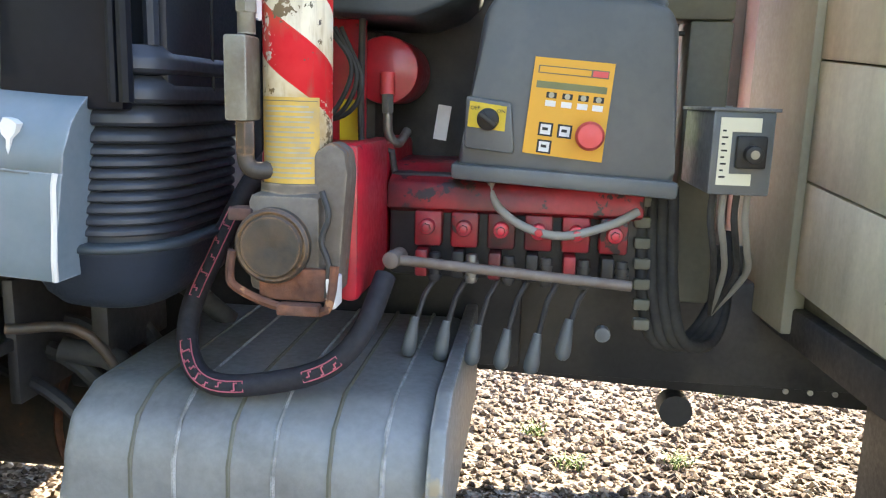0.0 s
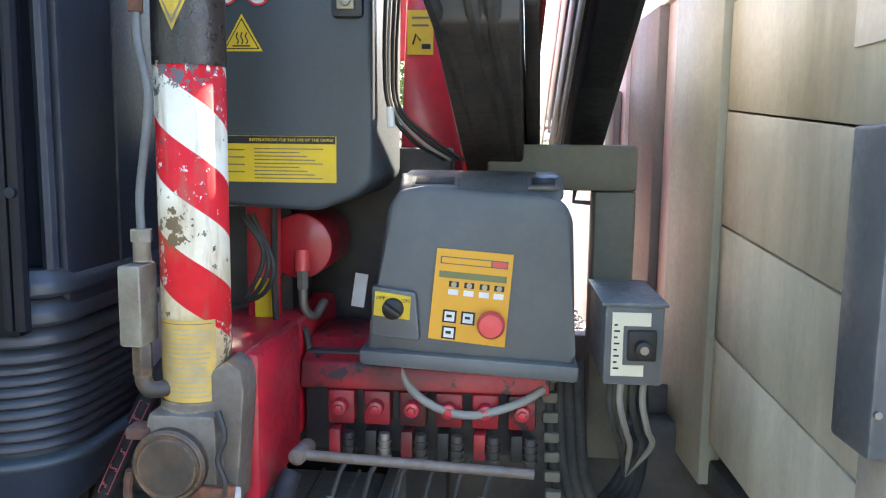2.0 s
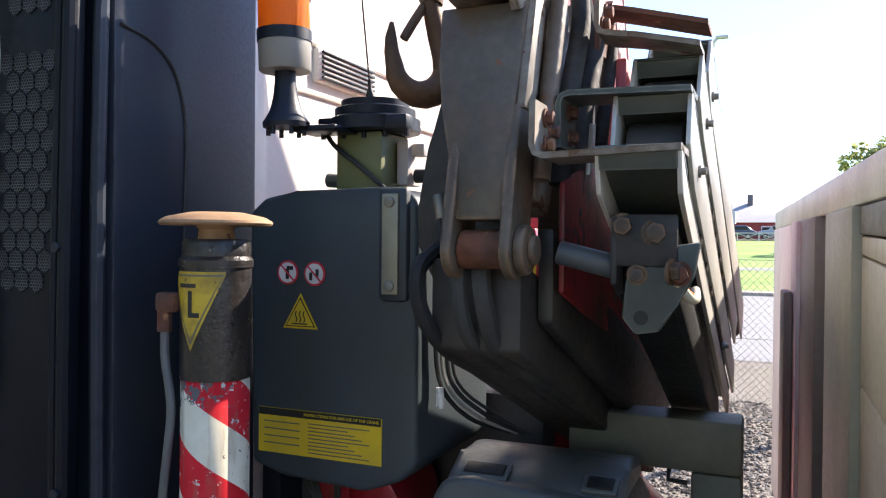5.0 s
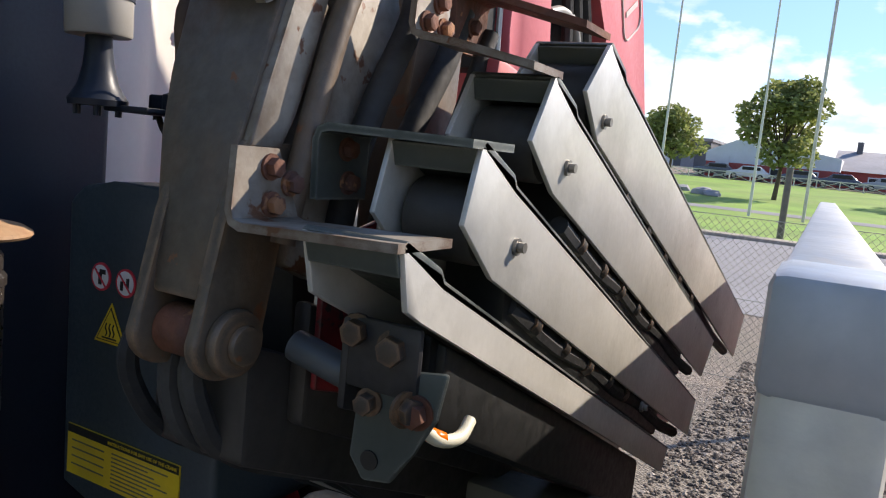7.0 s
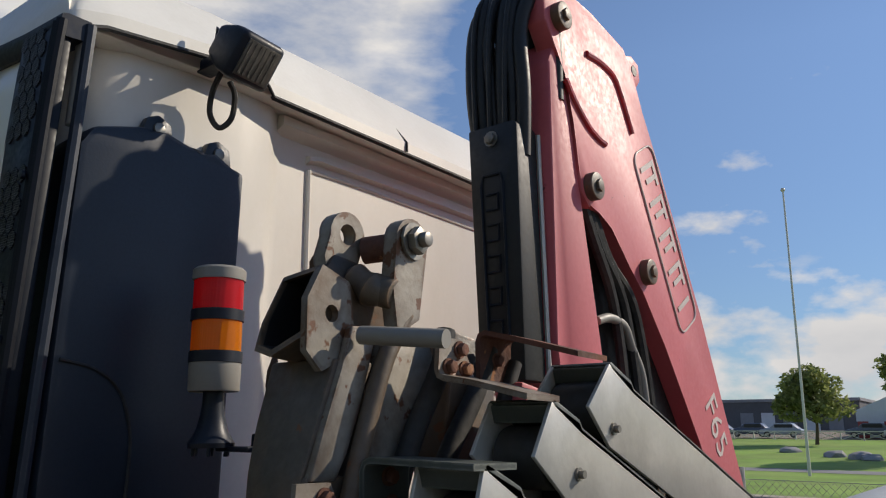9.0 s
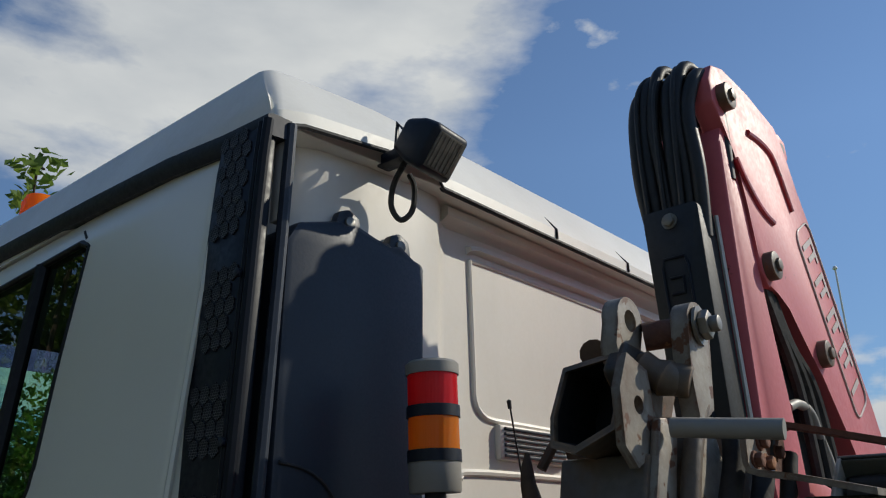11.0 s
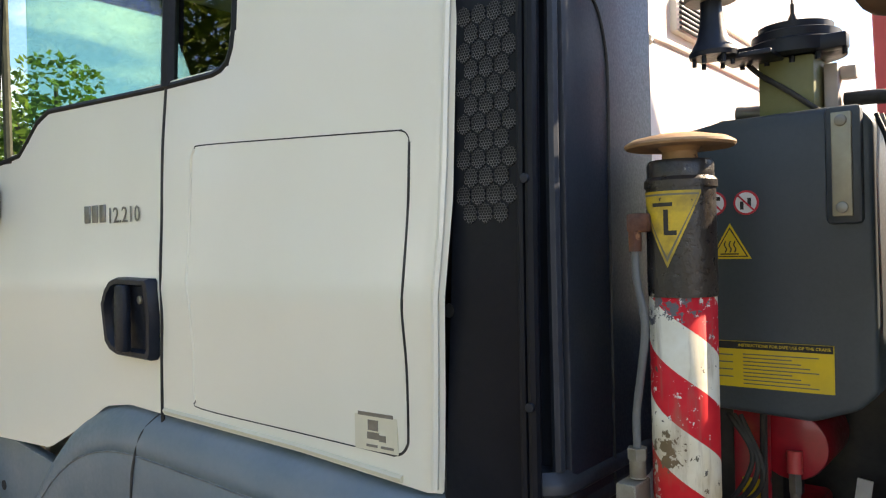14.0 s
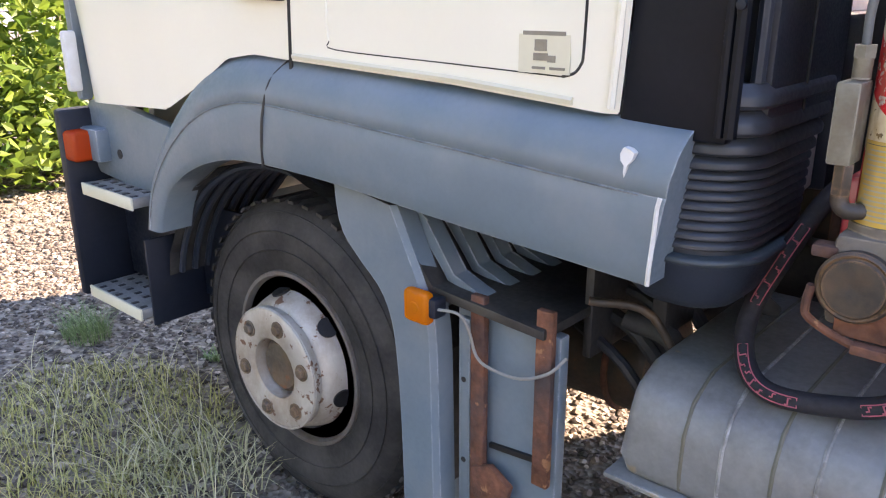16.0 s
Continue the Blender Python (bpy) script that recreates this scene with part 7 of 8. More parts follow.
def holed(pts, c, r, x0, x1):
    """An upright plate across x with a round hole through it."""
    bm = B()
    loops = [list(pts), [(c[0] + r * math.cos(2 * math.pi * k / 20), c[1] + r * math.sin(2 * math.pi * k / 20)) for k in range(20)]]
    rows_ = [[[bm.verts.new((x, y, z)) for y, z in lp] for lp in loops] for x in (x0, x1)]
    for side in rows_:
        edges = [bm.edges.new((lp[i], lp[(i + 1) % len(lp)])) for lp in side for i in range(len(lp))]
        bmesh.ops.triangle_fill(bm, use_beauty=True, edges=edges)
    for k in range(2):
        a, c2 = rows_[0][k], rows_[1][k]
        for i in range(len(a)):
            bm.faces.new((a[i], a[(i + 1) % len(a)], c2[(i + 1) % len(a)], c2[i]))
    return bm


# Lugs and hole plate take the sunlit tone too, with real rust spots.
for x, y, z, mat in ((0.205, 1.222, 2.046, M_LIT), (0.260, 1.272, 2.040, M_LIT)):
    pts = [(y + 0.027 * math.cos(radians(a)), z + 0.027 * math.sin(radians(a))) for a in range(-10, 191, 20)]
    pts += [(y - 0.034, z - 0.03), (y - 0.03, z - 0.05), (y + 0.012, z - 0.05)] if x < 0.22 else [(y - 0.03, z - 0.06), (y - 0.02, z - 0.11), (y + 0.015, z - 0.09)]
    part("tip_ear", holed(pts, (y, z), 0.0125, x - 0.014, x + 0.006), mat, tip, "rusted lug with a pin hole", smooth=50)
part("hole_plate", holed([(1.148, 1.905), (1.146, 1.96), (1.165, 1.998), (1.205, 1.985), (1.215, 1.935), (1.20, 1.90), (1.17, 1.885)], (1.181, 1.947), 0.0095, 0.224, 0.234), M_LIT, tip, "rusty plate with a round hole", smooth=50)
bm = B()
cyl(bm, (0.21, 1.235, 1.99), (0.262, 1.25, 1.975), 0.018, n=18, bevel=0.003)
part("lug_boss", bm, M_ARM, tip)
part("lug_web", prism(B(), [(1.175, 1.985), (1.20, 2.02), (1.245, 2.015), (1.255, 1.96), (1.215, 1.94)], "x", 0.196, 0.216, 0.006), M_GRIME, tip, "dark rusty web under the lugs")
bm = B()
cyl(bm, (0.212, 1.248, 2.032), (0.255, 1.268, 2.036), 0.016, n=18)
pin_ob = part("tip_pin", bm, M_RUSTY, tip)
bm = bolt(B(), (0.266, 1.272, 2.040), (1, 0.1, 0), 0.0165, 0.014)
cyl(bm, (0.278, 1.273, 2.040), (0.290, 1.274, 2.040), 0.009, n=14, bevel=0.002)
part("pin_nut", bm, M_STEELG, pin_ob)
part("pin_knuckle", lathe(B(), (0.232, 1.235, 1.985), [(0.012, -0.028), (0.019, -0.02), (0.016, -0.005), (0.021, 0.008), (0.014, 0.022), (0.006, 0.028)], (0.8, 0.2, -0.5), 14), M_ARM, tip)

# lower black arms behind the fork
def beam_hull(a, c):
    """A straight tapered beam between two upright ends: y, two x, two z."""
    bm = B()
    E = [[bm.verts.new(p) for p in ((x0, y, z0), (x1, y, z0), (x1, y, z1), (x0, y, z1))] for y, x0, x1, z0, z1 in (a, c)]
    for i in range(4):
        bm.faces.new((E[0][i], E[0][(i + 1) % 4], E[1][(i + 1) % 4], E[1][i]))
    bm.faces.new(E[0][::-1])
    bm.faces.new(E[1])
    bevelled(bm, list(bm.faces), 0.006)
    return bm


part("lower_arm", beam_hull((1.175, 0.128, 0.237, 1.51, 1.615), (2.0, 0.168, 0.268, 1.16, 1.33)), M_CHASSIS, crane, "black lower arm")
part("lower_arm", beam_hull((1.22, 0.241, 0.261, 1.54, 1.65), (2.0, 0.272, 0.298, 1.20, 1.34)), M_CHASSIS, crane)
for k in (0, 2, 3):
    x = 0.128 + 0.022 * k
    part("arm_hose", tube(B(), [(x, 1.20, 1.625), (x - 0.006 + 0.003 * k, 1.155, 1.60), (x - 0.004 + 0.004 * k, 1.158, 1.555 - 0.006 * (k % 3)), (x + 0.012, 1.20, 1.505), (x + 0.03, 1.36, 1.44), (x + 0.05, 1.7, 1.30)], 0.0095 + 0.0015 * (k % 2), 8, smooth_steps=4), M_RUBBER, crane)
part("lower_arm", beam_hull((1.20, 0.336, 0.392, 1.575, 1.652), (1.74, 0.338, 0.394, 1.335, 1.400)), M_SEAL, crane, "black square lower arm")
part("red_link", prism(B(), [(1.22, 1.70), (1.40, 1.745), (2.7, 1.34), (2.7, 1.16), (1.22, 1.575)], "x", 0.266, 0.273, 0.002), M_REDG, crane, "grimy red linkage plate")
part("red_lug", prism(B(), [(1.44, 1.80), (1.45, 1.89), (1.53, 1.878), (1.60, 1.78)], "x", 0.284, 0.300, 0.004), M_FADED, crane)

# four stepped guard channels
G = [
    ((1.119, 1.725), (1.131, 1.680), (1.150, 1.671), (2.00, 1.293), (2.03, 1.326), (1.172, 1.703)),
    ((1.215, 1.794), (1.197, 1.735), (1.253, 1.691), (2.20, 1.302), (2.235, 1.362), (1.276, 1.771)),
    ((1.337, 1.858), (1.301, 1.802), (1.361, 1.759), (2.26, 1.405), (2.345, 1.462), (1.395, 1.838)),
    ((1.472, 1.908), (1.417, 1.856), (1.466, 1.811), (2.66, 1.372), (2.75, 1.457), (1.53, 1.888)),
]
pins = ((1.80, 1.455), (1.291, 1.715), (1.387, 1.783), (1.474, 1.832))
chans = []
for k, pts in enumerate(G):
    ch = thing("guard_channel", (0.37, pts[0][0], pts[0][1]), "dull stainless inverted channel over a boom extension", "guard channel", "stepped guard channels on the crane")
    chans.append(ch)
    bm = B()
    (ty, tz) = pts[5]
    side = list(pts[:5]) + [(ty + 0.004, tz - 0.009), (ty, tz)]
    prism(bm, side, "x", 0.405, 0.410, 0.001)
    part("side_plate", bm, M_INOX, ch)
    bm = B()
    prism(bm, side, "x", 0.327, 0.332, 0.001)
    part("side_plate", bm, M_INOX, ch)
    bm = B()
    (y0, z0), (y1, z1) = pts[0], pts[4]
    prism(bm, [(y0, z0), (y0 + 0.005, z0 + 0.003), (ty, tz + 0.003), (ty + 0.005, tz - 0.007), (y1, z1 + 0.002), (y1, z1 - 0.003), (ty + 0.004, tz - 0.012), (y0 + 0.006, z0 - 0.006)], "x", 0.327, 0.410, 0.001)
    part("top_web", bm, M_WEB, ch)
    bm = B()
    box(bm, 0.331, 0.406, y0 + 0.001, y0 + 0.006, z0 - 0.022, z0 - 0.002, 0.001, (20, 0, 0))
    part("end_lip", bm, M_WEB, ch)
    bm = B()
    y, z = pins[k]
    cyl(bm, (0.409, y, z), (0.419, y, z), 0.0045, n=10)
    cyl(bm, (0.409, y, z), (0.413, y, z), 0.0075, n=12)
    part("pin", bm, M_STEELG, ch)
    bm = B()
    s = (pts[3][1] - pts[2][1]) / (pts[3][0] - pts[2][0])
    prism(bm, [(y0 + 0.09, z0 - 0.08), (y0 + 0.75, z0 - 0.08 + s * 0.66), (y0 + 0.75, z0 - 0.16 + s * 0.66), (y0 + 0.09, z0 - 0.15)], "x", 0.337, 0.400, 0.006)
    part("extension", bm, M_HOSE, ch, "black boom extension")
for k in (1, 2, 3):
    (y0, z0), (y1, z1) = G[k][1], G[k][3]
    part("roller", cyl(B(), (0.338, y0 + 0.06, z0 - 0.002), (0.400, y0 + 0.06, z0 - 0.002), 0.034, n=28, bevel=0.005), M_CHASSIS, chans[k], "black nylon roller")
    at = lambda f, drop: (0.396, y0 + 0.12 + (y1 - y0 - 0.2) * f, z0 - 0.075 + (z1 - z0 + 0.10) * f - drop)
    part("boom_hose", tube(B(), [at(f, 0.006 * (i % 2)) for i, f in enumerate((0, 0.15, 0.3, 0.45, 0.6, 0.8, 1.0))], 0.010, 8, smooth_steps=3), M_RUBBER, chans[k])
    for i in range(5):
        part("hose_clip", cyl(B(), at(0.06 + 0.11 * i, -0.001), at(0.078 + 0.11 * i, 0.001), 0.0125, n=12), M_GRIME, chans[k])
# bolted brackets that carry the channels
def bent_bracket(x, y0, y1, bend, plate_z, end_z, mat, bolts):
    """A sheet bent through a right angle: a bolted plate and a flat arm out to the channel."""
    up = 1 if plate_z > bend else -1
    line_pts = [(x, plate_z), (x, bend + up * 0.014), (x + 0.004, bend + up * 0.004), (x + 0.014, bend), (x + 0.05, bend + (end_z - bend) * 0.25), (0.410, end_z)]
    br = thing("bolted_bracket", (x, y0, bend), "bent steel bracket with rusty bolts", "bracket", "channel brackets")
    bm = B()
    thick = 0.0065
    inner = [(x + thick, plate_z), (x + thick, bend + up * 0.014), (x + thick + 0.002, bend + up * (thick + 0.002)), (x + 0.016, bend + up * thick), (x + 0.05, bend + (end_z - bend) * 0.25 + up * thick), (0.410, end_z + up * thick)]
    trim = 0.35 * (y1 - y0)
    rows = []
    for i, ((ax, az), (cx, cz)) in enumerate(zip(line_pts, inner)):
        ya, yb = (y0 + 0.1 * trim, y1 - trim * (up > 0)) if i == 0 else (y0, y1)
        rows.append([bm.verts.new(p) for p in ((ax, ya, az), (ax, yb, az), (cx, yb, cz), (cx, ya, cz))])
    for a, b in zip(rows, rows[1:]):
        for i in range(4):
            bm.faces.new((a[i], a[(i + 1) % 4], b[(i + 1) % 4], b[i]))
    bm.faces.new(rows[0][::-1])
    bm.faces.new(rows[-1])
    part("bent_sheet", bm, mat, br, smooth=50)
    for y, z in bolts:
        part("rusty_bolt", bolt(B(), (x + thick, y, z), (1, 0, 0), 0.0075, 0.010), M_RUSTY, br)


# First and third sheets have the sunlit tone as their colour.
bent_bracket(0.262, 1.112, 1.182, 1.716, 1.776, 1.720, M_LIT, ((1.149, 1.762), (1.172, 1.750), (1.152, 1.734)))
bent_bracket(0.266, 1.198, 1.268, 1.800, 1.738, 1.797, M_WEB, ((1.235, 1.780), (1.240, 1.752)))
bent_bracket(0.288, 1.288, 1.352, 1.880, 1.930, 1.858, M_LIT, ((1.325, 1.918), (1.335, 1.896), (1.305, 1.897)))
bent_bracket(0.266, 1.395, 1.465, 1.950, 1.888, 1.917, M_RUSTY, ((1.43, 1.915),))

# brace tube between the tip and the upper bracket
br = thing("brace_tube", (0.3, 1.21, 1.92), "dull steel brace tube", "brace")
bm = B()
tube(bm, [(0.255, 1.205, 1.925), (0.358, 1.222, 1.916)], 0.010, 14)
part("tube_body", bm, M_GREYP, br)

# lower spool bracket with rusty bolts
sp = thing("spool_bracket", (0.36, 1.16, 1.57), "grimy bracket with rusty bolts and an orange taped hose end", "bracket")
bm = B()
prism(bm, [(1.165, 1.66), (1.22, 1.64), (1.22, 1.57), (1.165, 1.59)], "x", 0.335, 0.342, 0.002)
part("bracket_plate", bm, M_CHASSIS, sp)
for x, y, z in ((0.342, 1.19, 1.63), (0.395, 1.163, 1.604)):
    bm = B()
    bolt(bm, (x, y, z), (1, -0.3, 0), 0.010, 0.012)
    part("rusty_bolt", bm, M_GRIME, sp)
bm = box(B(), 0.336, 0.402, 1.166, 1.173, 1.608, 1.662, 0.004)
front_plate = part("front_plate", bm, M_CHASSIS, sp, "grimy bolted front plate")
bm = prism(B(), [(0.356, 1.624), (0.424, 1.634), (0.418, 1.598), (0.402, 1.570), (0.384, 1.542), (0.360, 1.538), (0.346, 1.555), (0.350, 1.59)], "y", 1.170, 1.176, 0.003)
pear = part("pear_plate", bm, M_WEB, sp, "grimy pear shaped plate")
part("plate_hole", cyl(B(), (0.366, 1.1685, 1.556), (0.366, 1.175, 1.556), 0.0075, n=14), M_INK, pear)
for x, z, own, size, mt in ((0.347, 1.650, front_plate, 0.010, M_GRIME), (0.380, 1.643, front_plate, 0.011, M_GRIME), (0.362, 1.600, pear, 0.008, M_GRIME), (0.403, 1.602, pear, 0.0095, M_RUSTY)):
    part("plate_bolt", bolt(B(), (x, 1.170, z), (0.1, -1, 0), size, 0.014), mt, own)
part("cross_pin", cyl(B(), (0.275, 1.185, 1.622), (0.338, 1.190, 1.606), 0.013, n=18, bevel=0.002), M_BOXGREY, sp, "dark grey cross tube")
bm = B()
tube(bm, [(0.40, 1.17, 1.595), (0.41, 1.19, 1.578), (0.415, 1.215, 1.574), (0.413, 1.235, 1.582)], 0.0052, 12, smooth_steps=4)
part("hose_end", bm, M_CREAM, sp)
bm = B()
tube(bm, [(0.405, 1.182, 1.584), (0.411, 1.196, 1.577)], 0.0058, 12)
part("orange_tape", bm, M_BEACON_O, sp)

# ---- hook ----
hook = thing("lifting_hook", (0.05, 1.32, 1.81), "brown rusted lifting hook with safety latch", "hook")
HC = Vector((0.050, 1.31, 1.866))
hd = Vector((0.70, 0.71, 0)).normalized()
def hp(a, r):
    return HC + r * (math.cos(radians(a)) * hd + math.sin(radians(a)) * Vector((0, 0, 1)))
up = Vector((0, 0, 1))
hq = lambda a, z: HC + a * hd + z * up
line = [hq(0.014, 0.090), hq(0.018, 0.070), hq(0.025, 0.045), hq(0.034, 0.018)] + [hp(a, 0.037) for a in range(0, -181, -20)] + [hq(-0.041, 0.018), hq(-0.042, 0.036), hq(-0.041, 0.056)]
rad = [0.012, 0.013, 0.0145, 0.0165] + [0.018, 0.019, 0.0195, 0.0195, 0.019, 0.018, 0.017, 0.0155, 0.014, 0.012] + [0.010, 0.008, 0.003]
bm = B()
rows, u = [], None
for i, p in enumerate(line):
    d = (line[min(i + 1, len(line) - 1)] - line[max(i - 1, 0)]).normalized()
    u = (d.orthogonal() if u is None else u - u.dot(d) * d).normalized()
    rows.append([bm.verts.new(w) for w in ring_pts(p, u, d.cross(u), rad[min(i, len(rad) - 1)], 12)])
for a, b in zip(rows, rows[1:]):
    for k in range(12):
        bm.faces.new((a[k], a[(k + 1) % 12], b[(k + 1) % 12], b[k]))
bm.faces.new(rows[0][::-1])
bm.faces.new(rows[-1])
part("hook_body", bm, M_HOOK, hook, smooth=60)
bm = B()
tube(bm, [hq(0.004, 0.082), hq(-0.010, 0.060), hq(-0.024, 0.036)], 0.0065, 8)
part("safety_latch", bm, M_HOOK, hook)
bm = B()
tube(bm, [hq(0.014, 0.088), hq(0.020, 0.112), hq(0.036, 0.140), hq(0.062, 0.165), Vector((0.155, 1.235, 2.02))], 0.017, 12, smooth_steps=4)
part("shank", bm, M_HOOK, hook)


# ---- intake mesh cells ----
def mesh_mat():
    """Fine honeycomb wire, 5 mm from hole to hole, over a dark duct."""
    m, nt, bs = shader("fine honeycomb wire mesh")
    co = nt.nodes.new("ShaderNodeTexCoord").outputs["Object"]
    sp = nt.nodes.new("ShaderNodeSeparateXYZ")
    nt.links.new(co, sp.inputs[0])

    def calc(op, *args):
        n = nt.nodes.new("ShaderNodeMath")
        n.operation = op
        for i, v in enumerate(args):
            if isinstance(v, (int, float)):
                n.inputs[i].default_value = v
            else:
                nt.links.new(v, n.inputs[i])
        return n.outputs[0]

    u, w = calc("MULTIPLY_ADD", sp.outputs["X"], 1 / 0.0046, 100.0), calc("MULTIPLY_ADD", sp.outputs["Z"], 1 / 0.0046, 100.0)

    def hexagon(du, dw):
        a = calc("ABSOLUTE", calc("SUBTRACT", calc("FLOORED_MODULO", calc("ADD", u, du), 1.0), 0.5))
        b = calc("ABSOLUTE", calc("SUBTRACT", calc("FLOORED_MODULO", calc("ADD", w, dw), 1.732), 0.866))
        return calc("MAXIMUM", a, calc("ADD", calc("MULTIPLY", a, 0.5), calc("MULTIPLY", b, 0.866)))

    edge = calc("MINIMUM", hexagon(0.0, 0.0), hexagon(0.5, 0.866))
    f = ramp(nt, edge, 0.39, 0.44)
    glint = noise_node(nt, co, 25, 3)
    wire = blend(nt, ramp(nt, glint, 0.4, 0.65), (0.022, 0.025, 0.030), (0.13, 0.135, 0.14))
    nt.links.new(blend(nt, f, (0.004, 0.004, 0.005), wire), bs.inputs["Base Color"])
    nt.links.new(ramp(nt, edge, 0.36, 0.42, 0.9, 0.4), bs.inputs["Roughness"])
    return m


M_CELL = mesh_mat()
cell_me = bpy.data.meshes.new("vent_cell")
bm = B()
prism(bm, [(0.0136 * math.cos(radians(a)), 0.0160 * math.sin(radians(a))) for a in (30, 90, 150, 210, 270, 330)], "y", -0.0012, 0.0012)
bm.to_mesh(cell_me)
bm.free()
cell_me.materials.append(M_CELL)
row = 0
for z in np.arange(1.575, 2.45, 0.0265):
    row += 1
    if 13 <= row <= 14 or 19 <= row <= 20 or 26 <= row <= 27:
        continue
    for k in range(7):
        x = rear_x(z) + 0.014 + 0.0272 * k + (0.0136 if row % 2 else 0.0)
        if x > -0.386 + 0.012 * (z - 1.575):
            continue
        c = new("vent_cell", cell_me)
        c.parent = grille_panel
        c.location = Vector((x, 1.0972, z)) - ROOT[grille_panel]
for x, z in ((-0.51, 1.43), (-0.37, 1.30)):
    part("recess", cyl(B(), (x, 1.0958, z), (x, 1.1015, z), 0.011, n=14), M_INK, grille_panel)
# pale edge post beside the duct and its white upper end
bm = tube(B(), [(-0.352, 1.145, 1.2), (-0.348, 1.14, 1.7), (-0.342, 1.148, 2.28), (-0.34, 1.15, 2.47)], 0.010, 8, smooth_steps=3)
part("corner_rail", bm, M_DUCT, duct)
part("corner_strip", box(B(), -0.372, -0.342, 1.142, 1.160, 2.30, 2.466, 0.003), M_WALL, duct, "white sheet metal corner strip")

# ---- padded hose with stitched print, looped under the leg ----
sleeve = thing("padded_hose", (-0.25, 1.19, 0.74), "black padded hose sleeve with pink stitched print", "hose")
loop_pts = [(-0.262, 1.335, 1.055), (-0.296, 1.315, 1.005), (-0.334, 1.285, 0.915), (-0.357, 1.24, 0.83), (-0.335, 1.19, 0.775), (-0.285, 1.16, 0.755), (-0.20, 1.16, 0.765), (-0.13, 1.165, 0.79), (-0.09, 1.185, 0.835), (-0.07, 1.24, 0.90)]
part("sleeve_body", tube(B(), loop_pts, 0.0155, 14, smooth_steps=8), M_PAD, sleeve)
SP = spline(loop_pts, 8)
eye_side = Vector((0.25, -0.95, 0.25)).normalized()
for first, last in ((11, 22), (29, 44), (52, 58)):
    ring_a, ring_b = [], []
    for i in range(first, last + 1):
        p, d = SP[i], (SP[i + 1] - SP[i - 1]).normalized()
        nrm = (eye_side - eye_side.dot(d) * d).normalized()
        s = d.cross(nrm)
        ring_a.append(p + nrm * 0.0140 + s * 0.0072)
        ring_b.append(p + nrm * 0.0140 - s * 0.0072)
        if first < i < last and i % 2:
            a, b = ((0.0048, -0.0048), (0.0048, 0.0), (0.001, -0.0048))[(i // 2) % 3]
            part("print_bar", tube(B(), [p + nrm * 0.0154 + s * a - d * 0.004, p + nrm * 0.0156 + s * a, p + nrm * 0.0156 + s * b, p + nrm * 0.0154 + s * b + d * 0.004], 0.0013, 5), M_LETTER, sleeve)
    part("print_outline", tube(B(), ring_a + ring_b[::-1], 0.0010, 5, closed=True), M_LETTER, sleeve)

# ---- amber roof beacon ----
bea = thing("roof_beacon", (-1.86, 1.27, 2.73), "amber roof beacon on a black foot", "beacon")
part("beacon_foot", lathe(B(), (-1.86, 1.30, 2.70), [(0.06, 0.0), (0.06, 0.03), (0.05, 0.04)], n=24), M_BLACK, bea)
part("beacon_lens", lathe(B(), (-1.86, 1.30, 2.74), [(0.055, 0.0), (0.055, 0.08), (0.045, 0.105), (0.0, 0.115)], n=28), M_BEACON_O, bea, "amber lens")
# ---- door mirror behind the window ----
mir = thing("door_mirror", (-2.3, 1.0, 1.6), "black door mirror on an arm", "mirror")
part("mirror_shell", box(B(), -2.42, -2.34, 0.80, 1.02, 1.66, 2.2, 0.03), M_BLACK, mir)
part("mirror_arm", tube(B(), [(-2.32, 1.14, 1.62), (-2.36, 1.05, 1.64), (-2.37, 0.98, 1.7)], 0.014, 8), M_BLACK, mir)
part("mirror_foot", box(B(), -2.36, -1.995, 0.985, 1.075, 1.618, 1.722, 0.02, None, 3), M_BLACK, mir, "black rounded mirror foot")

# extra cables hanging behind the oil tank
cables = thing("control_cables", (0.06, 1.45, 1.35), "thin grey control cables clipped to the oil tank", "cables")
for k in range(4):
    d = 0.011 * k
    part("cable", tube(B(), [(0.022 + d * 0.5, 1.40 + d, 1.70), (0.038 + d * 0.5, 1.40 + d, 1.64), (0.036 + d * 0.4, 1.40 + d, 1.50), (0.042 + d * 0.4, 1.41 + d, 1.42), (0.075 + d, 1.44 + d, 1.37), (0.12 + d, 1.50, 1.34)], 0.0035 - 0.0008 * (k % 2), 8, smooth_steps=5), M_GREYP if k == 1 else M_HOSE, cables)
part("cable_end", tube(B(), [(0.045, 1.398, 1.42), (0.047, 1.396, 1.39)], 0.006, 8), M_PAPER, cables)
for k in range(3):
    part("wire", tube(B(), [(-0.20 + 0.01 * k, 1.42, 1.25), (-0.16 + 0.008 * k, 1.41, 1.19 - 0.01 * k), (-0.19 + 0.012 * k, 1.415, 1.12), (-0.23, 1.43, 1.10)], 0.004, 7, smooth_steps=6), M_RUBBER, cables)

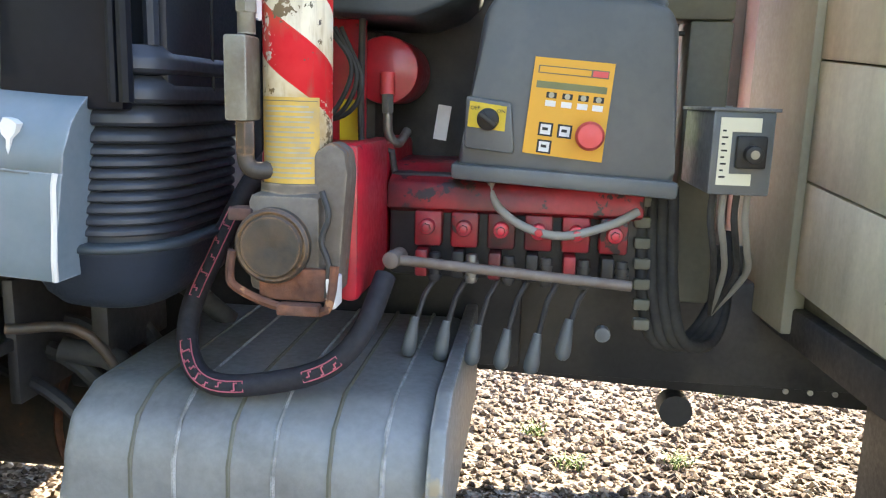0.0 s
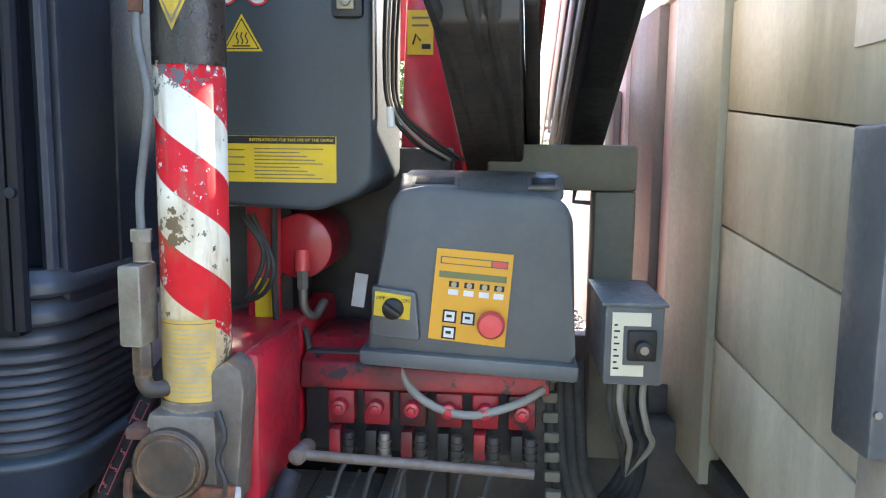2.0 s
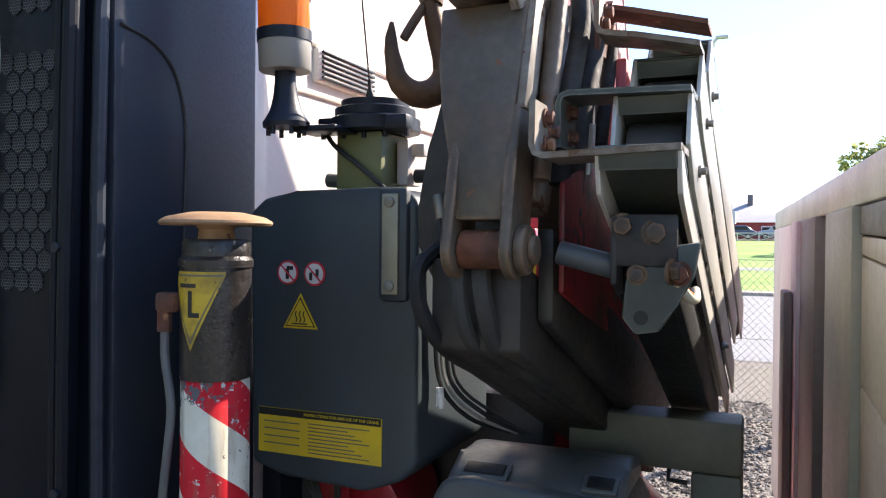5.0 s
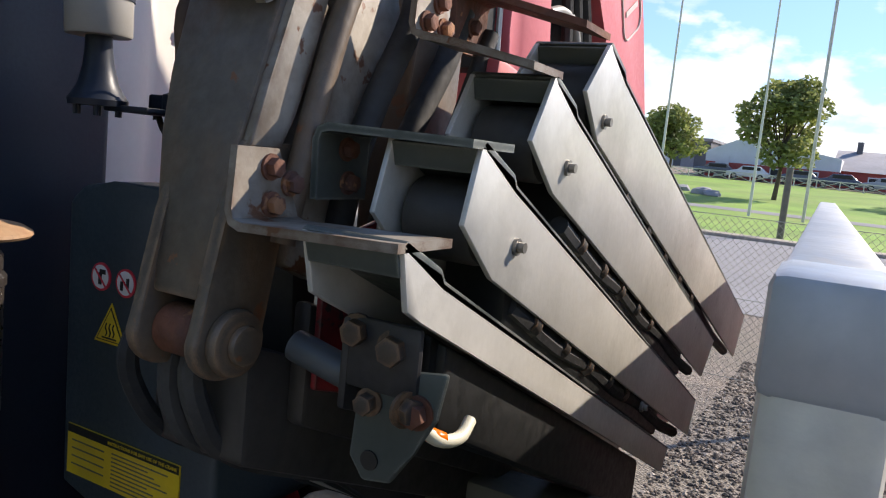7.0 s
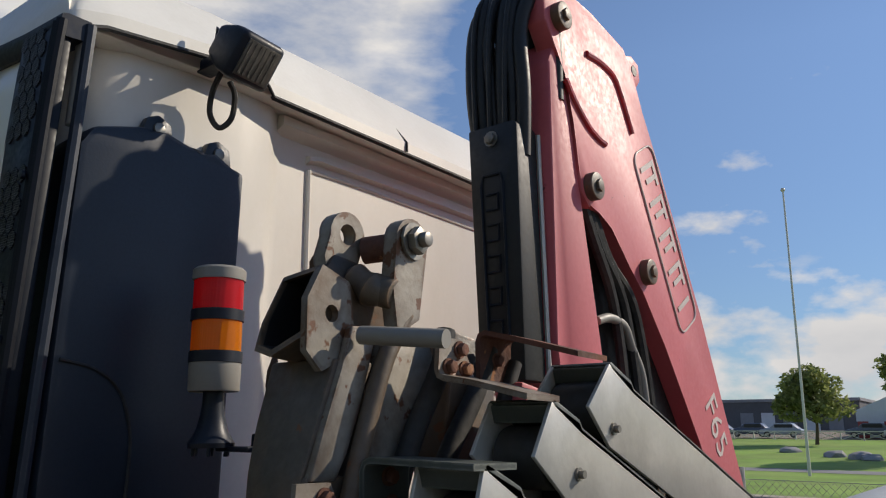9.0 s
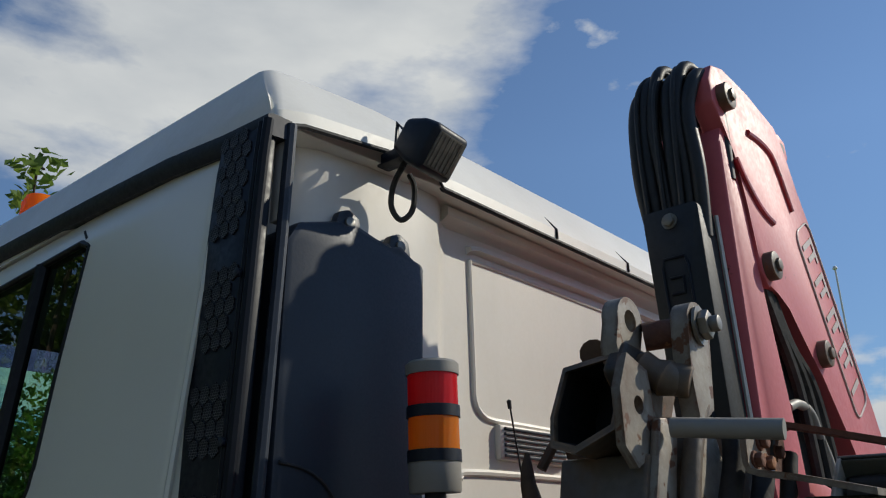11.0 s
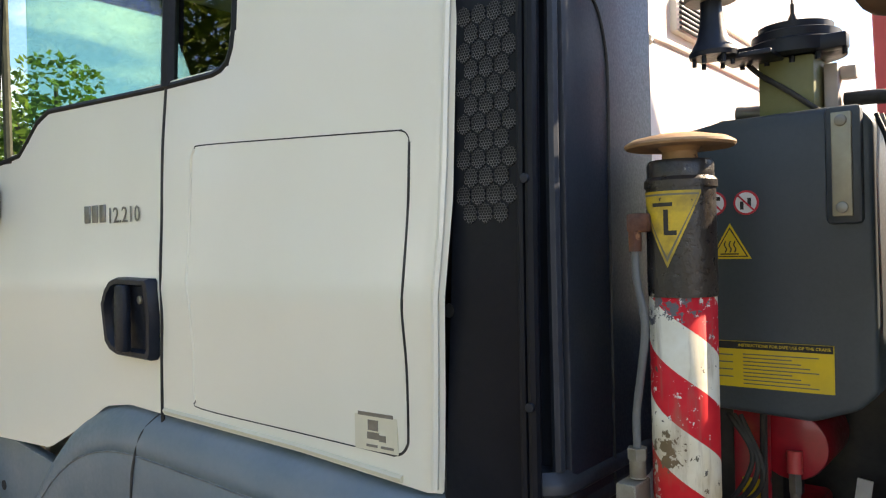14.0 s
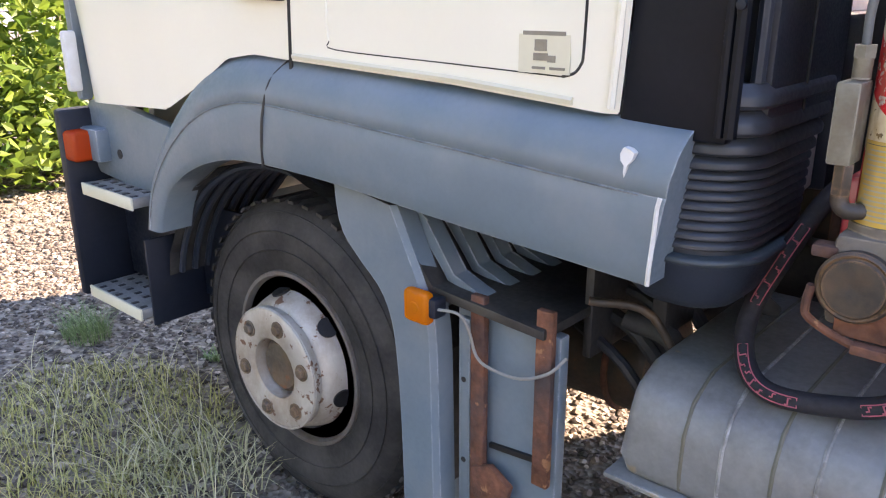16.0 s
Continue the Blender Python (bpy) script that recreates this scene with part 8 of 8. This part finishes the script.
# ---- gravel, grass, weeds ----
def gravel(name, x0, x1, y0, y1, count, lo, hi, seed, label):
    rng = np.random.default_rng(seed)
    base_v = np.array([(1, 0, 0), (-1, 0, 0), (0, 1, 0), (0, -1, 0), (0, 0, 1), (0.6, 0.6, 0.5), (-0.6, 0.55, 0.55), (0.5, -0.65, 0.5), (-0.6, -0.6, 0.45)])
    faces0 = [(0, 5, 7), (5, 2, 6), (6, 1, 8), (8, 3, 7), (4, 5, 6), (4, 6, 8), (4, 8, 7), (4, 7, 5), (0, 2, 5), (2, 1, 6), (1, 3, 8), (3, 0, 7)]
    vs, fs = [], []
    for i in range(count):
        r = lo + (hi - lo) * rng.random() ** 2
        a = rng.random() * 2 * math.pi
        c, s = math.cos(a), math.sin(a)
        v = base_v * (1 + 0.35 * (rng.random((9, 3)) - 0.5)) * np.array([1, 0.6 + 0.35 * rng.random(), 0.45 + 0.4 * rng.random()]) * r
        v = np.stack([v[:, 0] * c - v[:, 1] * s, v[:, 0] * s + v[:, 1] * c, v[:, 2]], 1)
        v += (x0 + (x1 - x0) * rng.random(), y0 + (y1 - y0) * rng.random(), r * 0.12)
        n = len(vs)
        vs.extend(map(tuple, v))
        fs.extend((p + n, q + n, w + n) for p, q, w in faces0)
    me = bpy.data.meshes.new(name)
    me.from_pydata(vs, [], fs)
    me.materials.append(M_STONES)
    return tagged(new(name, me), label, "gravel", kind="stuff")


gravel("gravel", -0.7, 2.0, 2.0, 4.6, 15000, 0.008, 0.022, 3, "loose sunlit gravel stones under the lorry")
gravel("gravel", -4.6, -0.4, 0.4, 4.0, 22000, 0.008, 0.020, 5, "loose gravel stones beside the front wheel")
gravel("gravel", -8.0, -4.4, 0.5, 5.0, 7000, 0.012, 0.026, 8, "loose gravel stones before the hedge")
gravel("gravel", -0.3, 1.6, 4.6, 9.0, 6000, 0.012, 0.026, 9, "loose gravel stones beyond the lorry")


def blades(name, cx, cy, rad_, count, h0, h1, width, droop, seed, mat, label, category="grass"):
    rng = np.random.default_rng(seed)
    vs, fs = [], []
    for i in range(count):
        q, t = rad_ * math.sqrt(rng.random()), rng.random() * 2 * math.pi
        x, y = cx + q * math.cos(t), cy + 0.8 * q * math.sin(t)
        h = h0 + (h1 - h0) * rng.random()
        a = rng.random() * 2 * math.pi
        lean = droop * h * (0.4 + 0.8 * rng.random())
        dx, dy = math.cos(a), math.sin(a)
        n = len(vs)
        for s in (0, 0.35, 0.7, 1.0):
            w = width * (1 - s) ** 0.6 if s < 1 else 0.0004
            px, py, pz = x + dx * lean * s * s, y + dy * lean * s * s, h * (s - 0.35 * droop * s * s)
            vs += [(px - dy * w, py + dx * w, pz), (px + dy * w, py - dx * w, pz)]
        fs += [(n + 2 * k, n + 2 * k + 1, n + 2 * k + 3, n + 2 * k + 2) for k in range(3)]
    me = bpy.data.meshes.new(name)
    me.from_pydata(vs, [], fs)
    me.materials.append(mat)
    return tagged(new(name, me), label, category, kind="stuff")


M_MAT = island_mat("matted grass", (0.20, 0.21, 0.05), (0.56, 0.49, 0.20), 0.8)
M_TUFT = island_mat("fresh grass blades", (0.09, 0.16, 0.05), (0.22, 0.30, 0.12), 0.7)
blades("dry_grass", -2.25, 0.95, 0.52, 2200, 0.03, 0.10, 0.0020, 0.9, 1, M_MAT, "dry drooping grass on the gravel")
blades("dry_grass", -2.3, 0.92, 0.50, 60, 0.15, 0.34, 0.0016, 1.1, 11, M_GRASS, "long dry grass stems over the gravel")
blades("dry_grass", -1.75, 1.0, 0.24, 260, 0.08, 0.22, 0.0022, 1.0, 2, M_GRASS, "sparse dry grass beside the tyre")
blades("grass_tuft", -2.96, 1.27, 0.11, 420, 0.08, 0.16, 0.0013, 0.6, 3, M_TUFT, "soft pale green grass tuft")
for k, (x, y) in enumerate(((0.184, 2.78), (0.647, 2.62), (0.3, 2.55), (-0.35, 1.9), (0.95, 3.3), (-1.9, 1.4), (-2.4, 1.5), (-2.1, 1.7))):
    blades("weed", x, y, 0.05, 46, 0.02, 0.06, 0.004, 0.9, 20 + k, M_TUFT, "small green weed in the gravel", "weed")


# ---- leaves, hedge, trees ----
def leaf_cloud(clumps, count, size, seed):
    """Small folded leaves scattered in loose clumps: centre, radii."""
    rng = np.random.default_rng(seed)
    vs, fs = [], []
    per = [max(1, int(count * (c[3] * c[4] * c[5]) ** (2 / 3) / sum((d[3] * d[4] * d[5]) ** (2 / 3) for d in clumps))) for c in clumps]
    for (cx, cy, cz, rx, ry, rz), n_leaf in zip(clumps, per):
        for i in range(n_leaf):
            d = rng.normal(size=3)
            d /= np.linalg.norm(d)
            r = 0.55 + 0.5 * rng.random() ** 0.6
            p = np.array([cx + d[0] * rx * r, cy + d[1] * ry * r, cz + d[2] * rz * r])
            u = rng.normal(size=3) * (1, 1, 0.6)
            u /= np.linalg.norm(u)
            w = np.cross(u, rng.normal(size=3))
            w /= np.linalg.norm(w)
            k = np.cross(u, w)
            s = size * (0.6 + 0.8 * rng.random())
            n = len(vs)
            vs += [tuple(p - u * s), tuple(p + w * s * 0.55 + k * s * 0.15), tuple(p + u * s), tuple(p - w * s * 0.55 + k * s * 0.15)]
            fs += [(n, n + 1, n + 2), (n, n + 2, n + 3)]
    me = bpy.data.meshes.new("crown")
    me.from_pydata(vs, [], fs)
    return me


def tree(name, x, y, base_z, trunk_h, crown_r, crown_h, leaves, size, seed, mat, label, category="tree", clump=16, spread=0.42):
    rng = np.random.default_rng(seed)
    t = thing(name, (x, y, base_z), label, category)
    top = base_z + trunk_h + crown_h * 0.5
    r0 = max(0.05, crown_r * 0.06)
    bm = B()
    pts = [Vector((x, y, base_z - 0.05)), Vector((x + 0.05 * crown_r, y, base_z + trunk_h)), Vector((x, y + 0.04 * crown_r, top))]
    line_pts = spline(pts, 5)
    rows_ = []
    for i, p in enumerate(line_pts):
        rr = r0 * (1 - 0.75 * i / (len(line_pts) - 1))
        rows_.append([bm.verts.new(w) for w in ring_pts(p, Vector((1, 0, 0)), Vector((0, 1, 0)), rr, 10)])
    for a, b in zip(rows_, rows_[1:]):
        for k in range(10):
            bm.faces.new((a[k], a[(k + 1) % 10], b[(k + 1) % 10], b[k]))
    part("trunk", bm, M_BARK, t)
    clumps = []
    for k in range(clump):
        a, h = rng.random() * 2 * math.pi, rng.random()
        rr = crown_r * (0.35 + 0.5 * rng.random()) * (1 - 0.65 * abs(h - 0.4) ** 1.3 * 1.6)
        c = (x + rr * math.cos(a), y + rr * math.sin(a), base_z + trunk_h + crown_h * (0.08 + 0.84 * h))
        s = crown_r * spread * (0.7 + 0.6 * rng.random())
        clumps.append((*c, s, s, s * 0.75))
        bm = B()
        tube(bm, [(x, y, base_z + trunk_h * 0.9 + 0.2 * crown_h * h), ((x + c[0]) / 2, (y + c[1]) / 2, (c[2] + base_z + trunk_h) / 2), c], r0 * 0.25, 6)
        part("limb", bm, M_BARK, t)
    me = leaf_cloud(clumps, leaves, size, seed)
    me.transform(Matrix.Translation((-x, -y, -base_z)))
    me.materials.append(mat)
    cr = new("crown", me)
    cr.parent = t
    return t


def bush(x, y, clumps, leaves, size, seed, label):
    """Loose clumps of leaves carried by thin stems from one foot."""
    b = thing("bush", (x, y, 0.0), label, "bush", "bushes along the yard")
    me = leaf_cloud(clumps, leaves, size, seed)
    me.transform(Matrix.Translation((-x, -y, 0.0)))
    me.materials.append(M_LEAF)
    new("foliage", me).parent = b
    for c in clumps[::2]:
        part("stem", tube(B(), [(x, y, -0.03), ((2 * x + c[0]) / 3, (2 * y + c[1]) / 3, c[2] * 0.5), (c[0], c[1], c[2])], 0.012, 6, smooth_steps=3), M_BARK, b)


# beyond the camera's back, mirrored in the cab window
for k, (x, y, h, r) in enumerate(((-13.5, -3.4, 7.0, 3.2), (-11.5, -6.6, 7.5, 3.4), (-15.5, -0.6, 6.5, 3.0), (-3.6, -9.0, 8.2, 3.4), (3.5, -10.0, 8.0, 3.4))):
    tree("yard_tree", x, y, 0, 1.2, r, h, 17000, 0.10, 40 + k, M_LEAF, "leafy green tree at the yard edge", clump=18)
for k in range(9):
    x = -13 + 2.6 * k
    cl = [(x + 0.5 * math.sin(3 * j), -6.5 + 0.4 * math.cos(5 * j), 0.5 + 0.22 * j, 0.8, 0.6, 0.5) for j in range(4)]
    bush(x, -6.5, cl, 1500, 0.07, 70 + k, "leafy green bush at the yard edge")
# hedge before the lorry
for k, (x, y, h) in enumerate(((-6.1, 1.7, 1.5), (-6.8, 2.8, 2.2), (-7.6, 4.0, 2.4), (-8.2, 0.9, 2.2), (-6.4, 0.6, 0.9), (-8.6, 2.2, 3.0), (-8.8, 5.5, 2.6), (-6.0, 2.4, 0.6))):
    cl = [(x + 0.45 * math.sin(2.3 * j + k), y + 0.45 * math.cos(3.1 * j), 0.25 + h * j / 6, 0.55, 0.55, 0.42) for j in range(7)]
    bush(x, y, cl, 2600, 0.055, 90 + k, "sunlit broad leaved bush before the lorry")
tree("young_tree", -6.6, 3.45, 0, 1.5, 1.2, 2.0, 6500, 0.036, 130, M_LEAF, "young leafy tree before the lorry", clump=14, spread=0.34)
# a twig that shows over the roof
twig = thing("sapling", (-5.6, 2.6, 0.0), "thin leafy sapling reaching over the cab roof", "tree")
part("trunk", tube(B(), [(-5.6, 2.6, -0.03), (-5.62, 2.62, 1.8), (-5.6, 2.6, 3.62)], 0.03, 8), M_BARK, twig)
part("stem", tube(B(), [(-5.6, 2.6, 3.6), (-4.8, 2.25, 3.85), (-4.05, 1.98, 3.92), (-3.7, 1.9, 3.78)], 0.008, 6, smooth_steps=5), M_BARK, twig)
me = leaf_cloud([(-3.75, 1.9, 3.80, 0.16, 0.16, 0.12), (-4.1, 2.0, 3.95, 0.18, 0.15, 0.12), (-4.5, 2.12, 3.90, 0.2, 0.15, 0.14)], 95, 0.045, 140)
me.transform(Matrix.Translation((5.6, -2.6, 0.0)))
me.materials.append(M_LEAF)
lv = new("leaves", me)
lv.parent = twig

# ---- far side: poles, trees, houses, parked cars ----
tree("street_tree", -6.0, 60, rise(60), 2.6, 3.1, 6.0, 5200, 0.21, 150, M_LEAF_FAR, "round street tree on the lawn", clump=26, spread=0.36)
tree("street_tree", -17.2, 75, rise(75), 2.0, 3.0, 4.6, 4600, 0.22, 151, M_LEAF_FAR, "small round street tree on the lawn", clump=24, spread=0.38)
tree("street_tree", 8.0, 70, rise(70), 2.4, 3.4, 6.0, 3600, 0.24, 152, M_LEAF_FAR, "round street tree on the lawn", clump=22, spread=0.38)
for x, h in ((-10.42, 15.5), (-5.42, 12.65), (6.5, 13.0)):
    p = thing("flag_pole", (x, 45, 0.0), "tall white flag pole on the lawn", "flag pole", "flag poles on the lawn")
    part("pole", lathe(B(), (x, 45, 0), [(0.085, 0.0), (0.085, 0.4), (0.07, 3.0), (0.045, h)], n=12), M_POLE, p)
    part("finial", lathe(B(), (x, 45, h), [(0.10, 0.0), (0.13, 0.08), (0.08, 0.18), (0.0, 0.2)], n=10), M_POLE, p)
p = thing("street_lamp", (-2.75, 45, 0.2), "grey street lamp with a curved head", "street lamp")
part("lamp_pole", tube(B(), [(-2.75, 45, 0.0), (-2.75, 45, 12.2), (-2.72, 45, 12.6), (-2.55, 45, 12.85)], 0.085, 10), M_GALV, p)
part("lamp_head", box(B(), -2.62, -1.95, 44.85, 45.15, 12.78, 12.95, 0.05), M_GALV, p)
p = thing("sign_post", (-2.1, 28.6, 0.1), "plain grey post beside the kerb", "post")
part("post", tube(B(), [(-2.1, 28.6, 0.0), (-2.1, 28.6, 2.45)], 0.11, 10), M_OLIVE_DARK, p)
for k, (x, y, r) in enumerate(((-9.7, 57.5, 0.7), (-10.6, 58.5, 0.9), (-12.5, 60, 0.8), (-16.5, 64, 0.8))):
    bm = B()
    bmesh.ops.create_icosphere(bm, subdivisions=2, radius=r)
    for v in bm.verts:
        v.co *= 1 + 0.25 * noise.noise(v.co * 2.2 + Vector((k * 3.1, 0, 0)))
        v.co.z *= 0.5
    bmesh.ops.translate(bm, verts=bm.verts, vec=(x, y, rise(y) + 0.15))
    solo("boulder", bm, M_ROOF, "grey boulder on the lawn", "boulder", (x, y, rise(y)), "boulders on the lawn", smooth=30)


def window_row(parent, x0, x1, y, z0, z1, n, w):
    for i in range(n):
        x = x0 + (x1 - x0) * (i + 0.5) / n
        win = part("window", box(B(), x - w / 2, x + w / 2, y - 0.06, y + 0.02, z0, z1, 0.0), M_PALE, parent)
        part("pane", box(B(), x - w / 2 + 0.12, x + w / 2 - 0.12, y - 0.08, y - 0.05, z0 + 0.12, z1 - 0.12, 0.0), M_INK, win)


hall = thing("factory_hall", (-8, 95, 2.2), "red factory hall with pale gable and grey roof", "factory")
part("wall", box(B(), -16.8, -3.6, 90, 104, 2.0, 3.9), M_BRICKRED, hall)
bm = B()
prism(bm, [(-16.9, 3.9), (-16.9, 5.0), (-13.0, 6.75), (-3.5, 5.2), (-3.5, 3.9)], "y", 90.02, 104)
part("gable", bm, M_PALE, hall)
part("wall", box(B(), -3.5, 45, 92, 108, 2.0, 4.1), M_BRICKRED, hall)
bm = B()
prism(bm, [(91.6, 4.1), (100, 6.6), (108, 4.1)], "x", -4.5, 46)
part("roof", bm, M_ROOF, hall)
part("chimney", box(B(), -2.6, -2.0, 99, 100, 6.2, 7.6), M_DARKCLAD, hall)
part("gate", box(B(), -15.8, -14.4, 89.9, 90.05, 2.3, 4.6), M_PALE, hall)
window_row(hall, -12.5, -5, 90, 2.6, 3.7, 4, 1.0)
window_row(hall, -2, 40, 92, 2.6, 3.7, 12, 1.4)
shed = thing("warehouse", (-24, 118, 3.2), "dark flat roofed warehouse with pale doors", "warehouse")
part("wall", box(B(), -48, -21.5, 116, 130, 3.0, 7.2), M_DARKCLAD, shed)
part("roof_edge", box(B(), -48.2, -21.3, 115.8, 130, 7.2, 7.6), M_ROOF, shed)
for i in range(5):
    part("door", box(B(), -37 + 2.9 * i, -35.2 + 2.9 * i, 115.9, 116.1, 3.3, 5.7), M_PALE if i % 2 else M_ROOF, shed)
back_row = thing("terrace", (-60, 170, 3), "dark row of far roofs", "houses")
part("wall", box(B(), -120, 90, 170, 175, 2.8, 6.0), M_DARKCLAD, back_row)
bm = B()
prism(bm, [(169, 6.0), (173, 8.6), (177, 6.0)], "x", -121, 91)
part("roof", bm, M_ROOF, back_row)

PAINTS = [mk("car paint", c, 0.3, var=0.03, bump=0.0, coat=0.5) for c in ((0.75, 0.75, 0.75), (0.10, 0.11, 0.13), (0.30, 0.32, 0.36), (0.62, 0.64, 0.68), (0.05, 0.06, 0.10))]


def car(x, y, k):
    z = rise(y) + 0.1
    c = thing("parked_car", (x, y, z), ("white", "dark grey", "grey", "silver", "dark blue")[k % 5] + " parked car beside the lawn", "car", "parked cars")
    bm = B()
    prism(bm, [(x - 2.1, z + 0.3), (x - 2.1, z + 0.75), (x - 1.2, z + 0.95), (x + 1.7, z + 0.95), (x + 2.1, z + 0.8), (x + 2.1, z + 0.3)], "y", y - 0.85, y + 0.85, 0.08)
    bd = part("body", bm, PAINTS[k % 5], c)
    bm = B()
    prism(bm, [(x - 1.1, z + 0.93), (x - 0.5, z + 1.42), (x + 1.1, z + 1.45), (x + 1.75, z + 0.93)], "y", y - 0.75, y + 0.75, 0.06)
    part("roof", bm, PAINTS[k % 5], c)
    part("side_glass", box(B(), x - 0.55, x + 1.25, y - 0.77, y - 0.745, z + 1.0, z + 1.33), M_INK, bd)
    for dx in (-1.3, 1.3):
        w = part("wheel", cyl(B(), (x + dx, y - 0.87, z + 0.3), (x + dx, y - 0.66, z + 0.3), 0.31, n=18), M_TYRE, c)
        part("rim", cyl(B(), (x + dx, y - 0.885, z + 0.3), (x + dx, y - 0.86, z + 0.3), 0.18, n=12), M_RIM, w)


for k, x in enumerate((-44, -39, -30.5, -26.8, -23.5, -15.4, -11.9, -7.2, -3.4, 0.8, 5.0, 9.5)):
    car(x, 87.5 + 0.6 * (k % 2), k * 3 + (k == 5))
rail = thing("lattice_fence", (-10, 83, 2.0), "low pale lattice fence along the parking", "fence")
zf = rise(83)
for k in range(31):
    part("post", box(B(), -45 + 2 * k - 0.05, -45 + 2 * k + 0.05, 82.95, 83.05, zf, zf + 0.95), M_POLE, rail)
    if k < 30:
        part("brace", tube(B(), [(-45 + 2 * k, 83, zf + 0.15), (-43 + 2 * k, 83, zf + 0.9)], 0.03, 5), M_POLE, rail)
        part("brace", tube(B(), [(-45 + 2 * k, 83, zf + 0.9), (-43 + 2 * k, 83, zf + 0.15)], 0.03, 5), M_POLE, rail)
part("rail", box(B(), -45, 15, 82.96, 83.04, zf + 0.88, zf + 0.96), M_POLE, rail)

# chain link fence between yard and road
fence = thing("wire_fence", (-2, 7.75, 0), "grey chain link fence with thin posts", "fence")
for k in range(9):
    x = 0.87 - 2.4 * (k - 1)
    part("post", tube(B(), [(x, 7.75, 0), (x, 7.75, 1.6)], 0.03, 10), M_GALV, fence)
bm = B()
for k in range(330):
    x = -18.5 + 0.065 * k
    for s in (1, -1):
        a, b = Vector((x, 7.75, 0.05)), Vector((x + s * 1.4, 7.75, 1.5))
        vv = [bm.verts.new(p) for p in (a + Vector((-0.0022, 0, 0)), a + Vector((0.0022, 0, 0)), b + Vector((0.0022, 0, 0)), b + Vector((-0.0022, 0, 0)), a + Vector((0, 0.003, 0)), b + Vector((0, 0.003, 0)))]
        bm.faces.new((vv[0], vv[1], vv[2], vv[3]))
        bm.faces.new((vv[1], vv[4], vv[5], vv[2]))
        bm.faces.new((vv[4], vv[0], vv[3], vv[5]))
me = bpy.data.meshes.new("wire_mesh")
bmesh.ops.translate(bm, verts=bm.verts, vec=-ROOT[fence])
bm.to_mesh(me)
bm.free()
me.materials.append(M_GALV)
wm = tagged(new("wire_mesh", me), kind="stuff")
wm.parent = fence
for z in (0.1, 0.8, 1.5):
    part("tension_wire", tube(B(), [(-18.5, 7.75, z), (3.3, 7.75, z)], 0.003, 5), M_GALV, fence)
